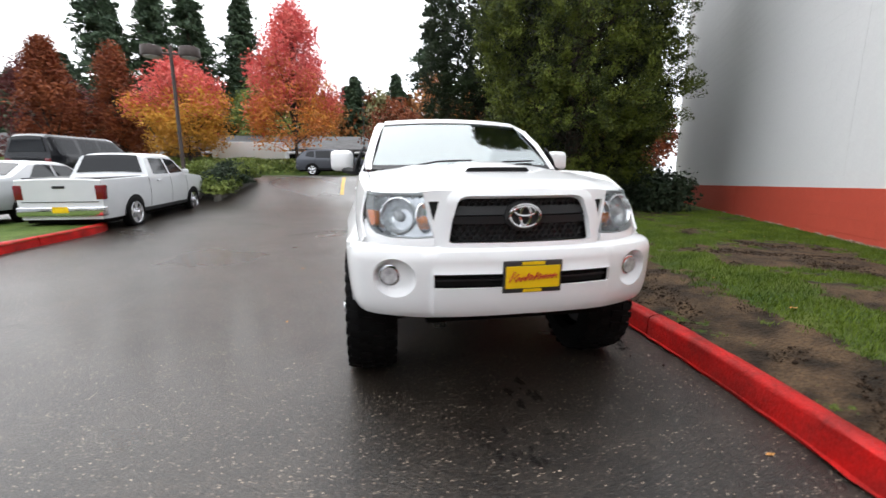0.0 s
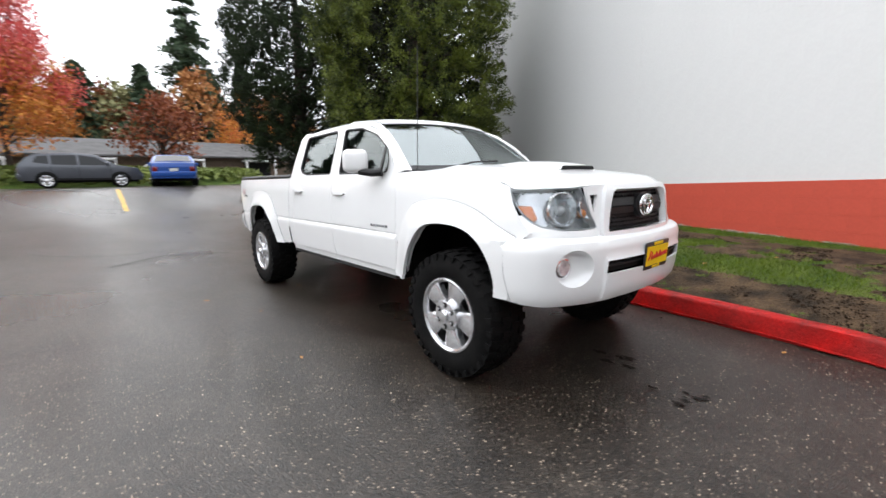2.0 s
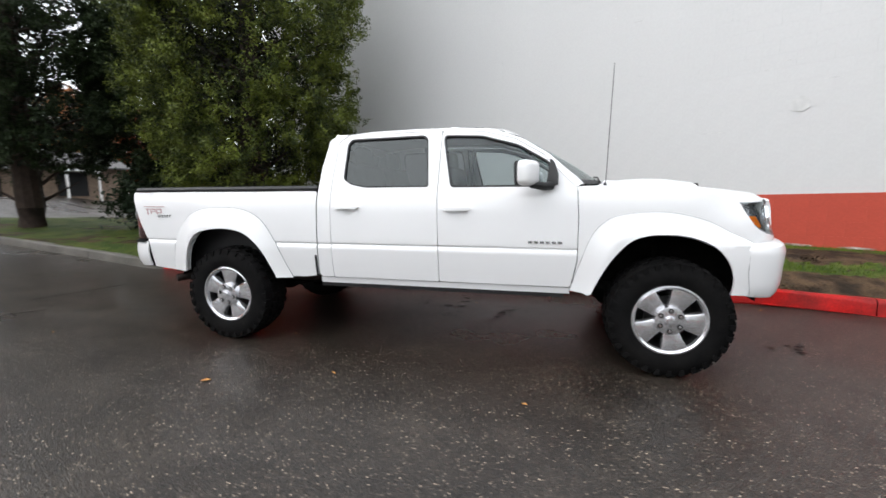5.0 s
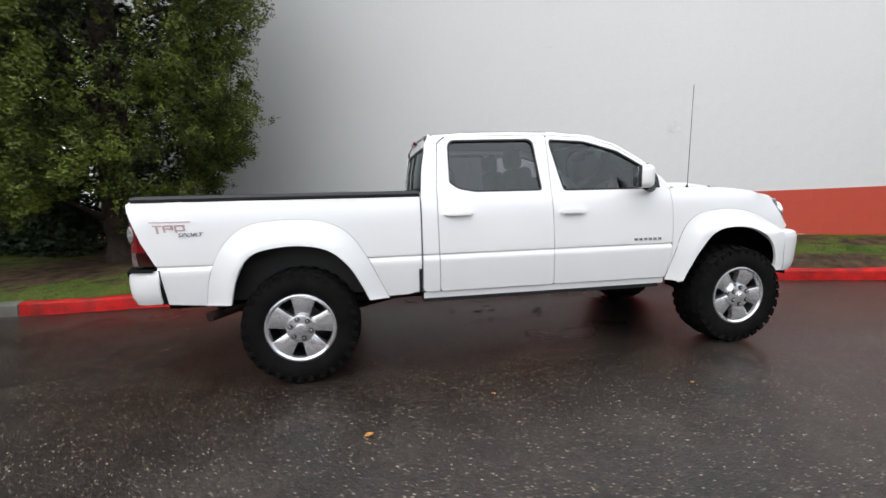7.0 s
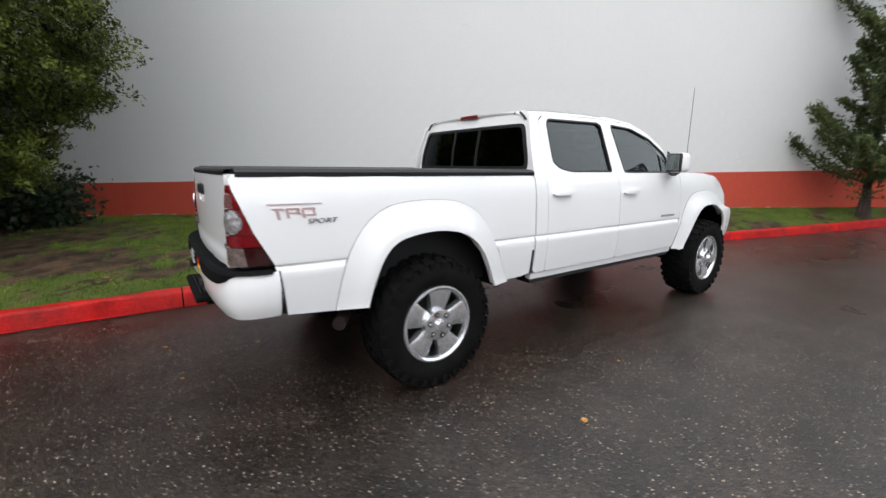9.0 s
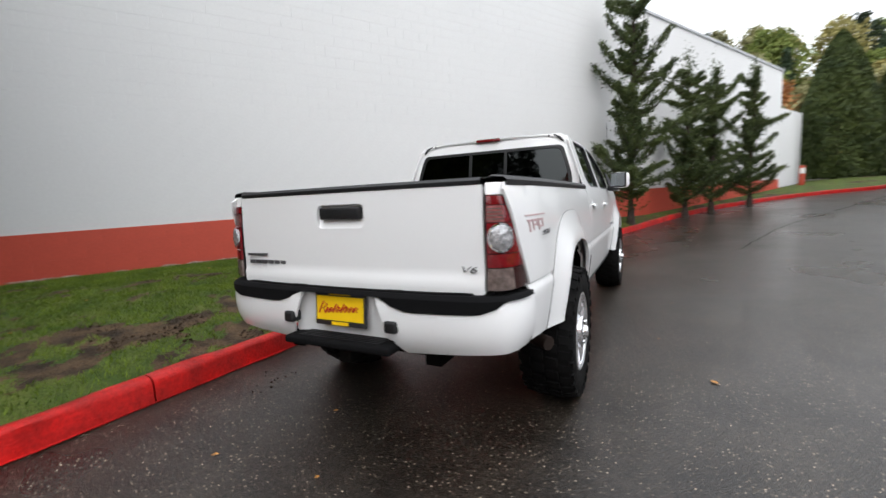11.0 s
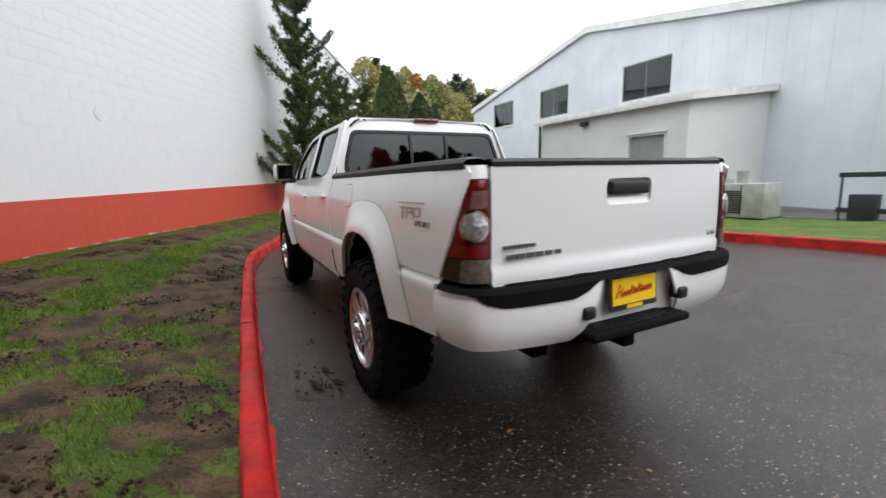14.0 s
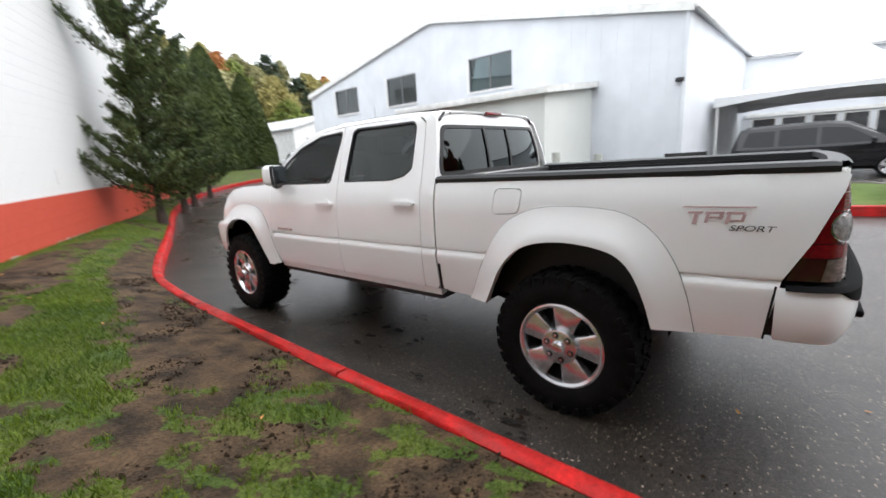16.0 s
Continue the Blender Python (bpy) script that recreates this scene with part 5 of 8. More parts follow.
def letters(body, size, extrude=0.003):
    """A mesh of upright letters in the built-in font."""
    txt = bpy.data.curves.new("letters", "FONT")
    txt.body, txt.size, txt.extrude, txt.align_x, txt.shear = body, size, extrude, "CENTER", 0.25
    tob = bpy.data.objects.new("tmp_text", txt)
    scene.collection.objects.link(tob)
    me = bpy.data.meshes.new_from_object(tob.evaluated_get(bpy.context.evaluated_depsgraph_get()))
    bpy.data.objects.remove(tob)
    return me


vme = letters("V6", 0.05)
for s in (-1, 1):
    yc = 4.5 - 0.25 if s < 0 else 4.12 + 0.25
    sp = new("decal_word", finish(letters("SPORT", 0.034, 0.001), M["badge_dark"], False))
    sp.parent = truck
    sp["label"] = "dark SPORT decal"
    sp.matrix_local = pose(s * (side_x(yc, 1.1) + 0.008), yc, 1.084, 90, 0, 90 * s) @ Matrix.Diagonal((1.5, 1, 1, 1))
v6 = new("engine_badge", finish(vme, M["silver_paint"], False))
v6.parent = tailgate
v6["label"] = "dark V6 badge"
v6.matrix_local = pose(-0.64, 4.668, 0.958, 90, 0, 180) @ Matrix.Diagonal((1.35, 0.75, 1, 1))

for s in (-1, 1):
    TL, TLL = plan_curve([(s * 0.722, 4.672), (s * 0.765, 4.663), (s * 0.80, 4.64), (s * 0.818, 4.60), (s * 0.832, 4.54), (s * 0.845, 4.44)])
    def on_tail(a, z, out=0.0):
        x, y, n = TL(a)
        if n.x * s + n.y < 0:
            n = -n
        o = out + (side_x(4.55, z) - side_x(4.55, 1.0)) * 0.6
        return (x + n.x * o, y + n.y * o, z)
    edge = ((0.882, TLL * 0.80), (0.915, TLL * 0.77), (0.98, TLL * 0.70), (1.06, TLL * 0.60), (1.15, TLL * 0.50), (1.22, TLL * 0.44), (1.272, TLL * 0.36))
    tl = part("tail_lamp", panel_bm([(0, 0.882)] + [(a, z) for z, a in edge] + [(0, 1.272)], lambda a, z: on_tail(a, z, -0.014), step=0.03, thick=0.02, inward=IN), M["shut"], truck, "red and clear tail lamp")
    for z0, z1, mt, rest in ((1.236, 1.272, "red_lens", None), (1.166, 1.232, "pink_lens", "red_lens"), (1.04, 1.162, "red_lens", None), (0.982, 1.036, "red_lens", None), (0.888, 0.978, "smoke_lens", "dark_lens")):
        cut = 0.55 if rest else 1.0
        for f0, f1, m in ((0.0, cut, mt), (cut, 1.0, rest)):
            if m:
                poly = [(max(0.004, interp(edge, z0 + (z1 - z0) * k / 4) * f0), z0 + (z1 - z0) * k / 4) for k in range(4, -1, -1)] + [(interp(edge, z0 + (z1 - z0) * k / 4) * f1, z0 + (z1 - z0) * k / 4) for k in range(5)]
                part("lens", panel_bm(poly, lambda a, z: on_tail(a, z, 0.004), step=0.025, thick=0.012, inward=IN), M[m], tl)
    disc = lambda r: [(TLL * 0.215 + r * 0.92 * math.cos(k * math.pi / 14), 1.103 + r * math.sin(k * math.pi / 14)) for k in range(28)]
    part("reverse_lens", panel_bm(disc(0.052), lambda a, z: on_tail(a, z, 0.012 + 0.009 * max(0, 1 - ((a - TLL * 0.215) ** 2 + (z - 1.103) ** 2) / 0.0027)), step=0.025, thick=0.01, inward=IN), M["reverse_clear"], tl, "round clear reversing lens")
    part("reverse_ring", panel_bm(disc(0.06), lambda a, z: on_tail(a, z, 0.01), [disc(0.045)], step=0.03, thick=0.012, inward=IN), M["chrome"], tl)
    for zr in [1.176 + k * 0.014 for k in range(4)] + [0.9 + k * 0.016 for k in range(5)]:
        rib = [(0.006, zr), (interp(edge, zr) * 0.53, zr), (interp(edge, zr) * 0.53, zr + 0.005), (0.006, zr + 0.005)]
        part("lens_rib", panel_bm(rib, lambda a, z: on_tail(a, z, 0.0065), step=0.04, thick=0.004, inward=IN), M["smoke_lens"], tl)
    top = [(0.0, 1.276)] + [(a + 0.002, z) for z, a in ((1.276, TLL * 0.36), (1.3, TLL * 0.42), (1.325, TLL * 0.45))] + [(0.0, 1.325)]
    part("bed_corner", panel_bm(top, lambda a, z: on_tail(a, z, 0.002), step=0.03, thick=0.02, inward=IN), M["paint"], truck)

RB, RBL = plan_curve([(-0.872, 4.47), (-0.868, 4.53), (-0.845, 4.62), (-0.79, 4.69), (-0.65, 4.735), (-0.4, 4.755), (0, 4.76), (0.4, 4.755), (0.65, 4.735), (0.79, 4.69), (0.845, 4.62), (0.868, 4.53), (0.872, 4.47)])
RPROF = ((0.58, -0.07), (0.62, -0.035), (0.68, -0.008), (0.76, 0.0), (0.83, -0.006), (0.86, -0.02))


def on_rb(a, z, out=0.0):
    x, y, n = RB(a)
    if n.dot(Vector((x, y - 4.2))) < 0:
        n = -n
    o = interp(RPROF, z) + out
    return (x + n.x * o, y + n.y * o, z)


RX = lambda x: arc_of_x(RB, RBL, x)
a0, a1 = sorted((RX(-0.8), RX(0.8)))
flip = 1 if RX(0.5) > RX(-0.5) else -1
white = [(0.0, 0.625), (RX(-0.7), 0.615), (RX(-0.34), 0.585), (RX(-0.30), 0.64), (RX(-0.24), 0.78), (RX(-0.21), 0.852), (RX(-0.26), 0.85), (RX(-0.31), 0.82), (RX(-0.38), 0.80), (RX(-0.7), 0.805), (RX(-0.77), 0.826), (RX(-0.81), 0.852), (0.12, 0.856), (0.0, 0.856)]
mid = RBL / 2
for sg in (1, -1):
    poly = [(mid + (a - mid) * sg, z) for a, z in white]
    part("rear_bumper", panel_bm(rounded(poly, 0.012), on_rb, step=0.035, thick=0.012, inward=IN), M["paint"], truck)
part("plate_recess", panel_bm(rounded([(-0.315, 0.63), (0.315, 0.63), (0.255, 0.855), (-0.255, 0.855)], 0.02), lambda x, z: (x, 4.70 - 0.02 * (0.8 - z) / 0.17 + 0.25 * max(0, abs(x) - 0.22), z), step=0.04, thick=0.01, inward=IN), M["paint"], truck)
LIP = ((0, 0.85), (0.2, 0.85), (0.26, 0.835), (0.3, 0.81), (0.38, 0.787), (0.7, 0.792), (0.77, 0.815), (0.81, 0.845), (0.88, 0.85))
rows = []
for k in range(61):
    a = 0.03 + (RBL - 0.06) * k / 60
    x, y, n = RB(a)
    if n.dot(Vector((x, y - 4.2))) < 0:
        n = -n
    zl = interp(LIP, abs(x))
    inner = (x * 0.9, min(4.61, y - 0.02), 0.862)
    rows.append([on_rb(a, zl, -0.004), on_rb(a, zl + 0.004, 0.008), on_rb(a, 0.85, 0.018), on_rb(a, 0.86, 0.014), on_rb(a, 0.868, 0.002), on_rb(a, 0.866, -0.02), inner])
part("bumper_pad", loft_bm(rows), M["pad_black"], truck, "black ribbed bumper step pad")
for k in range(5):
    part("pad_rib", tube([(x, 4.655 + 0.018 * k - 0.05 * (abs(x) / 0.7) ** 3, 0.869) for x in (-0.66, -0.5, -0.3, 0, 0.3, 0.5, 0.66)], 0.004, 5), M["pad_black"], truck)
for s in (-1, 1):
    part("bumper_seam", tube([(s * (side_x(4.45, z) + 0.001), 4.44 + 0.12 * (z - 0.62), z) for z in (0.62, 0.7, 0.8, 0.86)], 0.0045, 6), M["shut"], truck, "dark panel gap")
    part("tow_cover", box_bm(s * 0.30 - 0.032, s * 0.30 + 0.032, 4.71, 4.772, 0.69, 0.745, 0.012, 3), M["black_plastic"], truck, "black bumper socket cover")
part("step", box_bm(-0.31, 0.31, 4.62, 4.80, 0.595, 0.632, 0.012, 3), M["pad_black"], truck, "black bumper step")
for k in range(7):
    part("step_rib", box_bm(-0.24, 0.24, 4.64 + k * 0.02, 4.646 + k * 0.02, 0.633, 0.637), M["black_plastic"], truck, smooth=False)
dealer_plate("rear_plate", pose(0.0, 4.732, 0.772, -4, 0, 180), 0.29, truck)

# bed inside
bed_m = M["black_plastic"]
part("bed_floor", box_bm(-0.70, 0.70, 2.74, 4.63, 0.79, 0.83), bed_m, truck, "black bed liner", smooth=False)
part("bed_front_wall", box_bm(-0.74, 0.74, 2.71, 2.75, 0.83, 1.335, 0.01), bed_m, truck)
for s in (-1, 1):
    part("bed_inner_wall", box_bm(min(s * 0.70, s * 0.735), max(s * 0.70, s * 0.735), 2.75, 4.62, 0.6, 1.31), bed_m, truck, smooth=False)
    part("wheel_box", box_bm(min(s * 0.5, s * 0.70), max(s * 0.5, s * 0.70), 3.15, 3.98, 0.83, 1.03, 0.03), bed_m, truck)
part("tailgate_inner", box_bm(-0.69, 0.69, 4.625, 4.645, 0.84, 1.32), bed_m, truck, smooth=False)

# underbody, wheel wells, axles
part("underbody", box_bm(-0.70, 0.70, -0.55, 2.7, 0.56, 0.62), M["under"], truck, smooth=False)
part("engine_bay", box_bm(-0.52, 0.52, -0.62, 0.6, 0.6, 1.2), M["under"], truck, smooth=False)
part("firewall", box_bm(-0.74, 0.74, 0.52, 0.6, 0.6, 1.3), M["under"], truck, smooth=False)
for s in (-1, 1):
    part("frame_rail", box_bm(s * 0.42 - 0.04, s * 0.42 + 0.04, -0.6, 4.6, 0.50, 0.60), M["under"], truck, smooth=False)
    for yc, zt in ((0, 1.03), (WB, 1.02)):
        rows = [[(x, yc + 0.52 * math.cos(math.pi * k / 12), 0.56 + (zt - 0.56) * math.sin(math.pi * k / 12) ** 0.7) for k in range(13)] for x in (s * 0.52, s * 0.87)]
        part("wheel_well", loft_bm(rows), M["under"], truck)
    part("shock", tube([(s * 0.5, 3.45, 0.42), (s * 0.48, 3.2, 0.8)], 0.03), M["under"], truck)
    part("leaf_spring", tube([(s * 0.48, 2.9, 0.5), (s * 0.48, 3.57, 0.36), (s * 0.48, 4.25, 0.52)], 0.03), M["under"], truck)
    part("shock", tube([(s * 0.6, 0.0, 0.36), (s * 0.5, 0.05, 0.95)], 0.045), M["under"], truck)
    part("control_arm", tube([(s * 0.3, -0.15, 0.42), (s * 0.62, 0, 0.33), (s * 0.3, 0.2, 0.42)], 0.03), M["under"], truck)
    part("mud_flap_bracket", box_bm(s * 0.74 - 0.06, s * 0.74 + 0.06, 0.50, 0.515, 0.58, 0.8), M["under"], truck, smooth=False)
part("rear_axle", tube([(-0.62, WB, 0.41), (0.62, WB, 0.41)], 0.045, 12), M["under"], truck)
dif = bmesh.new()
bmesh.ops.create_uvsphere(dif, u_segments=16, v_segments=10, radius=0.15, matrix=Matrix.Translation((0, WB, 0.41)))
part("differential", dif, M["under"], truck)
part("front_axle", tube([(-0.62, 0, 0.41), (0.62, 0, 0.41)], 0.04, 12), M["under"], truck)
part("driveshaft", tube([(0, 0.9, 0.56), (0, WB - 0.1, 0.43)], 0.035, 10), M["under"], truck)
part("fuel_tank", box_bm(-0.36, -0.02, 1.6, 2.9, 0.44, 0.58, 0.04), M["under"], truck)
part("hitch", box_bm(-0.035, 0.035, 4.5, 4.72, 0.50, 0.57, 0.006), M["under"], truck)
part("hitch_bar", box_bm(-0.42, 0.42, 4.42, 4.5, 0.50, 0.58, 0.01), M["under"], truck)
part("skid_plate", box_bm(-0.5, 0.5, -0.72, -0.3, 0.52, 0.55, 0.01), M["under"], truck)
ex = tube([(-0.35, 2.4, 0.5), (-0.55, 3.0, 0.52), (-0.55, 3.9, 0.55), (-0.66, 4.05, 0.53), (-0.86, 4.18, 0.52)], [0.035, 0.035, 0.035, 0.035, 0.036], 12)
part("exhaust_pipe", ex, M["rust"], truck, "rusty exhaust tail pipe")
part("antenna", tube([(-0.80, 0.44, 1.312), (-0.80, 0.44, 1.34), (-0.80, 0.435, 1.36), (-0.79, 0.41, 2.16)], [0.014, 0.012, 0.003, 0.0022], 8), M["dark_metal"], truck, "thin black radio antenna")

# cabin
for yc, names in ((1.62, "front_seat"), (2.28, "rear_seat")):
    for xc in (-0.36, 0.36):
        seat = part(names, box_bm(xc - 0.25, xc + 0.25, yc - 0.5, yc + 0.02, 0.85, 1.02, 0.05, 3), M["seat"], truck)
        bk = box_bm(-0.24, 0.24, -0.06, 0.06, 0, 0.6, 0.05, 3)
        o = part("seat_back", bk, M["seat"], seat)
        o.matrix_local = pose(xc, yc + 0.02, 0.95, -14, 0, 0)
        o = part("head_rest", box_bm(-0.13, 0.13, -0.05, 0.05, 0, 0.17, 0.04, 3), M["seat"], seat)
        o.matrix_local = pose(xc, yc + 0.18, 1.53, -10, 0, 0)
part("dashboard", box_bm(-0.72, 0.72, 0.62, 0.98, 1.0, 1.33, 0.08, 3), M["dash"], truck)
part("cabin_floor", box_bm(-0.74, 0.74, 0.6, 2.66, 0.62, 0.66), M["dash"], truck, smooth=False)
wheel_pts = [(0.36 + 0.19 * math.cos(2 * math.pi * k / 24), 1.08 - 0.1 * math.sin(2 * math.pi * k / 24), 1.22 + 0.16 * math.sin(2 * math.pi * k / 24)) for k in range(25)]
part("steering_wheel", tube(wheel_pts, 0.017, 8), M["black_plastic"], truck)
part("rear_view_mirror", box_bm(-0.12, 0.12, 0.98, 1.01, 1.62, 1.69, 0.012), M["black_plastic"], truck)
part("headliner", loft_bm([[(x, y, interp(((1.0, 1.74), (1.4, 1.79), (2.3, 1.79), (2.6, 1.75)), y) - 0.012) for x in (-0.6, -0.3, 0, 0.3, 0.6)] for y in (1.15, 1.4, 1.9, 2.3, 2.58)]), M["dash"], truck)
for s in (-1, 1):
    for a, b, w in (((0.70, 1.65, 1.35), (0.66, 1.67, 1.74), 0.03), ((0.70, 2.56, 1.3), (0.63, 2.53, 1.74), 0.04)):
        part("pillar_trim", tube([(s * a[0], a[1], a[2]), (s * b[0], b[1], b[2])], w, 8), M["dash"], truck)
    part("door_card", box_bm(min(s * 0.76, s * 0.79), max(s * 0.76, s * 0.79), 0.66, 2.66, 0.62, 1.31), M["dash"], truck, smooth=False)


def wheel(name, parent, m, r=0.416, w=0.30, rim_r=0.237, treads=30, spokes=5, lugs=True, rim_mat="alloy", tyre_label="chunky black mud tyre"):
    """A wheel with its outer face towards local -x; the axle at the origin."""
    top = part(name, loft_bm([[(x, rr * math.cos(2 * math.pi * k / 48), rr * math.sin(2 * math.pi * k / 48)) for k in range(48)] for x, rr in
                              ((-0.35 * w, rim_r * 0.97), (-0.46 * w, rim_r * 1.02), (-0.51 * w, rim_r * 1.12), (-0.52 * w, r * 0.78), (-0.49 * w, r * 0.9), (-0.44 * w, r * 0.955), (-0.3 * w, r * 0.965),
                               (0.3 * w, r * 0.965), (0.44 * w, r * 0.955), (0.49 * w, r * 0.9), (0.52 * w, r * 0.78), (0.5 * w, rim_r * 1.1), (0.35 * w, rim_r * 0.97))], closed=True), M["rubber"], parent, tyre_label)
    top.matrix_local = m
    if treads:
        tb = bmesh.new()
        for k in range(treads):
            for row, (x0, x1, off, z0) in enumerate(((-0.5, -0.27, 0.0, 0.9), (-0.24, -0.02, 0.5, 0.96), (0.02, 0.24, 0.0, 0.96), (0.27, 0.5, 0.5, 0.9))):
                a = 2 * math.pi * (k + off) / treads
                ha = math.pi / treads * 0.66
                xs = (x0 * w, x1 * w)
                vs = []
                for rr in (0.94 * r, r * (0.992 if row in (0, 3) else 1.0)):
                    for x, da in ((xs[0], -ha), (xs[1], -ha * 0.6), (xs[1], ha), (xs[0], ha * 0.7)):
                        edge_in = 0.965 if abs(x) > 0.45 * w and rr > 0.95 * r else 1
                        vs.append(tb.verts.new((x, rr * edge_in * math.cos(a + da), rr * edge_in * math.sin(a + da))))
                for q in ((4, 5, 6, 7), (0, 1, 5, 4), (1, 2, 6, 5), (2, 3, 7, 6), (3, 0, 4, 7)):
                    tb.faces.new([vs[i] for i in q])
        # side lugs on the outer shoulder
        for k in range(treads):
            a = 2 * math.pi * (k + 0.25) / treads
            ha = math.pi / treads * 0.5
            vs = []
            for x in (-0.525, -0.47):
                for rr, da in ((0.86, -ha), (0.955, -ha), (0.955, ha), (0.86, ha * 0.4)):
                    vs.append(tb.verts.new((x * w, rr * r * math.cos(a + da), rr * r * math.sin(a + da))))
            for q in ((0, 1, 2, 3), (0, 1, 5, 4), (1, 2, 6, 5), (2, 3, 7, 6), (3, 0, 4, 7)):
                tb.faces.new([vs[i] for i in q])
        part("tread", tb, M["rubber"], top, smooth=False)
    rim = part("rim", loft_bm([[(x, rr * math.cos(2 * math.pi * k / 40), rr * math.sin(2 * math.pi * k / 40)) for k in range(40)] for x, rr in
                               ((-0.40 * w, rim_r * 0.90), (-0.47 * w, rim_r * 0.93), (-0.5 * w, rim_r * 0.985), (-0.49 * w, rim_r * 1.03), (-0.45 * w, rim_r * 1.05))], closed=True), M[rim_mat], top, "silver five-spoke alloy rim")
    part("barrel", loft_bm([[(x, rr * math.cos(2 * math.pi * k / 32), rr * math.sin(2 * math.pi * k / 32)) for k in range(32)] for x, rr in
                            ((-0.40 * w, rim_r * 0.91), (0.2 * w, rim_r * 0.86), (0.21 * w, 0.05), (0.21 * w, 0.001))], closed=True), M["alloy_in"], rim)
    for k in range(spokes):
        a = 2 * math.pi * k / spokes + 0.3
        rows = []
        for rr, hw, x in ((0.26, 0.2, -0.40), (0.36, 0.215, -0.425), (0.6, 0.275, -0.45), (0.85, 0.36, -0.46), (0.97, 0.4, -0.445)):
            row = []
            for t, dx in ((-1, 0.16), (-0.95, 0.02), (-0.78, 0.0), (0, -0.008), (0.78, 0.0), (0.95, 0.02), (1, 0.16)):
                y, z = rr * rim_r, t * hw * rim_r
                row.append(((x + dx) * w, y * math.cos(a) - z * math.sin(a), y * math.sin(a) + z * math.cos(a)))
            rows.append(row)
        part("spoke", loft_bm(rows), M[rim_mat], rim)
    mx = Matrix.Rotation(radians(-90), 4, "Y")
    part("hub", cyl_bm(rim_r * 0.42, 0.09, Matrix.Translation((-0.38 * w, 0, 0)) @ mx, 28, bevel=0.008), M[rim_mat], rim)
    part("centre_cap", cyl_bm(rim_r * 0.17, 0.03, Matrix.Translation((-0.385 * w - 0.055, 0, 0)) @ mx, 24, r2=rim_r * 0.14, bevel=0.004), M["alloy"], rim)
    if lugs:
        for k in range(6):
            a = 2 * math.pi * k / 6 + 0.1
            spot = Matrix.Translation((-0.385 * w - 0.044, rim_r * 0.3 * math.cos(a), rim_r * 0.3 * math.sin(a))) @ mx
            # flat black disc stands for the shaded socket; no recess is cut
            nut = part("lug_nut", cyl_bm(0.017, 0.006, spot, 16), M["shut"], rim, "chrome lug nut on a black socket disc")
            part("nut_head", cyl_bm(0.0105, 0.014, spot @ Matrix.Translation((0, 0, 0.003)), 6, bevel=0.002), M["chrome"], nut)
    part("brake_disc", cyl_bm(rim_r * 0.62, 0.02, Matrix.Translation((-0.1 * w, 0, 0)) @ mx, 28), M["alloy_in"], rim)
    return top


first = wheel("wheel", truck, pose(-0.785, 0, 0.412, 25, 0, 0))
for x, y, rz, rx in ((-0.785, WB, 0, 8), (0.785, 0, 180, 50), (0.785, WB, 180, 12)):
    c = copy_thing(first, Matrix.Identity(4))
    c.parent = truck
    c.matrix_local = pose(x, y, 0.412, rx, 0, rz)

# ---- red block courses of the wall base ----


def block_courses():
    back_vs, back_fs = [], []
    n = 18
    for i in range(n + 1):
        s = -9 + i
        for x, z in ((-0.0095, -0.4), (-0.0095, red_top(s) - 0.002), (0.0, red_top(s) - 0.002)):
            back_vs.append((x, s, z))
    for i in range(n):
        for k in range(2):
            back_fs.append((i * 3 + k, i * 3 + k + 1, i * 3 + k + 4, i * 3 + k + 3))
    part("red_band", (back_vs, back_fs), M["wall_red"], wall_east, "brick red painted base band", smooth=False)
    me = bpy.data.meshes.new("block")
    b = box_bm(-0.004, 0.004, -0.1998, 0.1998, -0.0978, 0.0978, 0.0012, 1)
    b.to_mesh(me)
    b.free()
    finish(me, M["wall_red"], False)
    tilt = math.atan(-0.0235)
    for r in range(5):
        k = 0
        s = -8.8 + (0.2 if r % 2 else 0)
        while s < 9:
            z = red_top(s) - 0.1 - r * 0.2
            if z > wall_foot(s) - 0.16:
                ob = new("block", me)
                ob.parent = wall_east
                ob.matrix_local = pose(-0.0095, s, z, math.degrees(tilt), 0, 0)
            s += 0.4
    # white courses above: each block stands a little proud of its joints
    wme = bpy.data.meshes.new("block")
    b = box_bm(-0.0008, 0.0008, -0.1996, 0.1996, -0.0985, 0.0985, 0.0005, 1)
    b.to_mesh(wme)
    b.free()
    finish(wme, M["wall_white"], False)
    vs, fs = [], []
    for r in range(32):
        s = WALL_S0 + 0.3 + (0.2 if r % 2 else 0)
        while s < WALL_S1 - 0.3:
            z = red_top(s) + 0.1 + r * 0.2
            if z < 7.3:
                if r < 9 and -5.6 < s < 5.6:
                    ob = new("block", wme)
                    ob.parent = wall_east
                    ob.matrix_local = pose(-0.0009, s, z, math.degrees(tilt), 0, 0)
                else:
                    o = len(vs)
                    for x, d in ((0.0, 0.0), (-0.0017, 0.0006)):
                        for a, c in ((-1, -1), (1, -1), (1, 1), (-1, 1)):
                            vs.append((x, s + a * (0.1996 - d), z + c * (0.0985 - d) + tilt * a * 0.1985))
                    fs += [(o + 4, o + 5, o + 6, o + 7), (o, o + 1, o + 5, o + 4), (o + 1, o + 2, o + 6, o + 5), (o + 2, o + 3, o + 7, o + 6), (o + 3, o, o + 4, o + 7)]
            s += 0.4
    tagged(part("block_courses", (vs, fs), M["wall_white"], wall_east, smooth=False), kind="stuff")


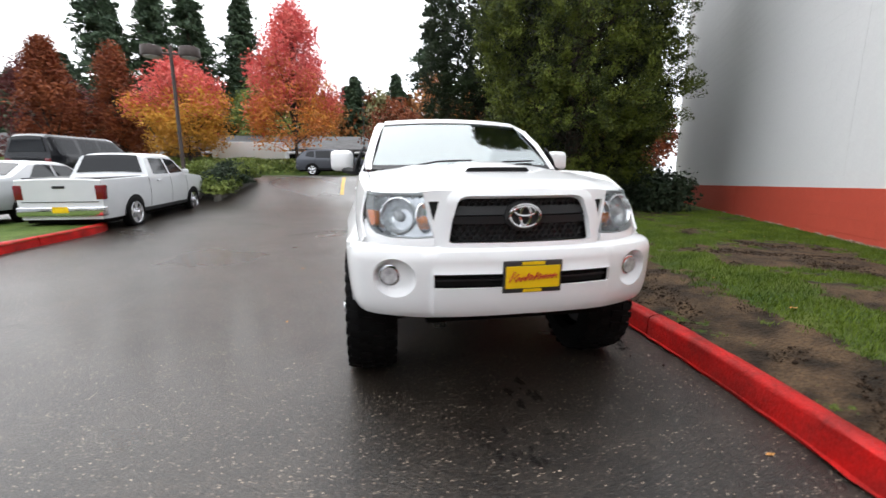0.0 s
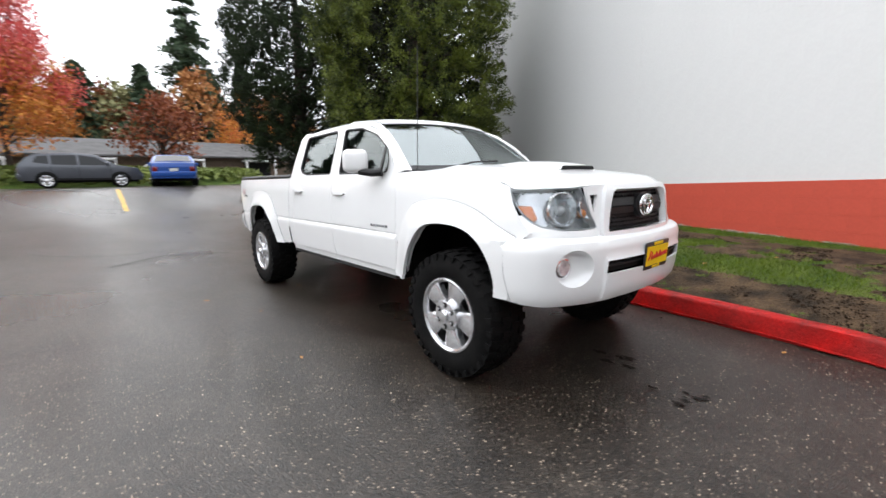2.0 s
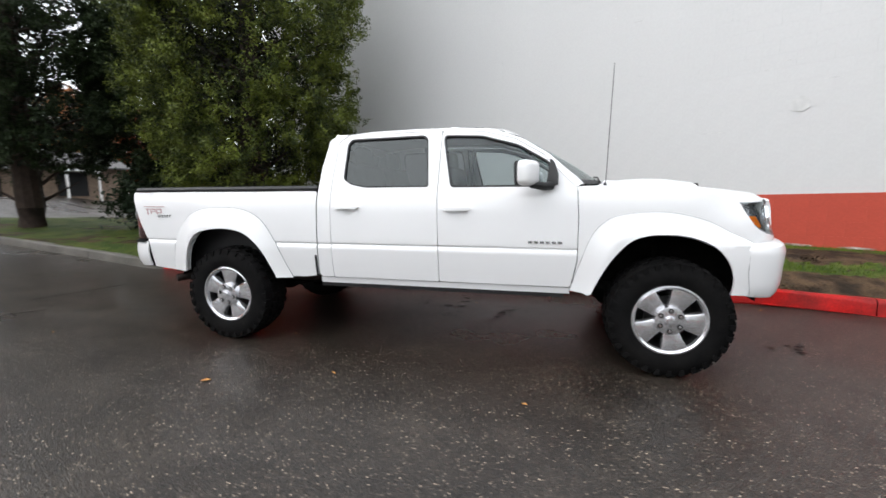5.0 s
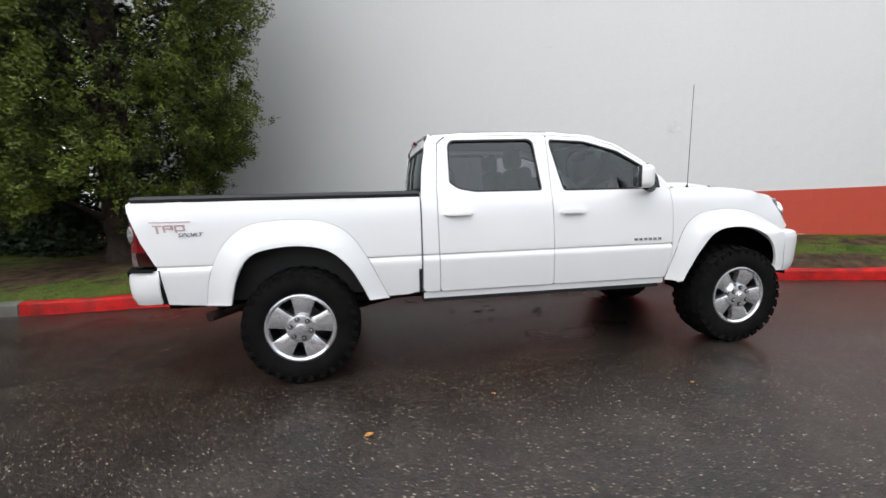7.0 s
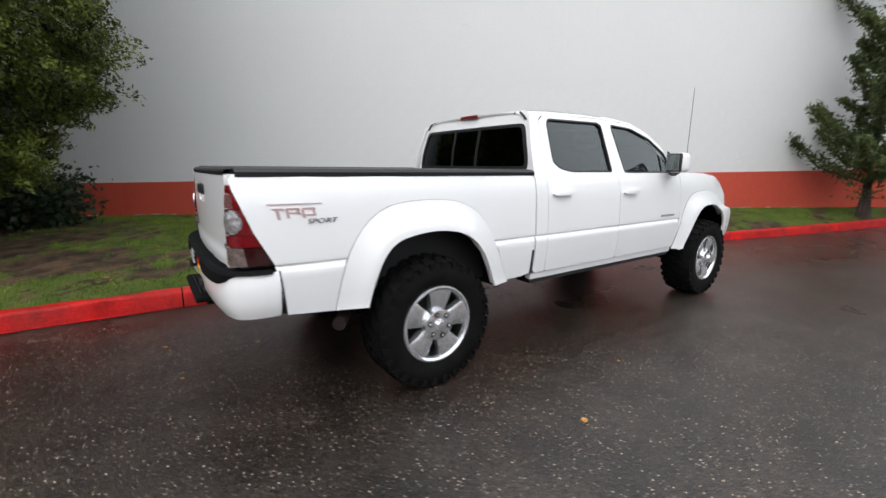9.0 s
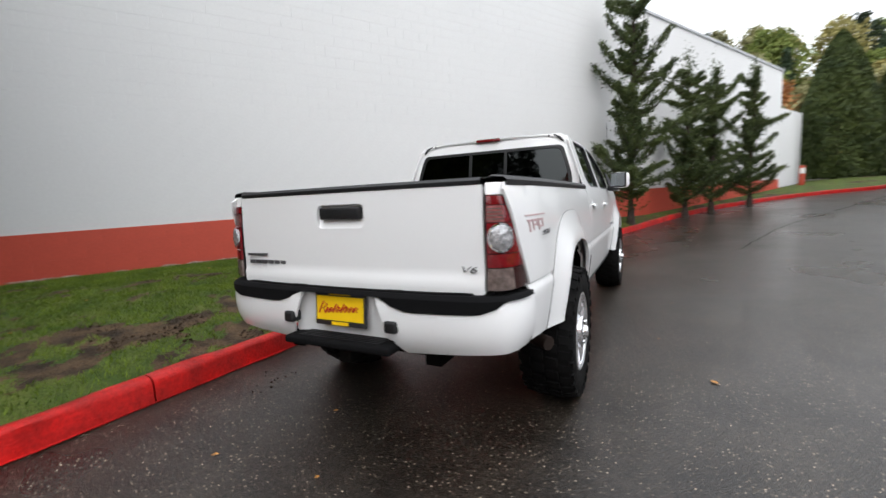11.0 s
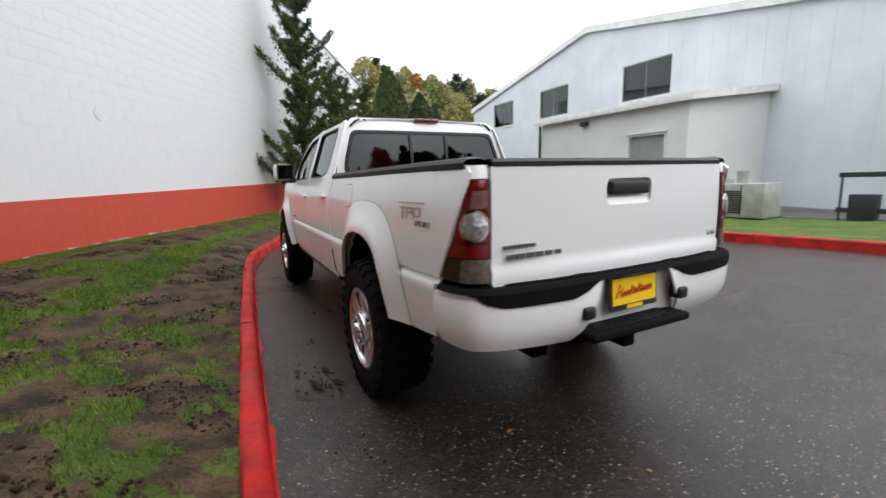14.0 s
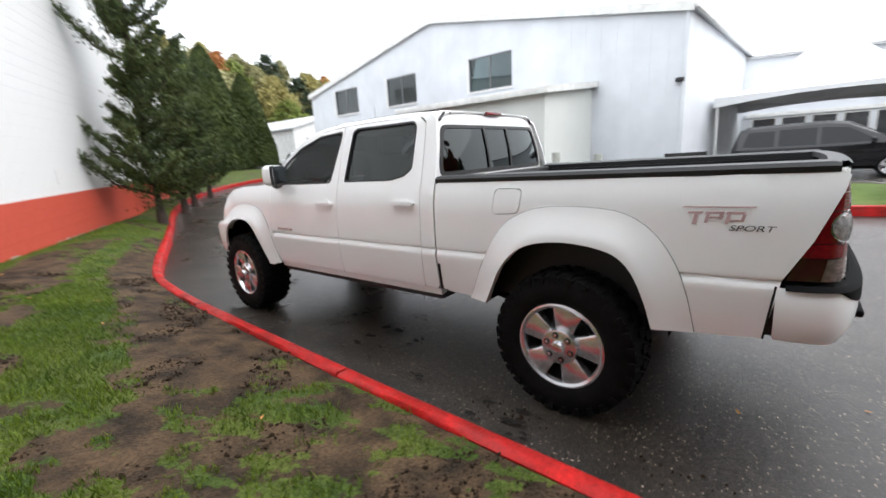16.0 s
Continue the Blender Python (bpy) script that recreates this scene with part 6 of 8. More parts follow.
def wall_bits():
    part("wall_patch", cyl_bm(0.11, 0.014, Matrix.Translation((-0.006, 0.0, 2.48)) @ Matrix.Rotation(radians(90), 4, "Y"), 24), M["flaked2"], wall_east, "round grey patch on the wall")
    part("wall_patch", box_bm(-0.008, 0.0, -4.3, -4.12, 1.5, 1.75), M["flaked2"], wall_east, "small grey rectangular patch", smooth=False)
    rr = random.Random(5)
    for s, z, w in ((2.65, 4.3, 0.1), (2.27, 4.15, 0.15), (6.1, 5.1, 0.12), (7.0, 3.0, 0.1), (0.38, 3.01, 0.15), (-0.31, 2.78, 0.2), (1.07, 2.17, 0.4), (-1.59, 2.0, 0.25), (-0.9, 4.18, 0.1), (0.15, 3.1, 0.25), (2.19, 3.24, 0.1)):
        part("paint_scar", box_bm(-0.0045, 0.0, s - w / 2, s + w / 2, z - 0.008, z + 0.008), M["flaked2"], wall_east, smooth=False)
    # stepped hairline crack through the blocks
    z, s = 1.25, 5.03
    while z < 4.0:
        h = rr.uniform(0.08, 0.2)
        part("hairline_crack", box_bm(-0.0045, 0.0, s - 0.0025, s + 0.0025, z, z + h), M["flaked2"], wall_east, smooth=False)
        z, s = z + h, s + rr.uniform(-0.006, 0.006)
    # flaked paint along the foot of the wall
    for k in range(60):
        s = rr.uniform(-6, 10)
        w, h = rr.uniform(0.06, 0.3), rr.uniform(0.01, 0.032)
        z = wall_foot(s) + 0.02
        poly = [(s + w * math.cos(a) * rr.uniform(0.6, 1), z + h * math.sin(a) * rr.uniform(0.6, 1)) for a in (i * math.pi / 5 for i in range(10))]
        part("flaked_patch", extrude_poly(poly, "x", -0.021, -0.0165), M["flaked"], wall_east, smooth=False)


M["flaked2"] = material("faint_grey_patch", (0.66, 0.66, 0.65), 0.8, vary=0.1, vscale=10)
wall_bits()

# ---- plants ----


def leaf_cloud(name, pts, size, mat, parent, rng, flat=0.0, aspect=0.5, up=None, label=""):
    """One mesh of many small leaf blades, each a folded pair of triangles."""
    pts = np.asarray(pts, float)
    n = len(pts)
    a = rng.normal(size=(n, 3))
    if up is not None:
        a = a * 0.55 + np.asarray(up)
    a[:, 2] *= (1 - flat)
    a /= np.linalg.norm(a, axis=1)[:, None] + 1e-9
    b = np.cross(a, rng.normal(size=(n, 3)))
    b /= np.linalg.norm(b, axis=1)[:, None] + 1e-9
    c = np.cross(a, b)
    s = np.asarray(size, float).reshape(-1, 1) * np.ones((n, 1))
    v = np.empty((n, 4, 3))
    v[:, 0] = pts - a * s
    v[:, 1] = pts + b * s * aspect + c * s * 0.15
    v[:, 2] = pts + a * s
    v[:, 3] = pts - b * s * aspect + c * s * 0.15
    me = bpy.data.meshes.new(name)
    me.vertices.add(n * 4)
    me.vertices.foreach_set("co", v.reshape(-1))
    me.loops.add(n * 6)
    base = np.arange(n)[:, None] * 4
    me.loops.foreach_set("vertex_index", (base + np.array([0, 1, 2, 0, 2, 3])).reshape(-1))
    me.polygons.add(n * 2)
    me.polygons.foreach_set("loop_start", np.arange(n * 2) * 3)
    me.update(calc_edges=True)
    me.materials.append(mat)
    ob = new(name, me)
    if parent:
        ob.parent = parent
    if label:
        ob["label"] = label
    return ob


def limbs(trunk_pts, radii, branches, parent, mat=None):
    vs, fs = [], []
    def add(t):
        o = len(vs)
        vs.extend(t[0])
        fs.extend(tuple(i + o for i in f) for f in t[1])
    add(tube(trunk_pts, radii, 10))
    for pts, r in branches:
        add(tube(pts, r, 5))
    return part("trunk", (vs, fs), mat or M["bark"], parent)


def clumps(rng, n, radius_at, z0, z1, fill=0.35):
    """Clump centres inside an envelope, most of them near its skin."""
    out = []
    while len(out) < n:
        z = rng.uniform(z0, z1)
        r = radius_at(z)
        if r <= 0 or rng.uniform() > r / 3.2 + 0.25:
            continue
        q = 1 - fill * rng.uniform() ** 1.5
        a = rng.uniform(0, 2 * math.pi)
        lump = 0.8 + 0.34 * (0.5 + 0.5 * noise.noise(Vector((math.cos(a) * 1.4, math.sin(a) * 1.4, z * 0.55)))) + 0.14 * noise.noise(Vector((math.cos(a) * 4.5, math.sin(a) * 4.5, z * 1.7)))
        out.append((r * q * lump * math.cos(a), r * q * lump * math.sin(a), z))
    return np.array(out)


def big_conifer(name, label, x, y, z0, height_, r, mat, seed, n_cl=620, per=60, leaf=0.075, low=1.1, spread=0.34):
    """A broad dark evergreen with drooping leafy sprays."""
    rng = np.random.default_rng(seed)
    t = thing(name, label, "tree", pose(x, y, z0))
    def rad(z):
        f = (z - low) / (height_ - low)
        return r * (min(1, 0.62 + f * 2.2) if f < 0.2 else 1) * max(0, 1 - max(0, f - 0.45) * 1.5) ** 0.8
    c = clumps(rng, n_cl, rad, low, height_ * 0.98)
    br = []
    for k in range(40):
        i = rng.integers(len(c))
        p = c[i] * 0.85
        br.append(([(0, 0, max(0.6, p[2] - 0.9)), (p[0] * 0.5, p[1] * 0.5, p[2] - 0.35), (p[0], p[1], p[2])], [0.06, 0.035, 0.012]))
    limbs([(0, 0, -0.3), (0.05, 0.02, 0.6), (0, 0, 2.5), (0.05, -0.05, height_ * 0.55), (0, 0, height_ * 0.95)], [0.42, 0.3, 0.25, 0.14, 0.02], br, t)
    pts = []
    for p in c:
        out = np.array([p[0], p[1], 0.0]) / (math.hypot(p[0], p[1]) + 1e-6)
        # a tuft of four or five upturned fingers, with gaps between one tuft and the next
        grow = rng.uniform(0.7, 1.3) * spread
        for _ in range(rng.integers(4, 7)):
            axis = out * rng.uniform(0.3, 1.0) + np.array([0, 0, rng.uniform(0.0, 0.9)]) + rng.normal(size=3) * 0.45
            axis /= np.linalg.norm(axis)
            u = rng.uniform(0, 1, (per, 1)) ** 0.7
            d = np.clip(rng.normal(size=(per, 3)), -1.5, 1.5) * grow * 0.15 * (1.1 - 0.6 * u)
            pts.append(p + d + u * grow * axis)
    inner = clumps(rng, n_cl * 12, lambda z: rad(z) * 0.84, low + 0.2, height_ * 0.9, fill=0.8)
    pts = np.vstack(pts)
    pts = pts[pts[:, 2] > low - 0.35]
    leaf_cloud("crown", pts, rng.uniform(0.6, 1.3, len(pts)) * leaf, mat, t, rng, aspect=0.42)
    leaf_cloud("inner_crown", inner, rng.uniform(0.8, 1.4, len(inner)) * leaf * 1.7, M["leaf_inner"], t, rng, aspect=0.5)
    return t


# cedar noise paints sunlit-looking tufts and shaded gaps into the leaf colour
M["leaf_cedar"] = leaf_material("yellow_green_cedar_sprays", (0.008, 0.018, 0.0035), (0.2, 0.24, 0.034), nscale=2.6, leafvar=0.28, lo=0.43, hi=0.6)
# inner leaves coloured near black: the crown's inner shade is painted in
M["leaf_inner"] = leaf_material("painted_shade_sprays", (0.006, 0.009, 0.004), (0.018, 0.02, 0.009))
M["leaf_dark"] = leaf_material("dark_conifer_sprays", (0.007, 0.015, 0.006), (0.03, 0.048, 0.014))
M["leaf_fir"] = leaf_material("fir_needles", (0.022, 0.042, 0.024), (0.065, 0.1, 0.05))
M["leaf_juniper"] = leaf_material("juniper_sprays", (0.014, 0.028, 0.009), (0.095, 0.122, 0.032))
M["leaf_arbor"] = leaf_material("arborvitae_sprays", (0.016, 0.03, 0.008), (0.07, 0.09, 0.02))
M["leaf_red"] = leaf_material("red_maple_leaves", (0.58, 0.06, 0.07), (0.75, 0.22, 0.17))
M["leaf_orange"] = leaf_material("orange_maple_leaves", (0.55, 0.12, 0.05), (0.6, 0.3, 0.04))
M["leaf_gold"] = leaf_material("golden_orange_leaves", (0.5, 0.2, 0.03), (0.62, 0.36, 0.05))
M["leaf_rust"] = leaf_material("rust_brown_leaves", (0.13, 0.028, 0.014), (0.26, 0.075, 0.022))
M["leaf_maroon"] = leaf_material("maroon_leaves", (0.05, 0.01, 0.012), (0.13, 0.025, 0.02))
M["leaf_green"] = leaf_material("shrub_leaves", (0.075, 0.11, 0.025), (0.22, 0.26, 0.06))
M["leaf_wood"] = leaf_material("muted_orange_leaves", (0.3, 0.1, 0.04), (0.4, 0.2, 0.06))
# olive and yellow are muted: the far hill's haze sits in these colours
M["leaf_olive"] = leaf_material("hazed_olive_autumn_leaves", (0.17, 0.17, 0.075), (0.31, 0.29, 0.14))
M["leaf_yellow"] = leaf_material("hazed_yellow_autumn_leaves", (0.22, 0.2, 0.07), (0.37, 0.32, 0.12))
M["leaf_bush"] = leaf_material("dark_shrub_leaves", (0.014, 0.026, 0.012), (0.04, 0.06, 0.03))

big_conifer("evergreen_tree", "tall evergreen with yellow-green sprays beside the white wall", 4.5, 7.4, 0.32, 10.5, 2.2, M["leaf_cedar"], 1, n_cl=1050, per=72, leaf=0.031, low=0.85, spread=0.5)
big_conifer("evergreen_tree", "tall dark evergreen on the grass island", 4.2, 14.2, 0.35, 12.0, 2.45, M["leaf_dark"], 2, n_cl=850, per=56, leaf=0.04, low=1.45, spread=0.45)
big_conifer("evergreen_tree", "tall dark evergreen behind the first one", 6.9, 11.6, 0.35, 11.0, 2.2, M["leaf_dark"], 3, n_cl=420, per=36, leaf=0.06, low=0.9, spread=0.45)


def bush(name, label, x, y, z, rx, rz, mat, seed, n=2500, leaf=0.05, category="shrub"):
    rng = np.random.default_rng(seed)
    t = thing(name, label, category, pose(x, y, z))
    c = []
    for k in range(26):
        a, e = rng.uniform(0, 2 * math.pi), rng.uniform(0.05, 1.0)
        q = rng.uniform(0.45, 0.9)
        c.append((rx * q * math.cos(a) * math.cos(e * 1.3), rx * q * math.sin(a) * math.cos(e * 1.3), rz * (0.12 + 0.75 * math.sin(e * 1.5) * q)))
    c = np.array(c)
    i = rng.integers(len(c), size=n)
    p = c[i] + rng.normal(size=(n, 3)) * np.array([rx * 0.2, rx * 0.2, rz * 0.16])
    p[:, 2] = np.maximum(p[:, 2], 0.02)
    br = [([(0, 0, -0.05), tuple(q * 0.5), tuple(q)], [0.025, 0.015, 0.005]) for q in c[:9]]
    limbs([(0, 0, -0.1), (0, 0, rz * 0.3)], [0.04, 0.02], br, t)
    leaf_cloud("foliage", p, rng.uniform(0.6, 1.3, n) * leaf, mat, t, rng)
    return t


bush("shrub", "dark evergreen shrub at the wall foot", 6.4, 6.6, 0.35, 0.9, 1.0, M["leaf_bush"], 11, 4200, 0.06)
bush("shrub", "dark evergreen shrub at the wall foot", 7.3, 8.6, 0.35, 1.0, 1.1, M["leaf_bush"], 12, 3600, 0.06)


for k, (x, y, rx, rz) in enumerate(((5.9, 9.4, 1.0, 1.5), (6.6, 10.9, 1.1, 1.7), (7.6, 12.2, 1.2, 1.8), (5.6, 11.8, 1.0, 1.4), (8.6, 11.0, 1.1, 1.6))):
    bush("shrub", "dark evergreen shrub under the tall trees", x, y, 0.35, rx, rz, M["leaf_bush"], 13 + k, 4200, 0.07)


def juniper(label, x, y, z, hgt, r, seed, sweep=0.0, n_br=46):
    """A wind-swept juniper: upturned limbs carrying tufts."""
    rng = np.random.default_rng(seed)
    t = thing("juniper_tree", label, "tree", pose(x, y, z), group="junipers along the wall")
    br, pts = [], []
    for k in range(n_br):
        f = (k + 0.5) / n_br
        zb = hgt * (0.06 + 0.84 * f + rng.uniform(-0.03, 0.03))
        a = k * 2.4 + rng.uniform(-0.9, 0.9)
        ln = r * (1 - 0.68 * f) * rng.uniform(0.35, 1.4)
        if rng.uniform() < 0.13 and f > 0.35:
            ln *= 1.75
        dx, dy = math.cos(a) * ln, math.sin(a) * ln
        rise = ln * rng.uniform(0.25, 1.0)
        p0, p1, p2 = (0, 0, zb), (dx * 0.55, dy * 0.55, zb + rise * 0.3), (dx, dy, zb + rise)
        br.append(([p0, p1, p2], [0.035, 0.022, 0.006]))
        m = int(520 * (ln + 0.25))
        u = rng.uniform(0.12, 1.05, m)
        q = np.outer((1 - u) ** 2, p0) + np.outer(2 * u * (1 - u), p1) + np.outer(u * u, p2)
        q += rng.normal(size=(m, 3)) * np.array([0.11, 0.11, 0.065]) * (1.1 - 0.6 * u)[:, None] * (0.7 + ln * 0.25)
        pts.append(q)
    top = rng.normal(size=(350, 3)) * np.array([0.1, 0.1, 0.35]) + np.array([0, 0, hgt * 0.93])
    pts.append(top)
    core = rng.normal(size=(1600, 3)) * np.array([0.15, 0.15, 0]) * r
    core[:, 2] = rng.uniform(0.25, hgt * 0.75, 1600)
    pts.append(core)
    limbs([(0, 0, -0.2), (0.04, 0, hgt * 0.3), (-0.05, 0.03, hgt * 0.65), (0, 0, hgt)], [0.14, 0.1, 0.06, 0.01], br, t)
    pts = np.vstack(pts)
    leaf_cloud("crown", pts, rng.uniform(0.6, 1.3, len(pts)) * 0.05, M["leaf_juniper"], t, rng, up=(0, 0, 0.5), aspect=0.35)
    return t


juniper("tall twisted juniper against the white wall", -0.75, -7.75, 0.5, 7.0, 1.45, 21, n_br=56)
juniper("twisted juniper against the white wall", -2.35, -10.7, 0.55, 5.2, 1.1, 22)
juniper("twisted juniper against the white wall", -3.3, -12.4, 0.62, 5.0, 1.15, 23)
juniper("twisted juniper against the white wall", -4.9, -14.9, 0.75, 5.4, 1.0, 24)


def cone_tree(label, x, y, hgt, r, seed):
    rng = np.random.default_rng(seed)
    t = thing("arborvitae", label, "tree", pose(x, y, height(x, y)), group="clipped cone trees")
    n = 34000
    f = rng.uniform(0, 1, n) ** 1.4
    a = rng.uniform(0, 2 * math.pi, n)
    rr = r * (1 - f ** 1.9) ** 0.75 * (1 - 0.35 * rng.uniform(0, 1, n) ** 2) * (1 + 0.06 * np.sin(a * 5 + f * 9))
    p = np.stack([rr * np.cos(a), rr * np.sin(a), 0.2 + f * hgt], 1)
    limbs([(0, 0, -0.2), (0, 0, hgt * 0.9)], [0.2, 0.03], [], t)
    leaf_cloud("crown", p, rng.uniform(0.6, 1.3, n) * 0.12, M["leaf_arbor"], t, rng, up=(0, 0, 1.0), aspect=0.4)


cone_tree("dense dark green cone-shaped arborvitae by the drive", -11.8, -29.5, 9.0, 2.3, 31)
cone_tree("dense dark green cone-shaped arborvitae by the drive", -15.3, -31.0, 7.4, 2.0, 32)


def fir(x, y, hgt, r, seed, n=5200, label="tall dark fir on the skyline", sparse=0.0, mat="leaf_fir", leaf=0.34, z=None):
    """A tall fir with layered drooping boughs."""
    rng = np.random.default_rng(seed)
    t = thing("fir_tree", label, "tree", pose(x, y, height(x, y) if z is None else z), group="firs on the skyline")
    pts, br = [], []
    tiers = 34
    for k in range(tiers):
        f = k / tiers
        if rng.uniform() < sparse:
            continue
        zb = hgt * (0.12 + 0.86 * f)
        rk = r * (1 - f) ** 0.8 * rng.uniform(0.75, 1.2) + 0.15
        for j in range(7):
            a = rng.uniform(0, 2 * math.pi)
            ln = rk * rng.uniform(0.6, 1.15)
            tip = (math.cos(a) * ln, math.sin(a) * ln, zb - ln * 0.32)
            if k % 3 == 0 and j < 3:
                br.append(([(0, 0, zb), tip], [0.05, 0.01]))
            m = max(4, int(n / tiers / 7))
            u = rng.uniform(0.1, 1, m)
            q = np.outer(u, tip) + np.outer(1 - u, (0, 0, zb))
            q += rng.normal(size=(m, 3)) * np.array([0.3, 0.3, 0.2]) * (0.5 + rk * 0.12)
            pts.append(q)
    limbs([(0, 0, -0.5), (0, 0, hgt * 0.5), (0, 0, hgt)], [0.4, 0.25, 0.03], br, t)
    pts = np.vstack(pts)
    leaf_cloud("crown", pts, rng.uniform(0.6, 1.3, len(pts)) * leaf, M[mat], t, rng, aspect=0.4, flat=0.3)
    return t


def broadleaf(name, label, x, y, hgt, r, mats, seed, n=9000, bole=0.25, leaf=0.14, narrow=1.0, z=None, group="", low_part=0.3):
    """A broadleaf tree: forked limbs, a crown of leaf clumps with gaps."""
    rng = np.random.default_rng(seed)
    t = thing(name, label, "tree", pose(x, y, height(x, y) if z is None else z), group=group)
    c = []
    while len(c) < 90:
        f = rng.uniform(0, 1)
        rr = r * math.sin(math.pi * min(1, 0.16 + 0.84 * f) ** narrow) ** 0.7
        q = math.sqrt(rng.uniform(0.1, 1))
        a = rng.uniform(0, 2 * math.pi)
        c.append((rr * q * math.cos(a), rr * q * math.sin(a), hgt * (bole + (1 - bole) * f)))
    c = np.array(c)
    br = []
    for p in c[:30]:
        b0 = hgt * bole * 0.8 + (p[2] - hgt * bole) * 0.35
        br.append(([(0, 0, b0), (p[0] * 0.45, p[1] * 0.45, (b0 + p[2]) / 2), tuple(p)], [0.07, 0.045, 0.012]))
    limbs([(0, 0, -0.3), (0, 0, hgt * bole), (0, 0, hgt * 0.8)], [0.16, 0.13, 0.03], br, t)
    share = [1.0] if len(mats) == 1 else [1 - low_part, low_part]
    for k, m in enumerate(mats):
        if len(mats) > 1:
            order = np.argsort(c[:, 2] + rng.normal(size=len(c)) * hgt * 0.09)
            own = c[order[: int(len(c) * low_part)]] if k == 1 else c[order[int(len(c) * low_part * 0.7):]]
        else:
            own = c
        per = int(n * share[k])
        i = rng.integers(len(own), size=per)
        p = own[i] + np.clip(rng.normal(size=(per, 3)), -1.8, 1.8) * np.array([r * 0.16, r * 0.16, hgt * 0.045])
        leaf_cloud("crown", p, rng.uniform(0.6, 1.3, per) * leaf, M[m], t, rng, aspect=0.6)
    return t


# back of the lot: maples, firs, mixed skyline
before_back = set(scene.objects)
broadleaf("maple_tree", "slender maple with bright red autumn leaves", -5.7, 33, 12.6, 3.1, ("leaf_red", "leaf_orange"), 41, 34000, bole=0.2, leaf=0.095, narrow=0.8, z=1.0)
broadleaf("maple_tree", "rounded maple turning orange and yellow", -13.6, 33, 8.3, 3.2, ("leaf_red", "leaf_gold"), 42, 28000, bole=0.25, leaf=0.09, z=1.2, low_part=0.6)
broadleaf("maple_tree", "narrow tree with rust brown leaves", -22.5, 33, 9.3, 2.0, ("leaf_rust",), 43, 18000, leaf=0.1, bole=0.12, narrow=0.7, z=1.0)
broadleaf("maple_tree", "narrow tree with rust brown leaves", -19.6, 36, 9.8, 1.9, ("leaf_rust",), 49, 18000, leaf=0.1, bole=0.12, narrow=0.7, z=1.0)
broadleaf("plum_tree", "broad tree with dark maroon leaves", -26, 38, 9.2, 3.8, ("leaf_maroon",), 44, 18000, leaf=0.1, bole=0.12, z=1.0)
broadleaf("maple_tree", "thin tree with sparse reddish leaves", 2.4, 37, 6.3, 3.0, ("leaf_rust",), 45, 2600, bole=0.3, z=1.3)
broadleaf("maple_tree", "orange autumn tree behind the low building", 13.5, 52, 9.5, 3.5, ("leaf_orange",), 46, 6000, bole=0.2, z=1.5)
broadleaf("willow_tree", "soft green broadleaf tree", -11.5, 52, 11, 4.0, ("leaf_green",), 47, 7000, bole=0.15, leaf=0.18, z=1.5)
rs = np.random.default_rng(9)
for k, (x, y, hh, r) in enumerate(((-30.5, 56, 21, 5.2), (-26, 58, 19, 4.6), (-37, 60, 20, 5), (-21.5, 58, 22, 5.2), (-16.2, 62, 21, 4.6), (-43, 62, 17, 5), (-29, 68, 22, 5.5), (-49, 58, 17, 5), (9.8, 62, 21, 5.2), (17, 66, 14, 4.2), (-1.5, 66, 12, 4.2), (-55, 60, 18, 5.5), (-23.5, 66, 20, 5), (-34, 66, 19, 5), (-40, 56, 16, 4.5), (-19, 70, 21, 5))):
    fir(x, y, hh * (1.22 if x > -36 else 0.75), r * (1.18 if x > -36 else 0.9), 60 + k, n=11500, sparse=0.12 if k == 8 else 0.0, z=1.5, leaf=0.33)
for k in range(44):
    x = -44 + k * 2.0 + rs.uniform(-0.8, 0.8)
    y = rs.uniform(58, 74)
    if k % 3 == 0:
        fir(x * 1.15, y, rs.uniform(12, 16), 4.2, 100 + k, 4500, leaf=0.45, z=1.5)
    else:
        broadleaf("autumn_tree", "distant autumn tree in a mixed wood", x * 1.15, y, rs.uniform(10, 13.5), 4.2, (("leaf_rust",), ("leaf_bush",), ("leaf_wood",), ("leaf_olive",))[int(rs.integers(4))], 140 + k, 3200, bole=0.05, leaf=0.3, z=1.5, group="distant wood")
# wood and garages scaled to 0.7 about a viewpoint, fitted to the camera's view
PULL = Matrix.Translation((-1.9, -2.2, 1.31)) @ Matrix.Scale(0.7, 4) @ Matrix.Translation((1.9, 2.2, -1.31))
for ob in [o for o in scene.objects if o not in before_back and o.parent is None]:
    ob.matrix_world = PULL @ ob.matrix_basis
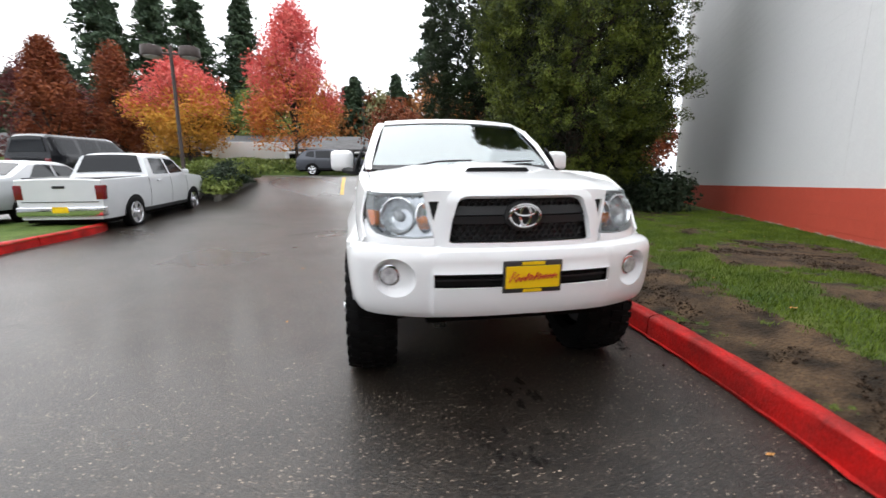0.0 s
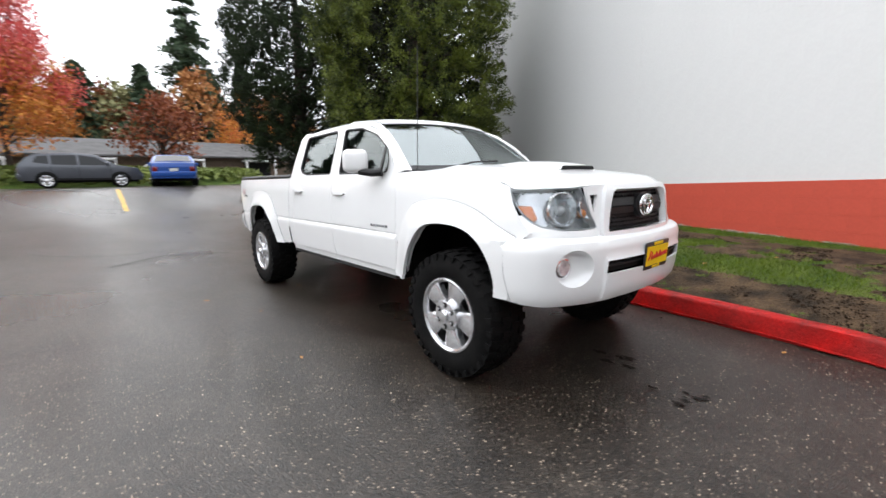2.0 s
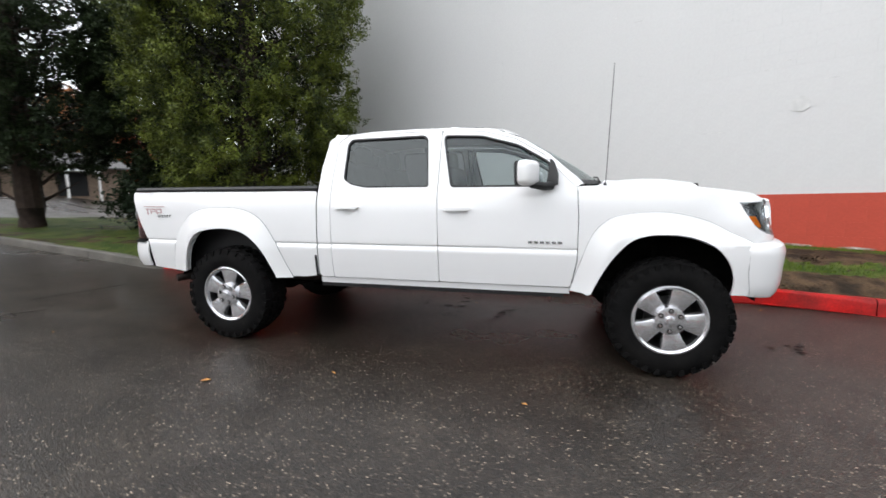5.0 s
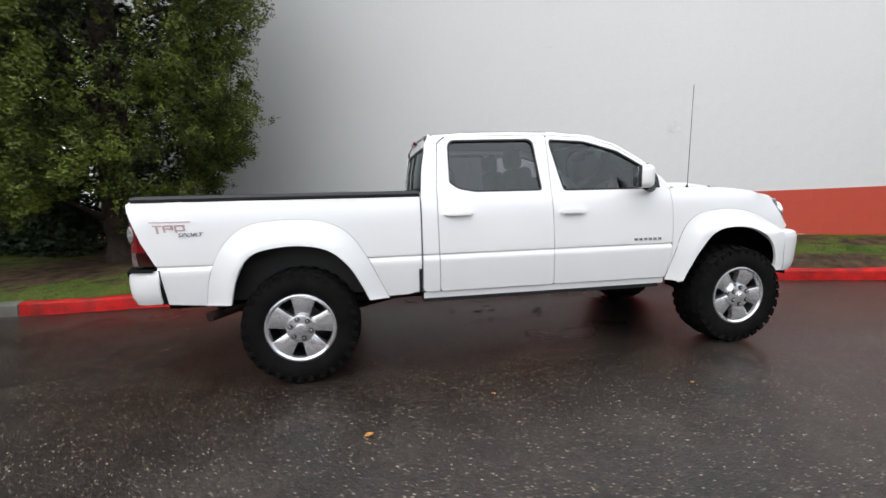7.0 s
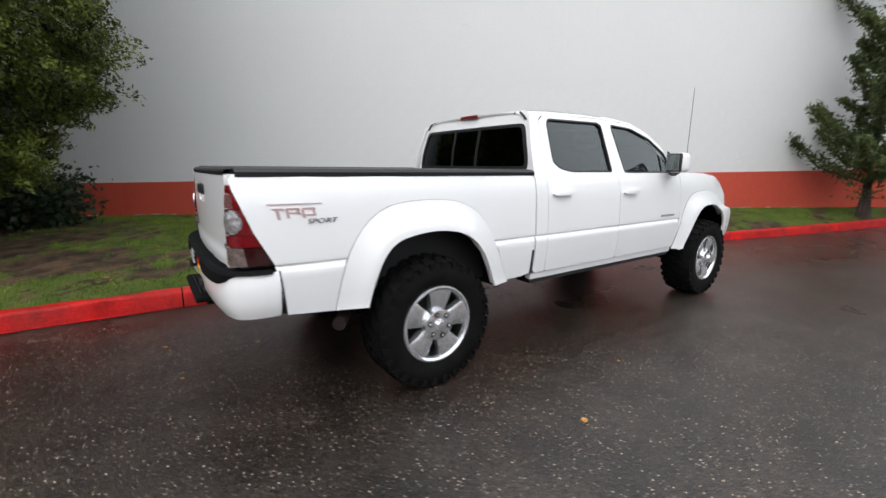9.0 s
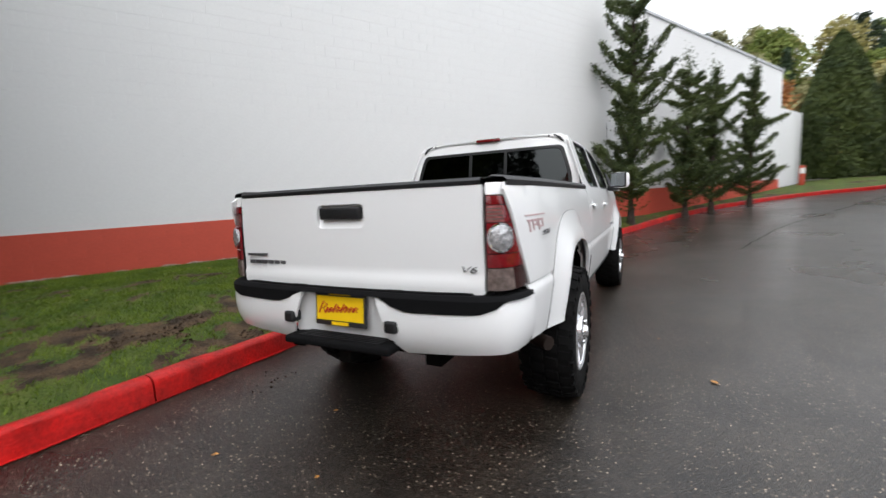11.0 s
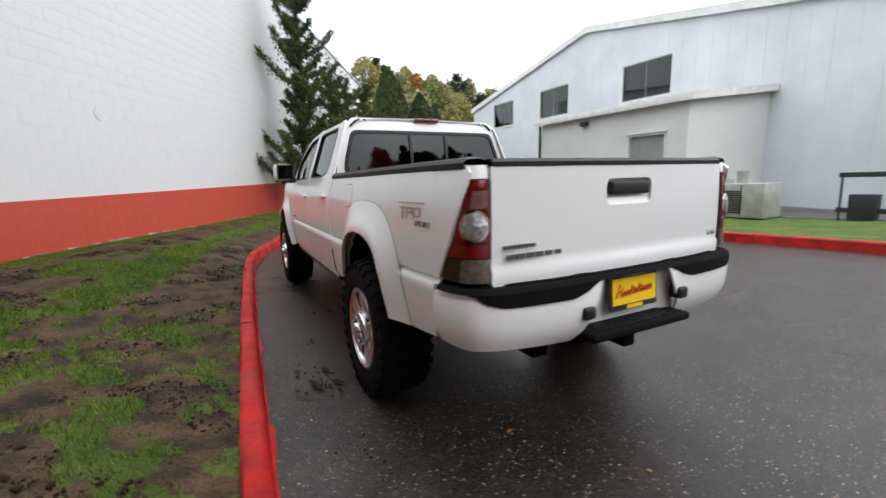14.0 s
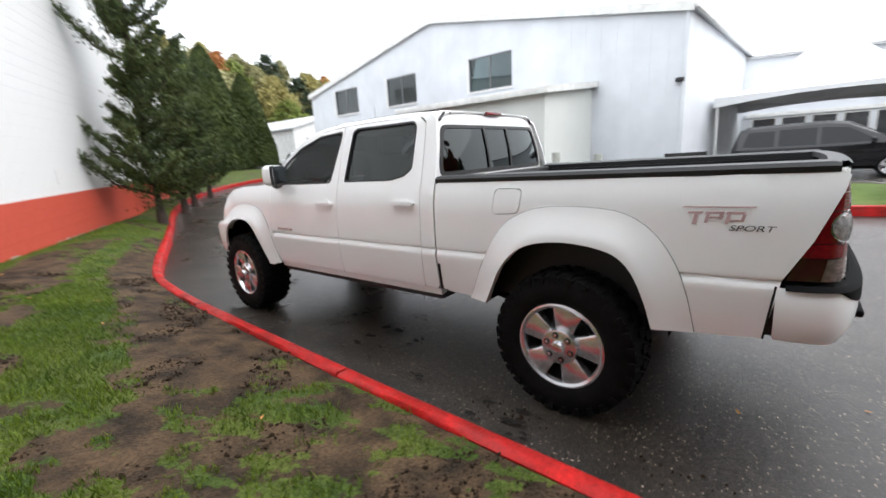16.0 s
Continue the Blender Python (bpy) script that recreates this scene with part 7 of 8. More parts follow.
# front skyline: wooded hill beyond the drive
hill_vs, hill_fs = sheet([-160 + 8 * i for i in range(34)], [-190 + 8 * j for j in range(16)], lambda x, y: max(-2, 2 + 23 * math.exp(-((y + 112) / 30) ** 2) * (0.75 + 0.25 * math.sin(x * 0.03 + 2)) - 0.02 * max(0, x + 30)))
hill = part("hillside", (hill_vs, hill_fs), lawn_material("rough_hill_grass", (0.1, 0.1, 0.03), (0.16, 0.13, 0.04), (0.1, 0.08, 0.03), (0.15, 0.11, 0.05)))
tagged(hill, "wooded autumn hillside beyond the drive", "hill", kind="structure")
for k in range(120):
    x, y = rs.uniform(-110, 0), rs.uniform(-116, -74)
    zz = max(-2, 2 + 23 * math.exp(-((y + 112) / 30) ** 2) * (0.75 + 0.25 * math.sin(x * 0.03 + 2)) - 0.02 * max(0, x + 30))
    if k % 15 == 0:
        fir(x, y, rs.uniform(10, 14), 2.6, 300 + k, 2600, leaf=0.3, z=zz - 0.4)
    else:
        broadleaf("autumn_tree", "autumn tree on the far hillside", x, y, rs.uniform(8, 12.5), rs.uniform(3.2, 4.6), (("leaf_olive",), ("leaf_yellow",), ("leaf_olive",), ("leaf_green",), ("leaf_olive",), ("leaf_bush",), ("leaf_wood",))[int(rs.integers(7))], 400 + k, 2100, bole=0.08, leaf=0.36, z=zz - 0.4, group="hillside wood")

# ---- the pale metal-clad building across the drive, in its own slightly turned frame ----
# local: +x out of its face, y along the face from its near corner, z up
HALL_M = Matrix.Translation((-14.3, 1.4, 0)) @ Matrix.Rotation(radians(-3.3 + 180), 4, "Z") @ Matrix.Rotation(radians(1.26), 4, "X")
# in that frame the face looks along -x


def hall():
    t = thing("metal_hall", "pale blue-grey gabled metal hall with three high windows", "building", HALL_M)
    ridge, eave, L, D = 8.08, 5.85, 23.6, 28.0
    wins = [(7.0, 9.45), (13.1, 15.5), (18.3, 20.7)]
    zb, zt = 4.36, 5.87
    # gable front with three openings
    gable = [(0, -0.6), (L, -0.6), (L, eave), (L / 2, ridge), (0, eave)]
    holes = [[(a, zb), (b, zb), (b, zt), (a, zt)] for a, b in wins]
    part("wall", panel_bm(gable, lambda y, z: (0, y, z), holes, step=1.2, thick=0.2, inward=(10, 11, 3)), M["siding"], t, smooth=False)
    for y0, y1 in ((0, 0.2), (L - 0.2, L)):
        part("wall", box_bm(0.204, D, y0, y1, -0.6, eave - 0.02), M["siding"], t, smooth=False)
    part("wall", box_bm(D, D + 0.2, 0, L, -0.6, eave - 0.02), M["siding"], t, smooth=False)
    for y0, z0, y1, z1 in ((-0.15, eave - 0.03, L / 2, ridge), (L / 2, ridge, L + 0.15, eave - 0.02)):
        part("roof", extrude_poly([(y0, z0 + 0.004), (y1, z1 + 0.004), (y1, z1 + 0.14), (y0, z0 + 0.14)], "x", -0.12, D + 0.2), M["coping"], t, smooth=False)
        part("verge_trim", extrude_poly([(y0, z0 - 0.12), (y1, z1 - 0.12), (y1, z1 + 0.17), (y0, z0 + 0.17)], "x", -0.16, -0.124), M["trim_white"], t, smooth=False)
    part("gutter", box_bm(-0.1, D, -0.27, -0.155, eave - 0.06, eave + 0.08, 0.02), M["trim_white"], t)
    for a, b in wins:
        w = part("window", box_bm(0.12, 0.13, a + 0.002, b - 0.002, zb + 0.002, zt - 0.002), M["blind"], t, "dim window with grey curtains", smooth=False)
        part("pane", box_bm(0.07, 0.076, a + 0.05, b - 0.05, zb + 0.05, zt - 0.05), M["glass_side"], w, smooth=False).visible_shadow = False
        for y0, y1, z0, z1 in ((a, a + 0.05, zb, zt), (b - 0.05, b, zb, zt), (a + 0.05, b - 0.05, zb, zb + 0.05), (a + 0.05, b - 0.05, zt - 0.05, zt), ((a + b) / 2 - 0.02, (a + b) / 2 + 0.02, zb + 0.05, zt - 0.05)):
            part("frame", box_bm(0.04, 0.09, y0 + 0.001, y1 - 0.001, z0 + 0.001, z1 - 0.001), M["lamp_dark"], w, smooth=False)
        part("jamb", box_bm(-0.03, -0.002, b - 0.02, b + 0.12, zb - 0.06, zt + 0.04), M["trim_white"], w, smooth=False)
        part("sill", box_bm(-0.06, -0.002, a - 0.05, b - 0.03, zb - 0.09, zb - 0.02), M["trim_white"], w, smooth=False)
    part("downpipe", tube([(-0.08, 0.06, eave - 0.1), (-0.08, 0.06, 0.1)], 0.045), M["siding"], t)
    for y, z in ((0.15, 3.6), (20.6, 3.64)):
        lamp = part("wall_lamp", box_bm(-0.2, -0.004, y - 0.13, y + 0.13, z - 0.07, z + 0.07, 0.02), M["dark_metal"], t, "small dark wall lamp")
    part("vent_louvre", box_bm(-0.03, -0.004, 17.7, 19.0, 0.25, 0.6, 0.01), M["dark_metal"], t)
    # vertical standing seams
    for k in range(1, 40):
        y = k * 0.6
        top = eave + (ridge - eave) * (1 - abs(y - L / 2) / (L / 2)) - 0.14
        lo = 3.6 if 3.2 < y < 10.4 else -0.4
        cuts = [(lo, top)]
        for a, b in wins:
            if a - 0.1 < y < b + 0.15:
                cuts = [(lo, zb - 0.1), (zt + 0.06, top)]
        for z0, z1 in cuts:
            if z1 - z0 > 0.15:
                part("seam", box_bm(-0.008, -0.001, y - 0.012, y + 0.012, z0, z1), M["siding"], t, smooth=False)
    return t


hall()


def annex():
    """Low stucco annex with a sloping roof edge and a grey steel door."""
    t = thing("annex", "low off-white stucco annex with a grey steel door", "building", HALL_M)
    F, u0, u1, top = -3.8, 3.28, 10.2, 3.4
    d0, d1, dz = 3.98, 5.46, 2.5
    part("wall", panel_bm([(u0, -0.6), (u1, -0.6), (u1, top), (u0, top)], lambda y, z: (F, y, z), [[(d0, 0.1), (d1, 0.1), (d1, dz), (d0, dz)]], step=1.0, thick=0.2, inward=(0, 6, 1)), M["annex"], t, smooth=False)
    part("wall", extrude_poly([(F + 0.204, -0.6), (-0.01, -0.6), (-0.01, top + 0.45), (F + 0.204, top)], "y", u0, u0 + 0.2), M["annex"], t, smooth=False)
    part("wall", extrude_poly([(F + 0.204, -0.6), (-0.01, -0.6), (-0.01, top + 0.45), (F + 0.204, top)], "y", u1 - 0.2, u1), M["annex"], t, smooth=False)
    part("roof", extrude_poly([(F - 0.22, top + 0.004), (-0.015, top + 0.47), (-0.015, top + 0.56), (F - 0.22, top + 0.1)], "y", u0 - 0.2, u1 + 0.2), M["coping"], t, smooth=False)
    part("fascia", box_bm(F - 0.26, F - 0.224, u0 - 0.22, u1 + 0.22, top - 0.1, top + 0.12, 0.01), M["trim_white"], t)
    part("fascia", extrude_poly([(F - 0.22, top - 0.1), (-0.02, top + 0.36), (-0.02, top + 0.58), (F - 0.22, top + 0.12)], "y", u0 - 0.24, u0 - 0.204), M["trim_white"], t, smooth=False)
    door = part("steel_door", box_bm(F + 0.1, F + 0.14, d0 + 0.06, d1 - 0.06, 0.1, dz - 0.06), M["door_grey"], t, "grey steel door", smooth=False)
    for y0, y1, z0, z1 in ((d0 + 0.002, d0 + 0.06, 0.1, dz - 0.002), (d1 - 0.06, d1 - 0.002, 0.1, dz - 0.002), (d0 + 0.06, d1 - 0.06, dz - 0.06, dz - 0.002)):
        part("door_frame", box_bm(F - 0.02, F + 0.14, y0, y1, z0, z1), M["annex"], door, smooth=False)
    part("door_hood", box_bm(F - 0.08, F - 0.004, d0 - 0.05, d1 + 0.05, dz + 0.01, dz + 0.05), M["trim_white"], door, smooth=False)
    part("wall_lamp", box_bm(F - 0.2, F - 0.004, 7.35, 7.65, 3.02, 3.18, 0.02), M["dark_metal"], t, "small dark wall lamp")
    part("sign_plate", box_bm(F - 0.02, F - 0.004, 9.2, 9.45, 2.45, 2.53), M["trim_white"], t, smooth=False)
    part("downpipe", tube([(F - 0.06, u1 + 0.06, top - 0.1), (F - 0.06, u1 + 0.06, 0.3)], 0.06), M["dark_metal"], t)
    return t


annex()


def ac_unit(x, y, rz, w, h, label):
    z = height(x, y) + 0.1
    t = thing("air_conditioner", label, "air conditioner", pose(x, y, z, 0, 0, rz), group="air conditioners beside the hall")
    part("case", box_bm(-0.45, 0.45, -w / 2, w / 2, 0.05, h, 0.02), M["ac_metal"], t)
    for k in range(12):
        part("louvre", box_bm(0.452, 0.462, -w / 2 + 0.08, -w / 2 + 0.5, 0.15 + k * (h - 0.3) / 12, 0.15 + k * (h - 0.3) / 12 + 0.03), M["dark_metal"], t, smooth=False)
    part("panel_seam", box_bm(0.451, 0.456, -0.01, 0.01, 0.08, h - 0.03), M["dark_metal"], t, smooth=False)
    part("pipe_stub", cyl_bm(0.12, 0.3, pose(0, -w * 0.2, h + 0.15), 16), M["ac_metal"], t)
    part("foot_rail", box_bm(-0.4, 0.4, -w / 2, w / 2, -0.1, 0.048), M["dark_metal"], t, smooth=False)


ac_unit(-9.7, -0.95, 3.3, 1.25, 0.95, "weathered grey air-conditioning unit on a slab")
ac_unit(-9.65, 0.3, 3.3, 0.95, 0.85, "weathered grey air-conditioning unit on a slab")
pad = part("slab", box_bm(-10.4, -8.9, -2.0, 3.2, 0.0, 0.13, 0.01), M["concrete"])
tagged(pad, "concrete slab under the air conditioners", "slab", kind="structure")
rack = thing("pipe_rack", "black steel trailer frame beside the units", "rack", pose(-10.0, 2.3, 0.12) @ Matrix.Diagonal((0.55, 0.55, 0.85, 1)))
for y0 in (-0.8, 0.8):
    part("post", box_bm(-0.03, 0.03, y0 - 0.03, y0 + 0.03, 0, 1.25), M["dark_metal"], rack, smooth=False)
part("top_rail", box_bm(-0.05, 0.05, -0.9, 0.9, 1.16, 1.28, 0.01), M["dark_metal"], rack)
part("low_rail", box_bm(-0.05, 0.05, -0.9, 0.9, 0.3, 0.42, 0.01), M["dark_metal"], rack)
part("bin", box_bm(-0.25, 0.2, -0.5, 0.3, 0.0, 0.75, 0.03), M["dark_metal"], rack)


def filled(name, outline, lift, mat, label, category="ground cover", grid=0.5, wob=0.0):
    """A patch of ground cover inside an outline, following the lot."""
    def f(x, y):
        return (x, y, height(x, y) + lift + wob * noise.noise(Vector((x * 2, y * 2, 0))))
    ob = part(name, panel_bm(outline, f, step=grid, thick=0), mat)
    return tagged(ob, label, category, kind="structure")


def closed_spline(pts, step=0.1):
    ps = spline(pts + [pts[0]], step)[:-1]
    return ps


lawn_green = lawn_material("bright_lawn", (0.055, 0.095, 0.014), (0.1, 0.145, 0.028), (0.08, 0.12, 0.03), (0.1, 0.12, 0.04))
# grass island across the drive
isl = [(-7.3, -3.7), (-7.15, -1.8), (-6.62, 0.4), (-6.4, 2.8), (-6.05, 4.6), (-5.75, 5.9), (-6.0, 6.7), (-6.8, 7.2), (-8.4, 6.9), (-9.6, 5.9), (-10.0, 4.0), (-10.2, 2.0), (-10.3, -0.8), (-9.6, -3.0), (-8.3, -4.0)]
isl_pts = closed_spline([Vector(p) for p in isl], 0.12)
kerb_run("kerb", isl_pts + [isl_pts[0]], "red painted kerb round the grass island", lambda p: p.y < 6.1 and p.x > -8.4, side=1)
filled("lawn", [(p.x, p.y) for p in isl_pts], 0.13, lawn_green, "bright mown grass island across the drive", "lawn", 0.4, 0.02)
mul = [(-7.6, -3.2), (-7.35, -2.2), (-8.2, -1.6), (-9.6, -2.0), (-9.6, -2.9), (-8.4, -3.75)]
filled("mulch_bed", mul, 0.15, M["mulch"], "red-brown bark mulch beside the path", "mulch", 0.3, 0.03)
isl2 = [(-8.35, -5.9), (-8.15, -6.6), (-8.6, -8.0), (-9.6, -9.7), (-11.0, -10.4), (-12.4, -10.0), (-11.9, -7.0), (-11.2, -5.4), (-9.2, -5.5)]
isl2_pts = closed_spline([Vector(p) for p in isl2], 0.12)
kerb_run("kerb", isl2_pts + [isl2_pts[0]], "concrete kerb with a red end round the mulch bed", lambda p: p.x > -8.75 and p.y > -7.2, side=-1)
filled("mulch_bed", [(p.x, p.y) for p in isl2_pts], 0.12, M["mulch"], "red-brown bark mulch bed beside the annex", "mulch", 0.3, 0.04)
filled("path", [(-7.6, -4.2), (-8.4, -5.5), (-11.3, -5.3), (-11.0, -3.6), (-9.0, -4.2)], 0.02, M["concrete"], "wet concrete path to the annex door", "path", 0.6)


def tent():
    t = thing("canopy_tent", "white peaked vinyl canopy tent", "tent", pose(-21.8, 5.5, 0.1))
    rows = []
    for f in (0, 0.15, 0.3, 0.45, 0.6, 0.75, 0.88, 1.0):
        w = 3.6 * (1 - f) ** 1.0 + 0.02
        z = 3.05 + 2.6 * f ** 1.9 + (0.12 * f)
        row = []
        for a, b in ((-1, -1), (0, -1), (1, -1), (1, 0), (1, 1), (0, 1), (-1, 1), (-1, 0)):
            row.append((a * w, b * w, z))
        rows.append(row)
    part("canopy", loft_bm(rows, closed=True), M["tent"], t, angle=60)
    # valance, deep at the corners and arched between them
    ring = [(-1 + k / 4, -1) for k in range(8)] + [(1, -1 + k / 4) for k in range(8)] + [(1 - k / 4, 1) for k in range(8)] + [(-1, 1 - k / 4) for k in range(8)]
    arch = lambda a, b: 0.24 * (1 - min(abs(a), abs(b)) ** 2)
    v = [[(a * r, b * r, z + arch(a, b) * g) for a, b in ring] for r, z, g in ((3.60, 2.66, 1), (3.63, 2.66, 1), (3.63, 3.06, 0), (3.60, 3.06, 0))]
    part("valance", loft_bm(v, closed=True), M["tent"], t, smooth=False)
    for a in (-1, 1):
        for b in (-1, 1):
            part("leg", tube([(a * 3.5, b * 3.5, -0.3), (a * 3.5, b * 3.5, 3.0)], 0.05), M["trim_white"], t)


tent()


def office():
    t = thing("office_wing", "grey office wing with a row of white-trimmed windows", "building", pose(-26.5, 1.9, 0, 0, 0, 20))
    part("wall", box_bm(-8, 0, 0, 24, -0.6, 5.6), M["siding"], t, smooth=False)
    part("roof", box_bm(-8.1, 0.15, -0.1, 24.1, 5.6, 5.75), M["coping"], t, smooth=False)
    part("lintel", box_bm(0.004, 0.1, 0.5, 23, 2.55, 2.75), M["trim_white"], t, smooth=False)
    for k in range(9):
        y = 0.8 + k * 1.35
        w = part("window", box_bm(0.004, 0.03, y, y + 1.15, 1.0, 2.5), M["trim_white"], t, smooth=False)
        part("pane", box_bm(0.031, 0.036, y + 0.07, y + 1.08, 1.07, 2.43), M["window_dark"], w, smooth=False)


office()
shed = thing("white_shed", "low white gabled shed at the end of the drive", "shed", pose(-24, -44, 2.2, 0, 0, 8))
part("wall", extrude_poly([(-6, -1), (6, -1), (6, 3.0), (0, 4.6), (-6, 3.0)], "y", 0, 12), M["trim_white"], shed, smooth=False)
part("roof", extrude_poly([(-6.3, 2.95), (0, 4.65), (6.3, 2.95), (6.3, 3.1), (0, 4.82), (-6.3, 3.1)], "y", -0.2, 12.3), M["coping"], shed, smooth=False)
# dark panel on the solid end wall stands for an unlit doorway
part("opening", box_bm(1.0, 4.5, 12.004, 12.05, -0.8, 2.2), M["dark_metal"], shed, smooth=False)
bol = thing("sign_post", "short red post with a small white plate", "sign", pose(-8.7, -23.6, height(-8.7, -23.6)))
part("post", box_bm(-0.13, 0.13, -0.06, 0.06, -0.1, 1.25, 0.015), M["sign_red"], bol)
part("plate", box_bm(-0.12, 0.12, 0.062, 0.07, 0.8, 1.1), M["trim_white"], bol, smooth=False)


def long_building():
    t = thing("long_garage", "long low brown garage row with a dark shingle roof", "building", pose(0, 45, 1.6))
    part("wall", box_bm(-52, 30, 0.3, 8, -1, 2.2), M["brown_wall"], t, smooth=False)
    part("roof", extrude_poly([(-0.7, 2.1), (4.2, 3.75), (8.9, 2.1), (8.9, 2.25), (4.2, 3.93), (-0.7, 2.25)], "x", -53, 31), M["roof_dark"], t, smooth=False)
    for k in range(12):
        x = -50 + k * 6.7
        part("porch_roof", box_bm(x, x + 3.0, -1.2, 0.28, 1.75, 1.95, 0.02), M["trim_white"], t)
        # near-black panel on the unbroken wall stands for shade under the porch
        part("porch_opening", box_bm(x + 0.2, x + 2.8, 0.24, 0.296, -0.5, 1.7), M["shut"], t, smooth=False)
        for dx in (0.1, 2.9):
            part("porch_post", box_bm(x + dx - 0.08, x + dx + 0.08, -1.15, -1.0, -1, 1.748), M["trim_white"], t, smooth=False)
    return t


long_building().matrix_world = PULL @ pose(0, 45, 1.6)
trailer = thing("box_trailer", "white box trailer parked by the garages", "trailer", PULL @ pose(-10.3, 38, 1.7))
part("box", box_bm(-3, 3, -1.1, 1.1, 0.4, 2.3, 0.06), M["paint"], trailer)
for dx in (-1.6, -0.7):
    part("wheel", cyl_bm(0.33, 0.2, Matrix.Translation((dx, -1.0, 0.33)) @ Matrix.Rotation(radians(90), 4, "X"), 20), M["rubber"], trailer)


def street_lamp():
    z = height(-6.1, 11.0)
    t = thing("street_lamp", "brown two-headed parking lot lamp on a pole", "street lamp", pose(-6.1, 11.0, z) @ Matrix.Scale(0.66, 4))
    part("pole", tube([(0, 0, -0.3), (0.0, 0, 6.4)], [0.09, 0.07], 12), M["lamp_brown"], t)
    part("cross_arm", tube([(-0.75, 0, 6.05), (0.75, 0, 6.05)], 0.045, 8), M["lamp_brown"], t)
    for s in (-1, 1):
        h = part("lamp_head", cyl_bm(0.42, 0.42, pose(s * 0.75, 0, 6.12), 28, r2=0.40, bevel=0.05), M["lamp_brown"], t, "round brown lamp head")
        part("lens", cyl_bm(0.34, 0.02, pose(s * 0.75, 0, 5.9), 28), M["clear_lens"], h)
    part("base", cyl_bm(0.25, 0.8, pose(0, 0, 0.2), 20, bevel=0.02), M["kerb_grey"], t)


street_lamp()

# planting bed at the back
bed = [(-5.0, 10.2), (-4.75, 10.9), (-4.6, 11.4), (-4.45, 12.0), (-4.6, 12.7), (-5.3, 13.0), (-7.0, 12.7), (-8.4, 11.9), (-7.0, 11.2), (-5.6, 10.9)]
bed_pts = closed_spline([Vector(p) for p in bed], 0.15)
kerb_run("kerb", bed_pts + [bed_pts[0]], "wet grey concrete kerb round the planting bed", lambda p: False, side=1)
filled("planting_bed", [(p.x, p.y) for p in bed_pts], 0.12, M["soil"], "dark soil planting bed with shrubs", "planting bed", 0.5, 0.03)
rb = random.Random(3)
for k in range(30):
    y = (10.6 + k * 0.14 if k < 15 else 11.5 + (k - 15) * 0.075) + rb.uniform(-0.08, 0.08)
    x = -5.1 + 0.16 * (y - 10.5) - (0.05 if k < 15 else 1.1) + rb.uniform(-0.15, 0.2)
    m = rb.choice(("leaf_green", "leaf_green", "leaf_green", "leaf_bush"))
    lab = {"leaf_green": "light green shrub in the planting bed", "leaf_bush": "dark green shrub in the planting bed", "leaf_yellow": "yellowing shrub in the planting bed"}[m]
    bush("shrub", lab, x, y, height(x, y) + 0.1, rb.uniform(0.3, 0.5), rb.uniform(0.35, 0.62), M[m], 500 + k, 1400, 0.05)
# hedge mound beyond the far edge of the lot
mound_vs, mound_fs = sheet([-44 + 1.5 * i for i in range(36)], [21 + 0.4 * j for j in range(14)], lambda x, y: height(x, 21) + 0.02 + 0.55 * math.sin(min(1, (y - 21) / 3.0) * math.pi / 2) + 0.12 * noise.noise(Vector((x * 0.5, y * 0.5, 0))) - 0.9 * (1 if x > 5.5 else 0))
tagged(part("verge", (mound_vs, mound_fs), lawn_green), "green planted verge beyond the lot", "verge", kind="structure")
rng = np.random.default_rng(77)
p = np.stack([rng.uniform(-32, 5.0, 26000), 21.2 + rng.uniform(0, 1, 26000) ** 0.8 * 4.0, np.zeros(26000)], 1)
p[:, 2] = [height(a, 21) + 0.05 + 0.6 * math.sin(min(1, (b - 21) / 3.0) * math.pi / 2) + 0.32 * max(0, noise.noise(Vector((a * 0.6, b * 0.6, 2)))) + 0.25 * c for a, b, c in zip(p[:, 0], p[:, 1], rng.uniform(0, 1, 26000))]
hedge = leaf_cloud("ground_cover", p, rng.uniform(0.6, 1.3, 26000) * 0.13, M["leaf_green"], None, rng)
tagged(hedge, "low green ground cover on the far verge", "ground cover", kind="stuff")

# road marks
for y0, y1, x0 in ((12.6, 15.0, -1.72),):
    ob = part("road_line", sheet([x0, x0 + 0.12], [y0 + (y1 - y0) * k / 6 for k in range(7)], lambda x, y: height(x, y) + 0.006), M["yellow_line"], smooth=False)
    tagged(ob, "worn yellow painted road line", "road marking", kind="structure")
ob = part("road_line", sheet([-3.7 + 0.2 * k for k in range(8)], [14.55, 14.67], lambda x, y: height(x, y) + 0.006), M["trim_white"], smooth=False)
tagged(ob, "worn white painted stop line", "road marking", kind="structure")


def crack(pts, w, seed, label="dark sealed crack in the asphalt"):
    ps = spline([Vector(q) for q in pts], 0.08)
    vs, fs = [], []
    for i, q in enumerate(ps):
        d = (ps[min(i + 1, len(ps) - 1)] - ps[max(i - 1, 0)]).normalized()
        nn = Vector((-d.y, d.x))
        ww = w * (0.6 + 0.8 * abs(noise.noise(Vector((i * 0.3, seed, 0)))))
        j = noise.noise(Vector((i * 0.22, seed, 4))) * 0.05
        for sgn in (-1, 1):
            c = q + nn * (j + sgn * ww)
            vs.append((c.x, c.y, height(q.x, q.y) + 0.009))
    for i in range(len(ps) - 1):
        fs.append((2 * i, 2 * i + 1, 2 * i + 3, 2 * i + 2))
    o = part("road_crack", (vs, fs), M["sealer"], smooth=False)
    tagged(o, label, "crack", kind="structure")


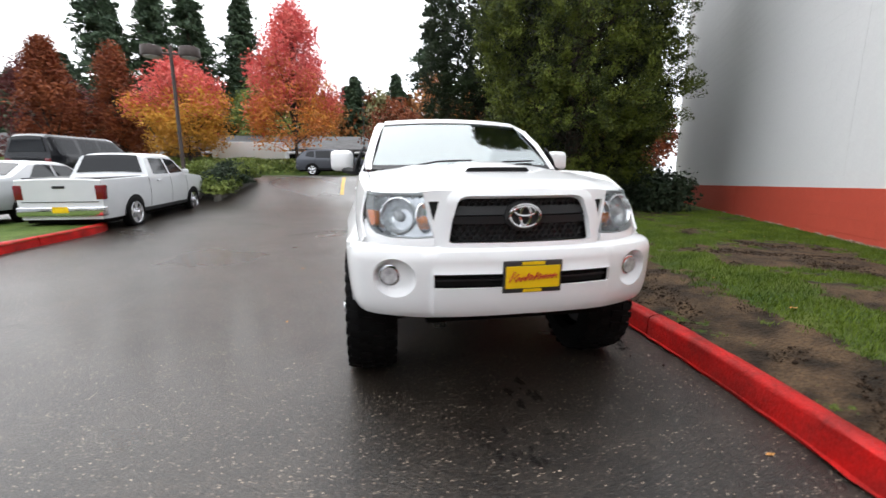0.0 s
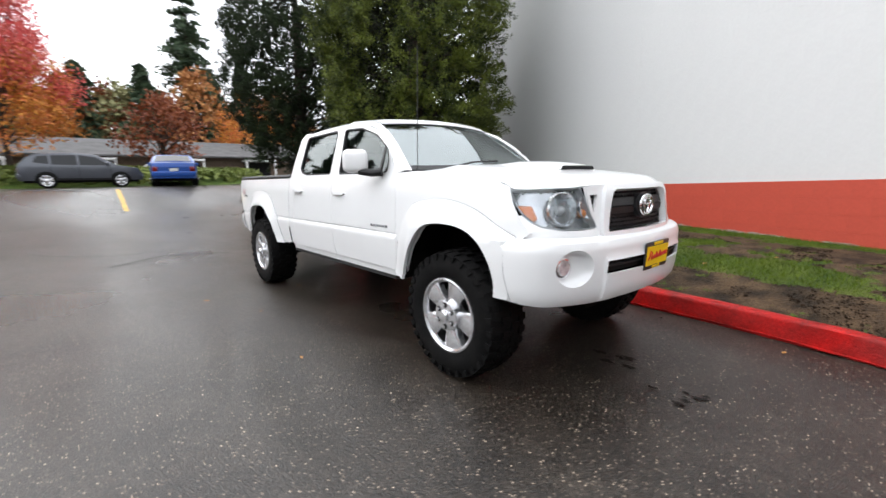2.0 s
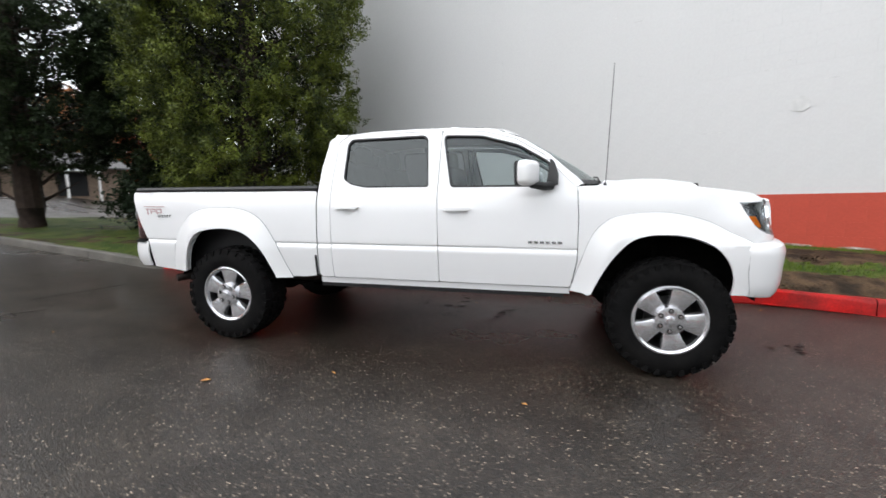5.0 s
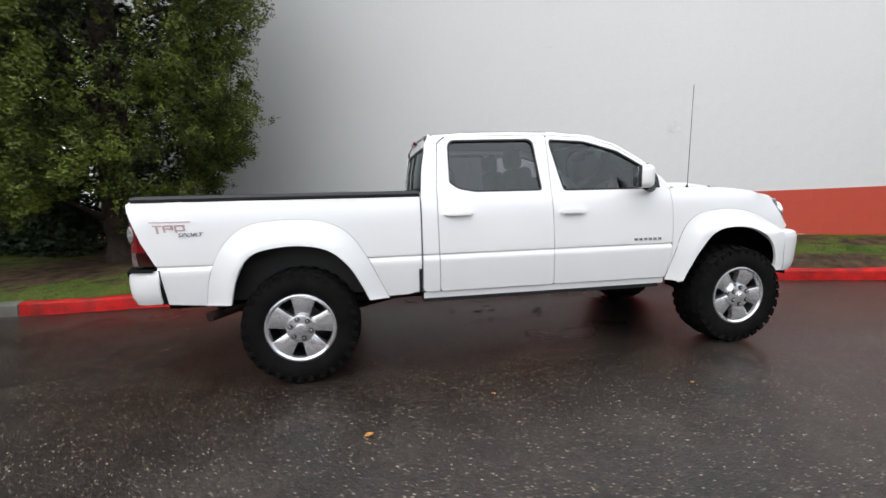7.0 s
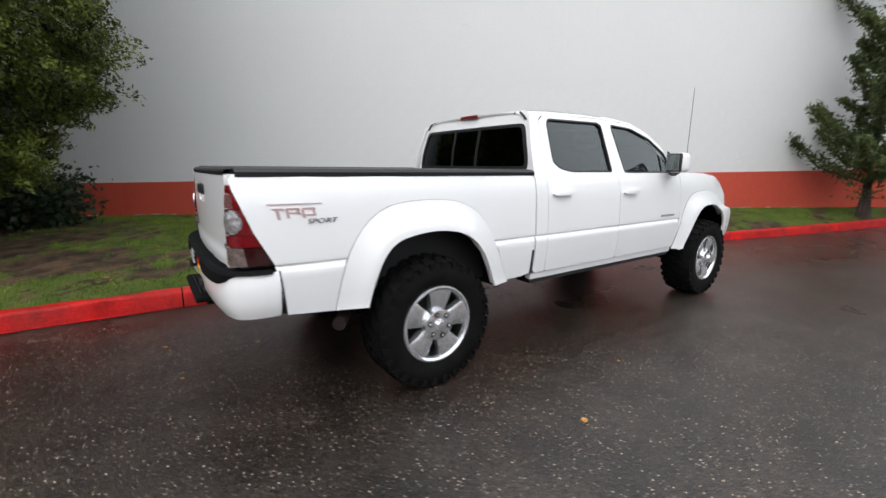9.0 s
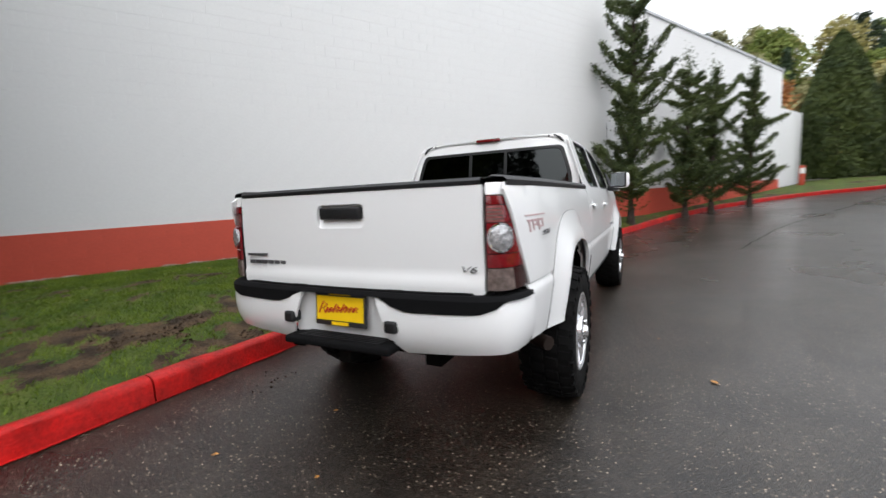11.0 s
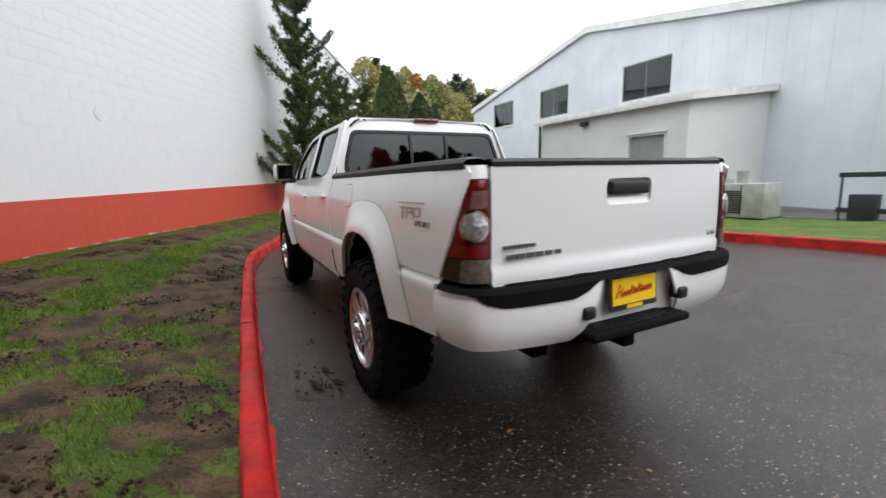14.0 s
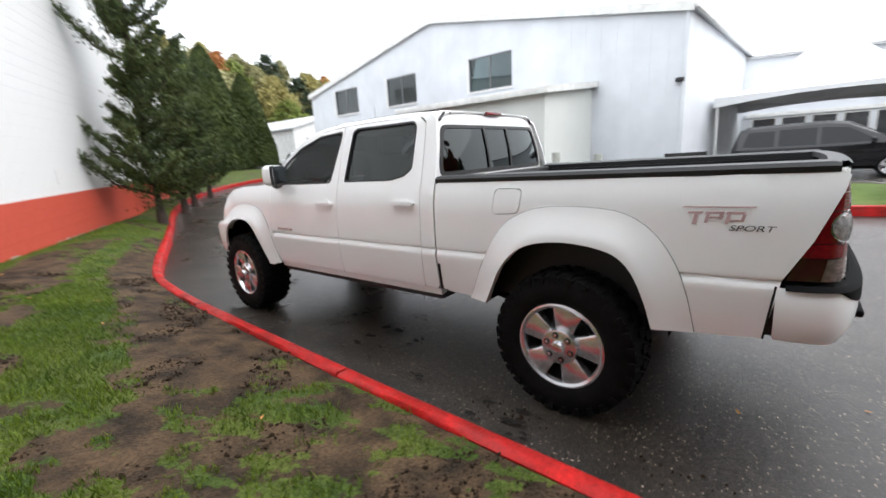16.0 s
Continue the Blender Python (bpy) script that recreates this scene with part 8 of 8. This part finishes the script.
crack([(-6.3, -10.9), (-4.6, -8.1), (-3.5, -5.6), (-2.95, -4.1)], 0.018, 1)
crack([(-10.5, -17.4), (-8.9, -15.0), (-6.5, -11.2)], 0.035, 3)
crack([(-3.4, 7.4), (-2.5, 6.8), (-1.4, 6.9)], 0.012, 4)
crack([(-2.4, 5.8), (-1.6, 6.4), (-0.7, 6.2)], 0.02, 5)

crack([(-0.45, 6.78), (0.1, 6.72), (0.65, 6.67)], 0.016, 8)


def stain(x, y, r, seed):
    """An irregular wet mud smear of several thin blots."""
    rr = random.Random(seed)
    bm = bmesh.new()
    for k in range(9):
        cx, cy, q = x + rr.gauss(0, r * 0.8), y + rr.gauss(0, r * 1.1), r * rr.uniform(0.12, 0.5)
        vs = []
        for i in range(14):
            a = i * math.pi / 7
            d = q * rr.uniform(0.45, 1.15)
            px, py = cx + d * math.cos(a) * 0.7, cy + d * math.sin(a) * 1.4
            vs.append(bm.verts.new((px, py, height(px, py) + 0.004 + 0.0006 * k)))
        bm.faces.new(vs)
    tagged(part("mud_stain", bm, M["stain"], smooth=False), "dark wet mud stain on the asphalt", "stain", kind="structure")


M["stain"] = material("wet_mud_stain", (0.008, 0.006, 0.0045), 0.55, vary=0.5, vscale=40, bump=0.6, bscale=90, spec=0.25)
for k, (x, y, r) in enumerate(((0.57, 1.88, 0.1), (0.28, 1.25, 0.08), (0.2, 1.85, 0.05), (0.13, -0.68, 0.09), (-0.09, -1.15, 0.06), (1.18, 3.45, 0.1), (0.95, 1.8, 0.07), (0.62, 2.2, 0.07), (1.1, 2.6, 0.06), (1.0, -0.1, 0.08))):
    stain(x, y, r, 30 + k)

# ---- other vehicles ----


def car(name, label, m, paint, L, W, top, belt, windows, screens, wheels, wr=0.34, bed=None, seams=(), plate=False):
    """A parked car, nose towards local +y, middle of its length at the origin; top: silhouette; windows: side glass outlines."""
    t = thing(name, label, "car" if "pickup" not in name else "pickup truck", m)
    hw = W / 2
    ys = sorted(set([p[0] for p in top] + [-L / 2 + L * k / 26 for k in range(27)]))
    low = 0.28 + wr * 0.25
    def half(y, z):
        e = 1 - 0.10 * max(0, (abs(y) - L / 2 + 0.55) / 0.55) ** 2
        if z <= belt:
            return hw * e * (0.93 + 0.07 * math.sin(math.pi * min(1, (z - low) / (belt - low)) * 0.8))
        return hw * e * 0.972 - (z - belt) * 0.36
    rows = []
    for y in ys:
        zt = interp(top, y)
        zb = min(belt, zt - 0.03)
        row = []
        zz = [low, low + 0.12, (low + zb) / 2, zb - 0.06, zb]
        side = [(half(y, z), z) for z in zz]
        for f in (0.33, 0.66, 0.9):
            z = zb + (zt - zb) * f
            side.append((half(y, z), z))
        we = half(y, zt)
        side += [(we - 0.05, zt), (we * 0.6, zt + 0.02), (0, zt + 0.03)]
        row = [(x, y, z) for x, z in side] + [(-x, y, z) for x, z in side[-2::-1]]
        rows.append(row)
    bm = loft_bm(rows)
    bm.verts.ensure_lookup_table()
    n = len(rows[0])
    bm.faces.new([bm.verts[i] for i in range(n)])
    bm.faces.new([bm.verts[(len(rows) - 1) * n + i] for i in range(n)])
    part("body", bm, paint, t, angle=24)
    part("floor_pan", box_bm(-hw * 0.85, hw * 0.85, -L / 2 + 0.15, L / 2 - 0.15, low - 0.1, low + 0.02), M["under"], t, smooth=False)
    for s in (-1, 1):
        for w in windows:
            part("side_window", panel_bm(rounded(w, 0.04), lambda y, z: (s * (half(y, z) + 0.006), y, z), step=0.2, thick=0.004, inward=(0, 0, 1)), M["tint_glass"], t)
        part("sill_trim", panel_bm([(-L / 2 + 0.7, low), (L / 2 - 0.7, low), (L / 2 - 0.7, low + 0.1), (-L / 2 + 0.7, low + 0.1)], lambda y, z: (s * (half(y, z) + 0.005), y, z), step=0.4, thick=0.01, inward=(0, 0, 1)), M["black_plastic"], t)
        for y in wheels:
            # near-black sheet on the closed body stands for the shaded arch hollow
            arch = [(y + (wr + 0.06) * math.cos(a), wr + (wr + 0.06) * math.sin(a)) for a in (math.pi * k / 14 for k in range(15))]
            arch = [(a, max(low - 0.02, b)) for a, b in arch]
            part("wheel_arch", panel_bm(arch, lambda yy, z: (s * (half(yy, z) + 0.004), yy, z), step=0.15, thick=0.01, inward=(0, 0, 1)), M["shut"], t)
            wheel("wheel", t, pose(s * (hw - 0.105), y, wr, 0, 0, 0 if s < 0 else 180), r=wr, w=0.22, rim_r=wr * 0.66, treads=0, lugs=False, tyre_label="black tyre")
        z_l = interp(top, -L / 2 + 0.05)
        zt0 = min(belt, z_l) - 0.12
        lx, lh = ((0.75, 0.93), 0.34) if bed else ((0.66, 0.89), 0.22)
        part("tail_light", box_bm(min(s * hw * lx[0], s * hw * lx[1]), max(s * hw * lx[0], s * hw * lx[1]), -L / 2 - 0.012, -L / 2 + 0.2, zt0 - lh, zt0, 0.02), M["red_lens"], t, "red tail light")
        zf = min(belt, interp(top, L / 2 - 0.05)) - 0.08
        part("head_light", box_bm(min(s * hw * 0.6, s * hw * 0.88), max(s * hw * 0.6, s * hw * 0.88), L / 2 - 0.2, L / 2 + 0.012, zf - 0.16, zf, 0.03), M["clear_lens"], t, "clear headlight")
        ym = max(max(p[0] for p in w) for w in windows) - 0.12
        part("door_mirror", box_bm(min(s * (hw - 0.02), s * (hw + 0.17)), max(s * (hw - 0.02), s * (hw + 0.17)), ym - 0.06, ym + 0.06, belt + 0.02, belt + 0.17, 0.03), paint, t)
        part("door_handle", box_bm(min(s * hw * 0.98, s * (hw + 0.02)), max(s * hw * 0.98, s * (hw + 0.02)), -0.5, -0.3, belt - 0.14, belt - 0.1, 0.01), paint, t)
    for y0, y1 in screens:
        pts = []
        for k in range(7):
            y = y0 + (y1 - y0) * k / 6
            z = interp(top, y)
            we = half(y, z) - 0.12
            steep = 0.02 * (1 if y1 > 0 else -1)
            pts.append([(u * we, y + steep, z + 0.04 - 0.03 * abs(u) ** 2) for u in (-1, -0.8, -0.4, 0, 0.4, 0.8, 1)])
        part("windscreen", loft_bm(pts, 0.006, (0, 0, 0)), M["tint_glass"], t)
    zr = low + 0.18
    part("rear_bumper", box_bm(-hw * 0.92, hw * 0.92, -L / 2 - 0.06, -L / 2 + 0.12, zr - 0.1, zr + 0.12, 0.04, 3), M["chrome"] if "pickup" in name else paint, t)
    part("front_bumper", box_bm(-hw * 0.9, hw * 0.9, L / 2 - 0.12, L / 2 + 0.05, zr - 0.1, zr + 0.12, 0.04, 3), paint, t)
    part("number_plate", box_bm(-0.16, 0.16, -L / 2 - 0.075, -L / 2 - 0.062, zr + (0.13 if "pickup" not in name else -0.02), zr + (0.26 if "pickup" not in name else 0.12)), M["plate_yellow"] if plate else M["trim_white"], t, smooth=False)
    for s in (-1, 1):
        for y in seams:
            part("door_seam", panel_bm([(y - 0.006, low + 0.1), (y + 0.006, low + 0.1), (y + 0.006, belt - 0.02), (y - 0.006, belt - 0.02)], lambda yy, z: (s * (half(yy, z) + 0.0035), yy, z), step=0.3, thick=0.002, inward=(0, 0, 1)), M["shut"], t)
    if bed:
        part("tailgate_seam", box_bm(-hw * 0.8, hw * 0.8, -L / 2 - 0.006, -L / 2 + 0.01, zr + 0.22, zr + 0.235), M["shut"], t, smooth=False)
        part("tailgate_handle", box_bm(-0.13, 0.13, -L / 2 - 0.014, -L / 2 + 0.01, belt - 0.2, belt - 0.14, 0.006), M["black_plastic"], t)
        # black plate on the solid bed top imitates a shaded open bed
        part("bed_floor", box_bm(-hw * 0.82, hw * 0.82, bed[0], bed[1], belt - 0.01, belt + 0.034), M["black_plastic"], t, smooth=False)
    return t


def paint_of(name, c, metal=0.0, rough=0.32):
    return material(name, c, rough, metal=metal, coat=0.3, vary=0.02)


# white is greyed to imitate the lens dimming towards the edge of view
P_WHITE, P_SILVER, P_BLACK = paint_of("greyed_white_paint", (0.66, 0.67, 0.68)), paint_of("silver_car_paint", (0.5, 0.51, 0.52), 0.3), paint_of("black_car_paint", (0.01, 0.01, 0.012), rough=0.14)
P_BLUE, P_GREY = paint_of("blue_car_paint", (0.012, 0.07, 0.32), 0.2), paint_of("grey_car_paint", (0.08, 0.085, 0.1), 0.3)

PICK_TOP = ((-2.9, 1.28), (-2.86, 1.30), (-0.95, 1.32), (-0.9, 1.35), (-0.72, 1.86), (-0.4, 1.92), (0.6, 1.92), (0.85, 1.88), (1.45, 1.36), (1.6, 1.32), (2.7, 1.2), (2.88, 1.05), (2.9, 0.95))
PICK_WIN = ([(-0.6, 1.36), (0.28, 1.36), (0.26, 1.8), (-0.5, 1.8)], [(0.38, 1.36), (1.28, 1.38), (0.86, 1.76), (0.36, 1.8)])


def place(x, y, rz):
    return pose(x, y, height(x, y) + 0.0, 0, 0, rz)


car("pickup_truck", "white crew-cab pickup with chrome bumper parked by the planting bed", pose(-6.31, 8.44, 0.235, 1.6, 0, -1.5) @ Matrix.Scale(0.8, 4), P_WHITE, 5.8, 2.0, PICK_TOP, 1.3, PICK_WIN, ((-0.88, -0.7), (0.9, 1.42)), (-1.75, 1.82), 0.41, seams=(-0.92, 0.33, 1.4), bed=(-2.75, -1.0), plate=True)
car("pickup_truck", "white pickup parked at the end of the drive", pose(-11.4, -17.6, height(-11.0, -16.5), 0, 0, 156) @ Matrix.Scale(0.86, 4), P_WHITE, 5.6, 1.95, PICK_TOP, 1.3, PICK_WIN, ((-0.88, -0.7), (0.9, 1.42)), (-1.75, 1.82), 0.40, seams=(-0.92, 0.33, 1.4), bed=(-2.75, -1.0))
SUV_TOP = ((-2.35, 1.0), (-2.33, 1.15), (-2.25, 1.75), (-2.1, 1.84), (0.3, 1.86), (0.6, 1.8), (1.1, 1.25), (2.2, 1.12), (2.35, 0.9))
SUV_WIN = ([(-2.05, 1.2), (-1.25, 1.2), (-1.25, 1.72), (-2.0, 1.72)], [(-1.1, 1.2), (-0.3, 1.2), (-0.3, 1.74), (-1.1, 1.74)], [(-0.2, 1.2), (0.85, 1.22), (0.52, 1.68), (-0.2, 1.74)])
car("suv_car", "black boxy SUV parked behind the pickup", place(-8.6, 11.0, -12) @ Matrix.Scale(0.72, 4), P_BLACK, 4.7, 1.85, SUV_TOP, 1.15, SUV_WIN, ((-2.32, -2.24), (0.65, 1.08)), (-1.4, 1.45), 0.38)
SED_TOP = ((-2.3, 0.85), (-2.25, 1.02), (-1.6, 1.1), (-0.9, 1.42), (-0.4, 1.47), (0.2, 1.46), (0.5, 1.4), (1.15, 1.02), (2.1, 0.86), (2.3, 0.65))
SED_WIN = ([(-1.1, 1.05), (-0.2, 1.03), (-0.2, 1.38), (-0.7, 1.38)], [(-0.12, 1.03), (0.95, 1.03), (0.45, 1.36), (-0.12, 1.38)])
car("sedan_car", "silver sedan parked beside the white pickup", place(-8.25, 8.1, 0) @ Matrix.Scale(0.85, 4), P_SILVER, 4.6, 1.8, SED_TOP, 1.0, SED_WIN, ((-1.55, -0.95), (0.52, 1.1)), (-1.35, 1.4), 0.33, seams=(-1.15, -0.16, 1.0))
CROSS_TOP = ((-2.3, 0.85), (-2.28, 1.05), (-1.95, 1.45), (-1.6, 1.6), (-0.4, 1.67), (0.3, 1.62), (0.6, 1.54), (1.3, 1.1), (2.15, 0.95), (2.3, 0.7))
CROSS_WIN = ([(-1.75, 1.2), (-1.2, 1.12), (-1.2, 1.52), (-1.6, 1.48)], [(-1.12, 1.1), (-0.2, 1.08), (-0.2, 1.56), (-1.12, 1.53)], [(-0.12, 1.08), (1.05, 1.08), (0.5, 1.46), (-0.12, 1.56)])
car("crossover_car", "dark blue-grey crossover on the street by the verge", place(-2.35, 20.2, -90) @ Matrix.Scale(0.8, 4), P_GREY, 4.6, 1.85, CROSS_TOP, 1.05, CROSS_WIN, ((-2.2, -1.7), (0.64, 1.25)), (-1.35, 1.4), 0.36, seams=(-1.16, -0.16, 1.05))
car("sedan_car", "bright blue sedan on the lot with red tail lights", place(0.65, 19.6, -9) @ Matrix.Scale(0.88, 4), P_BLUE, 4.6, 1.83, SED_TOP, 1.0, SED_WIN, ((-1.55, -0.95), (0.52, 1.1)), (-1.35, 1.4), 0.34)
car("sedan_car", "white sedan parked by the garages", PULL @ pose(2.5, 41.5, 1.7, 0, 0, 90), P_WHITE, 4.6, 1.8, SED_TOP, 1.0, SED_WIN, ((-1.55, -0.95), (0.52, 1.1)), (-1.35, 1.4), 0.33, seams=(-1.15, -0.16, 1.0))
VAN_TOP = ((-2.55, 0.9), (-2.52, 1.1), (-2.3, 1.7), (-2.1, 1.8), (0.0, 1.82), (0.5, 1.75), (1.6, 1.15), (2.3, 1.0), (2.55, 0.75))
VAN_WIN = ([(-2.2, 1.12), (-1.3, 1.1), (-1.3, 1.62), (-2.05, 1.62)], [(-1.18, 1.1), (-0.2, 1.1), (-0.2, 1.64), (-1.18, 1.64)], [(-0.1, 1.1), (1.25, 1.12), (0.55, 1.58), (-0.1, 1.64)])
car("minivan_car", "dark grey minivan parked beside the canopy tent", pose(-16.6, 5.35, 0.02, 0, 0, -3), P_BLACK, 5.1, 1.95, VAN_TOP, 1.06, VAN_WIN, ((-2.48, -2.32), (0.55, 1.55)), (-1.5, 1.55), 0.34, seams=(-1.24, -0.15, 1.2))

# ---- grass, mud and litter ----


def grass_blades():
    rng = random.Random(8)
    vs, fs = [], []
    lo = [i for i, p in enumerate(KERB) if -8 < p.y < 9.5]
    made = 0
    while made < 125000:
        i = rng.choice(lo)
        v = rng.uniform(0, 1) ** 0.8
        q, z, s = bank_point(i, v)
        near = max(0.12, 1 - abs(q.y - 2.2) / 6.5)
        if rng.random() > near:
            continue
        q = q + Vector((rng.uniform(-0.06, 0.06), rng.uniform(-0.06, 0.06)))
        b = mud(q.x, q.y, v)
        if b > 0.6 or rng.random() < b * 1.15 - 0.1:
            continue
        z += noise.noise(Vector((q.x * 1.3, q.y * 1.3, 0))) * 0.035 * math.sin(math.pi * v) - 0.006
        hgt = rng.uniform(0.012, 0.042) * (1.15 - b * 0.6)
        a = rng.uniform(0, 6.283)
        w = rng.uniform(0.0025, 0.005)
        lx, ly = rng.uniform(-0.6, 0.6) * hgt, rng.uniform(-0.6, 0.6) * hgt
        cx, cy = math.cos(a) * w, math.sin(a) * w
        o = len(vs)
        vs += [(q.x - cx, q.y - cy, z), (q.x + cx, q.y + cy, z), (q.x + lx, q.y + ly, z + hgt)]
        fs.append((o, o + 1, o + 2))
        made += 1
    ob = part("grass", (vs, fs), M["grass_blade"], smooth=False)
    tagged(ob, "short wet green grass blades on the bank", "grass", kind="stuff")


M["grass_blade"] = leaf_material("wet_grass_blades", (0.03, 0.066, 0.005), (0.15, 0.205, 0.018), 0.5, nscale=2.2)
grass_blades()


M["clod"] = material("dark_wet_clods", (0.026, 0.015, 0.008), 0.9, vary=0.4, vscale=30, bump=0.5, bscale=150, spec=0.2)


def clods():
    """Torn-up mud clods on the bank and crumbs on the asphalt."""
    rng = random.Random(12)
    vs, fs = [], []
    base = bmesh.new()
    bmesh.ops.create_icosphere(base, subdivisions=1, radius=1)
    bv = [v.co.copy() for v in base.verts]
    bf = [tuple(v.index for v in f.verts) for f in base.faces]
    base.free()
    def add(x, y, z, r):
        o = len(vs)
        sx, sy, sz = r * rng.uniform(0.7, 1.3), r * rng.uniform(0.7, 1.3), r * rng.uniform(0.5, 1.0)
        for c in bv:
            k = rng.uniform(0.7, 1.25)
            vs.append((x + c.x * sx * k, y + c.y * sy * k, z + c.z * sz * k))
        fs.extend(tuple(i + o for i in f) for f in bf)
    lo = [i for i, p in enumerate(KERB) if -2 < p.y < 5.2]
    n = 0
    while n < 6800:
        i = rng.choice(lo)
        v = rng.uniform(0.02, 0.95)
        q, z, s = bank_point(i, v)
        q = q + Vector((rng.uniform(-0.08, 0.08), rng.uniform(-0.08, 0.08)))
        if mud(q.x, q.y, v) < 0.6 or noise.noise(Vector((q.x * 2.1, q.y * 2.1, 9))) < 0.12:
            continue
        add(q.x, q.y, z + noise.noise(Vector((q.x * 1.3, q.y * 1.3, 0))) * 0.035 * math.sin(math.pi * v), rng.uniform(0.003, 0.0085) * (1 if rng.random() < 0.88 else 2.0))
        n += 1
    for cx, cy, spread, k in ((1.1, 3.3, 0.09, 70), (0.95, 2.0, 0.07, 30), (0.6, 1.2, 0.09, 26), (-1.0, 1.5, 0.06, 12), (1.15, 4.2, 0.07, 20), (0.9, -0.2, 0.09, 18)):
        for _ in range(k):
            x, y = rng.gauss(cx, spread), rng.gauss(cy, spread * 1.6)
            add(x, y, height(x, y) + 0.001, rng.uniform(0.003, 0.009))
    ob = part("mud_clods", (vs, fs), M["clod"])
    tagged(ob, "dark torn mud clods scattered on bank and asphalt", "mud", kind="stuff")


clods()


def leaf_at(x, y, z, size, rz, mat):
    t = part("fallen_leaf", ([(0, -size, 0), (size * 0.55, -size * 0.2, 0.006), (size * 0.4, size * 0.5, 0.004), (0, size, 0.008), (-size * 0.4, size * 0.5, 0.004), (-size * 0.55, -size * 0.2, 0.006), (0, 0, 0.001)],
                             [(0, 1, 6), (1, 2, 6), (2, 3, 6), (3, 4, 6), (4, 5, 6), (5, 0, 6)]), mat, smooth=False)
    t.matrix_world = pose(x, y, z, 0, 0, rz)
    tagged(t, "small fallen brown leaf on the ground", "leaf", group="fallen leaves")


rl = random.Random(2)
leaf_at(-1.7, 3.12, 0.006, 0.035, 40, M["leaf_litter"])
for k in range(16):
    x, y = rl.uniform(-3.6, 1.2), rl.uniform(-3, 7)
    leaf_at(x, y, height(x, y) + 0.004, rl.uniform(0.012, 0.025), rl.uniform(0, 360), M["leaf_litter"])
for k in range(14):
    i = rl.choice([j for j, p in enumerate(KERB) if -2 < p.y < 6])
    q, z, s = bank_point(i, rl.uniform(0.05, 0.8))
    leaf_at(q.x, q.y, z + 0.03, rl.uniform(0.015, 0.03), rl.uniform(0, 360), M["leaf_litter"])
block_courses()
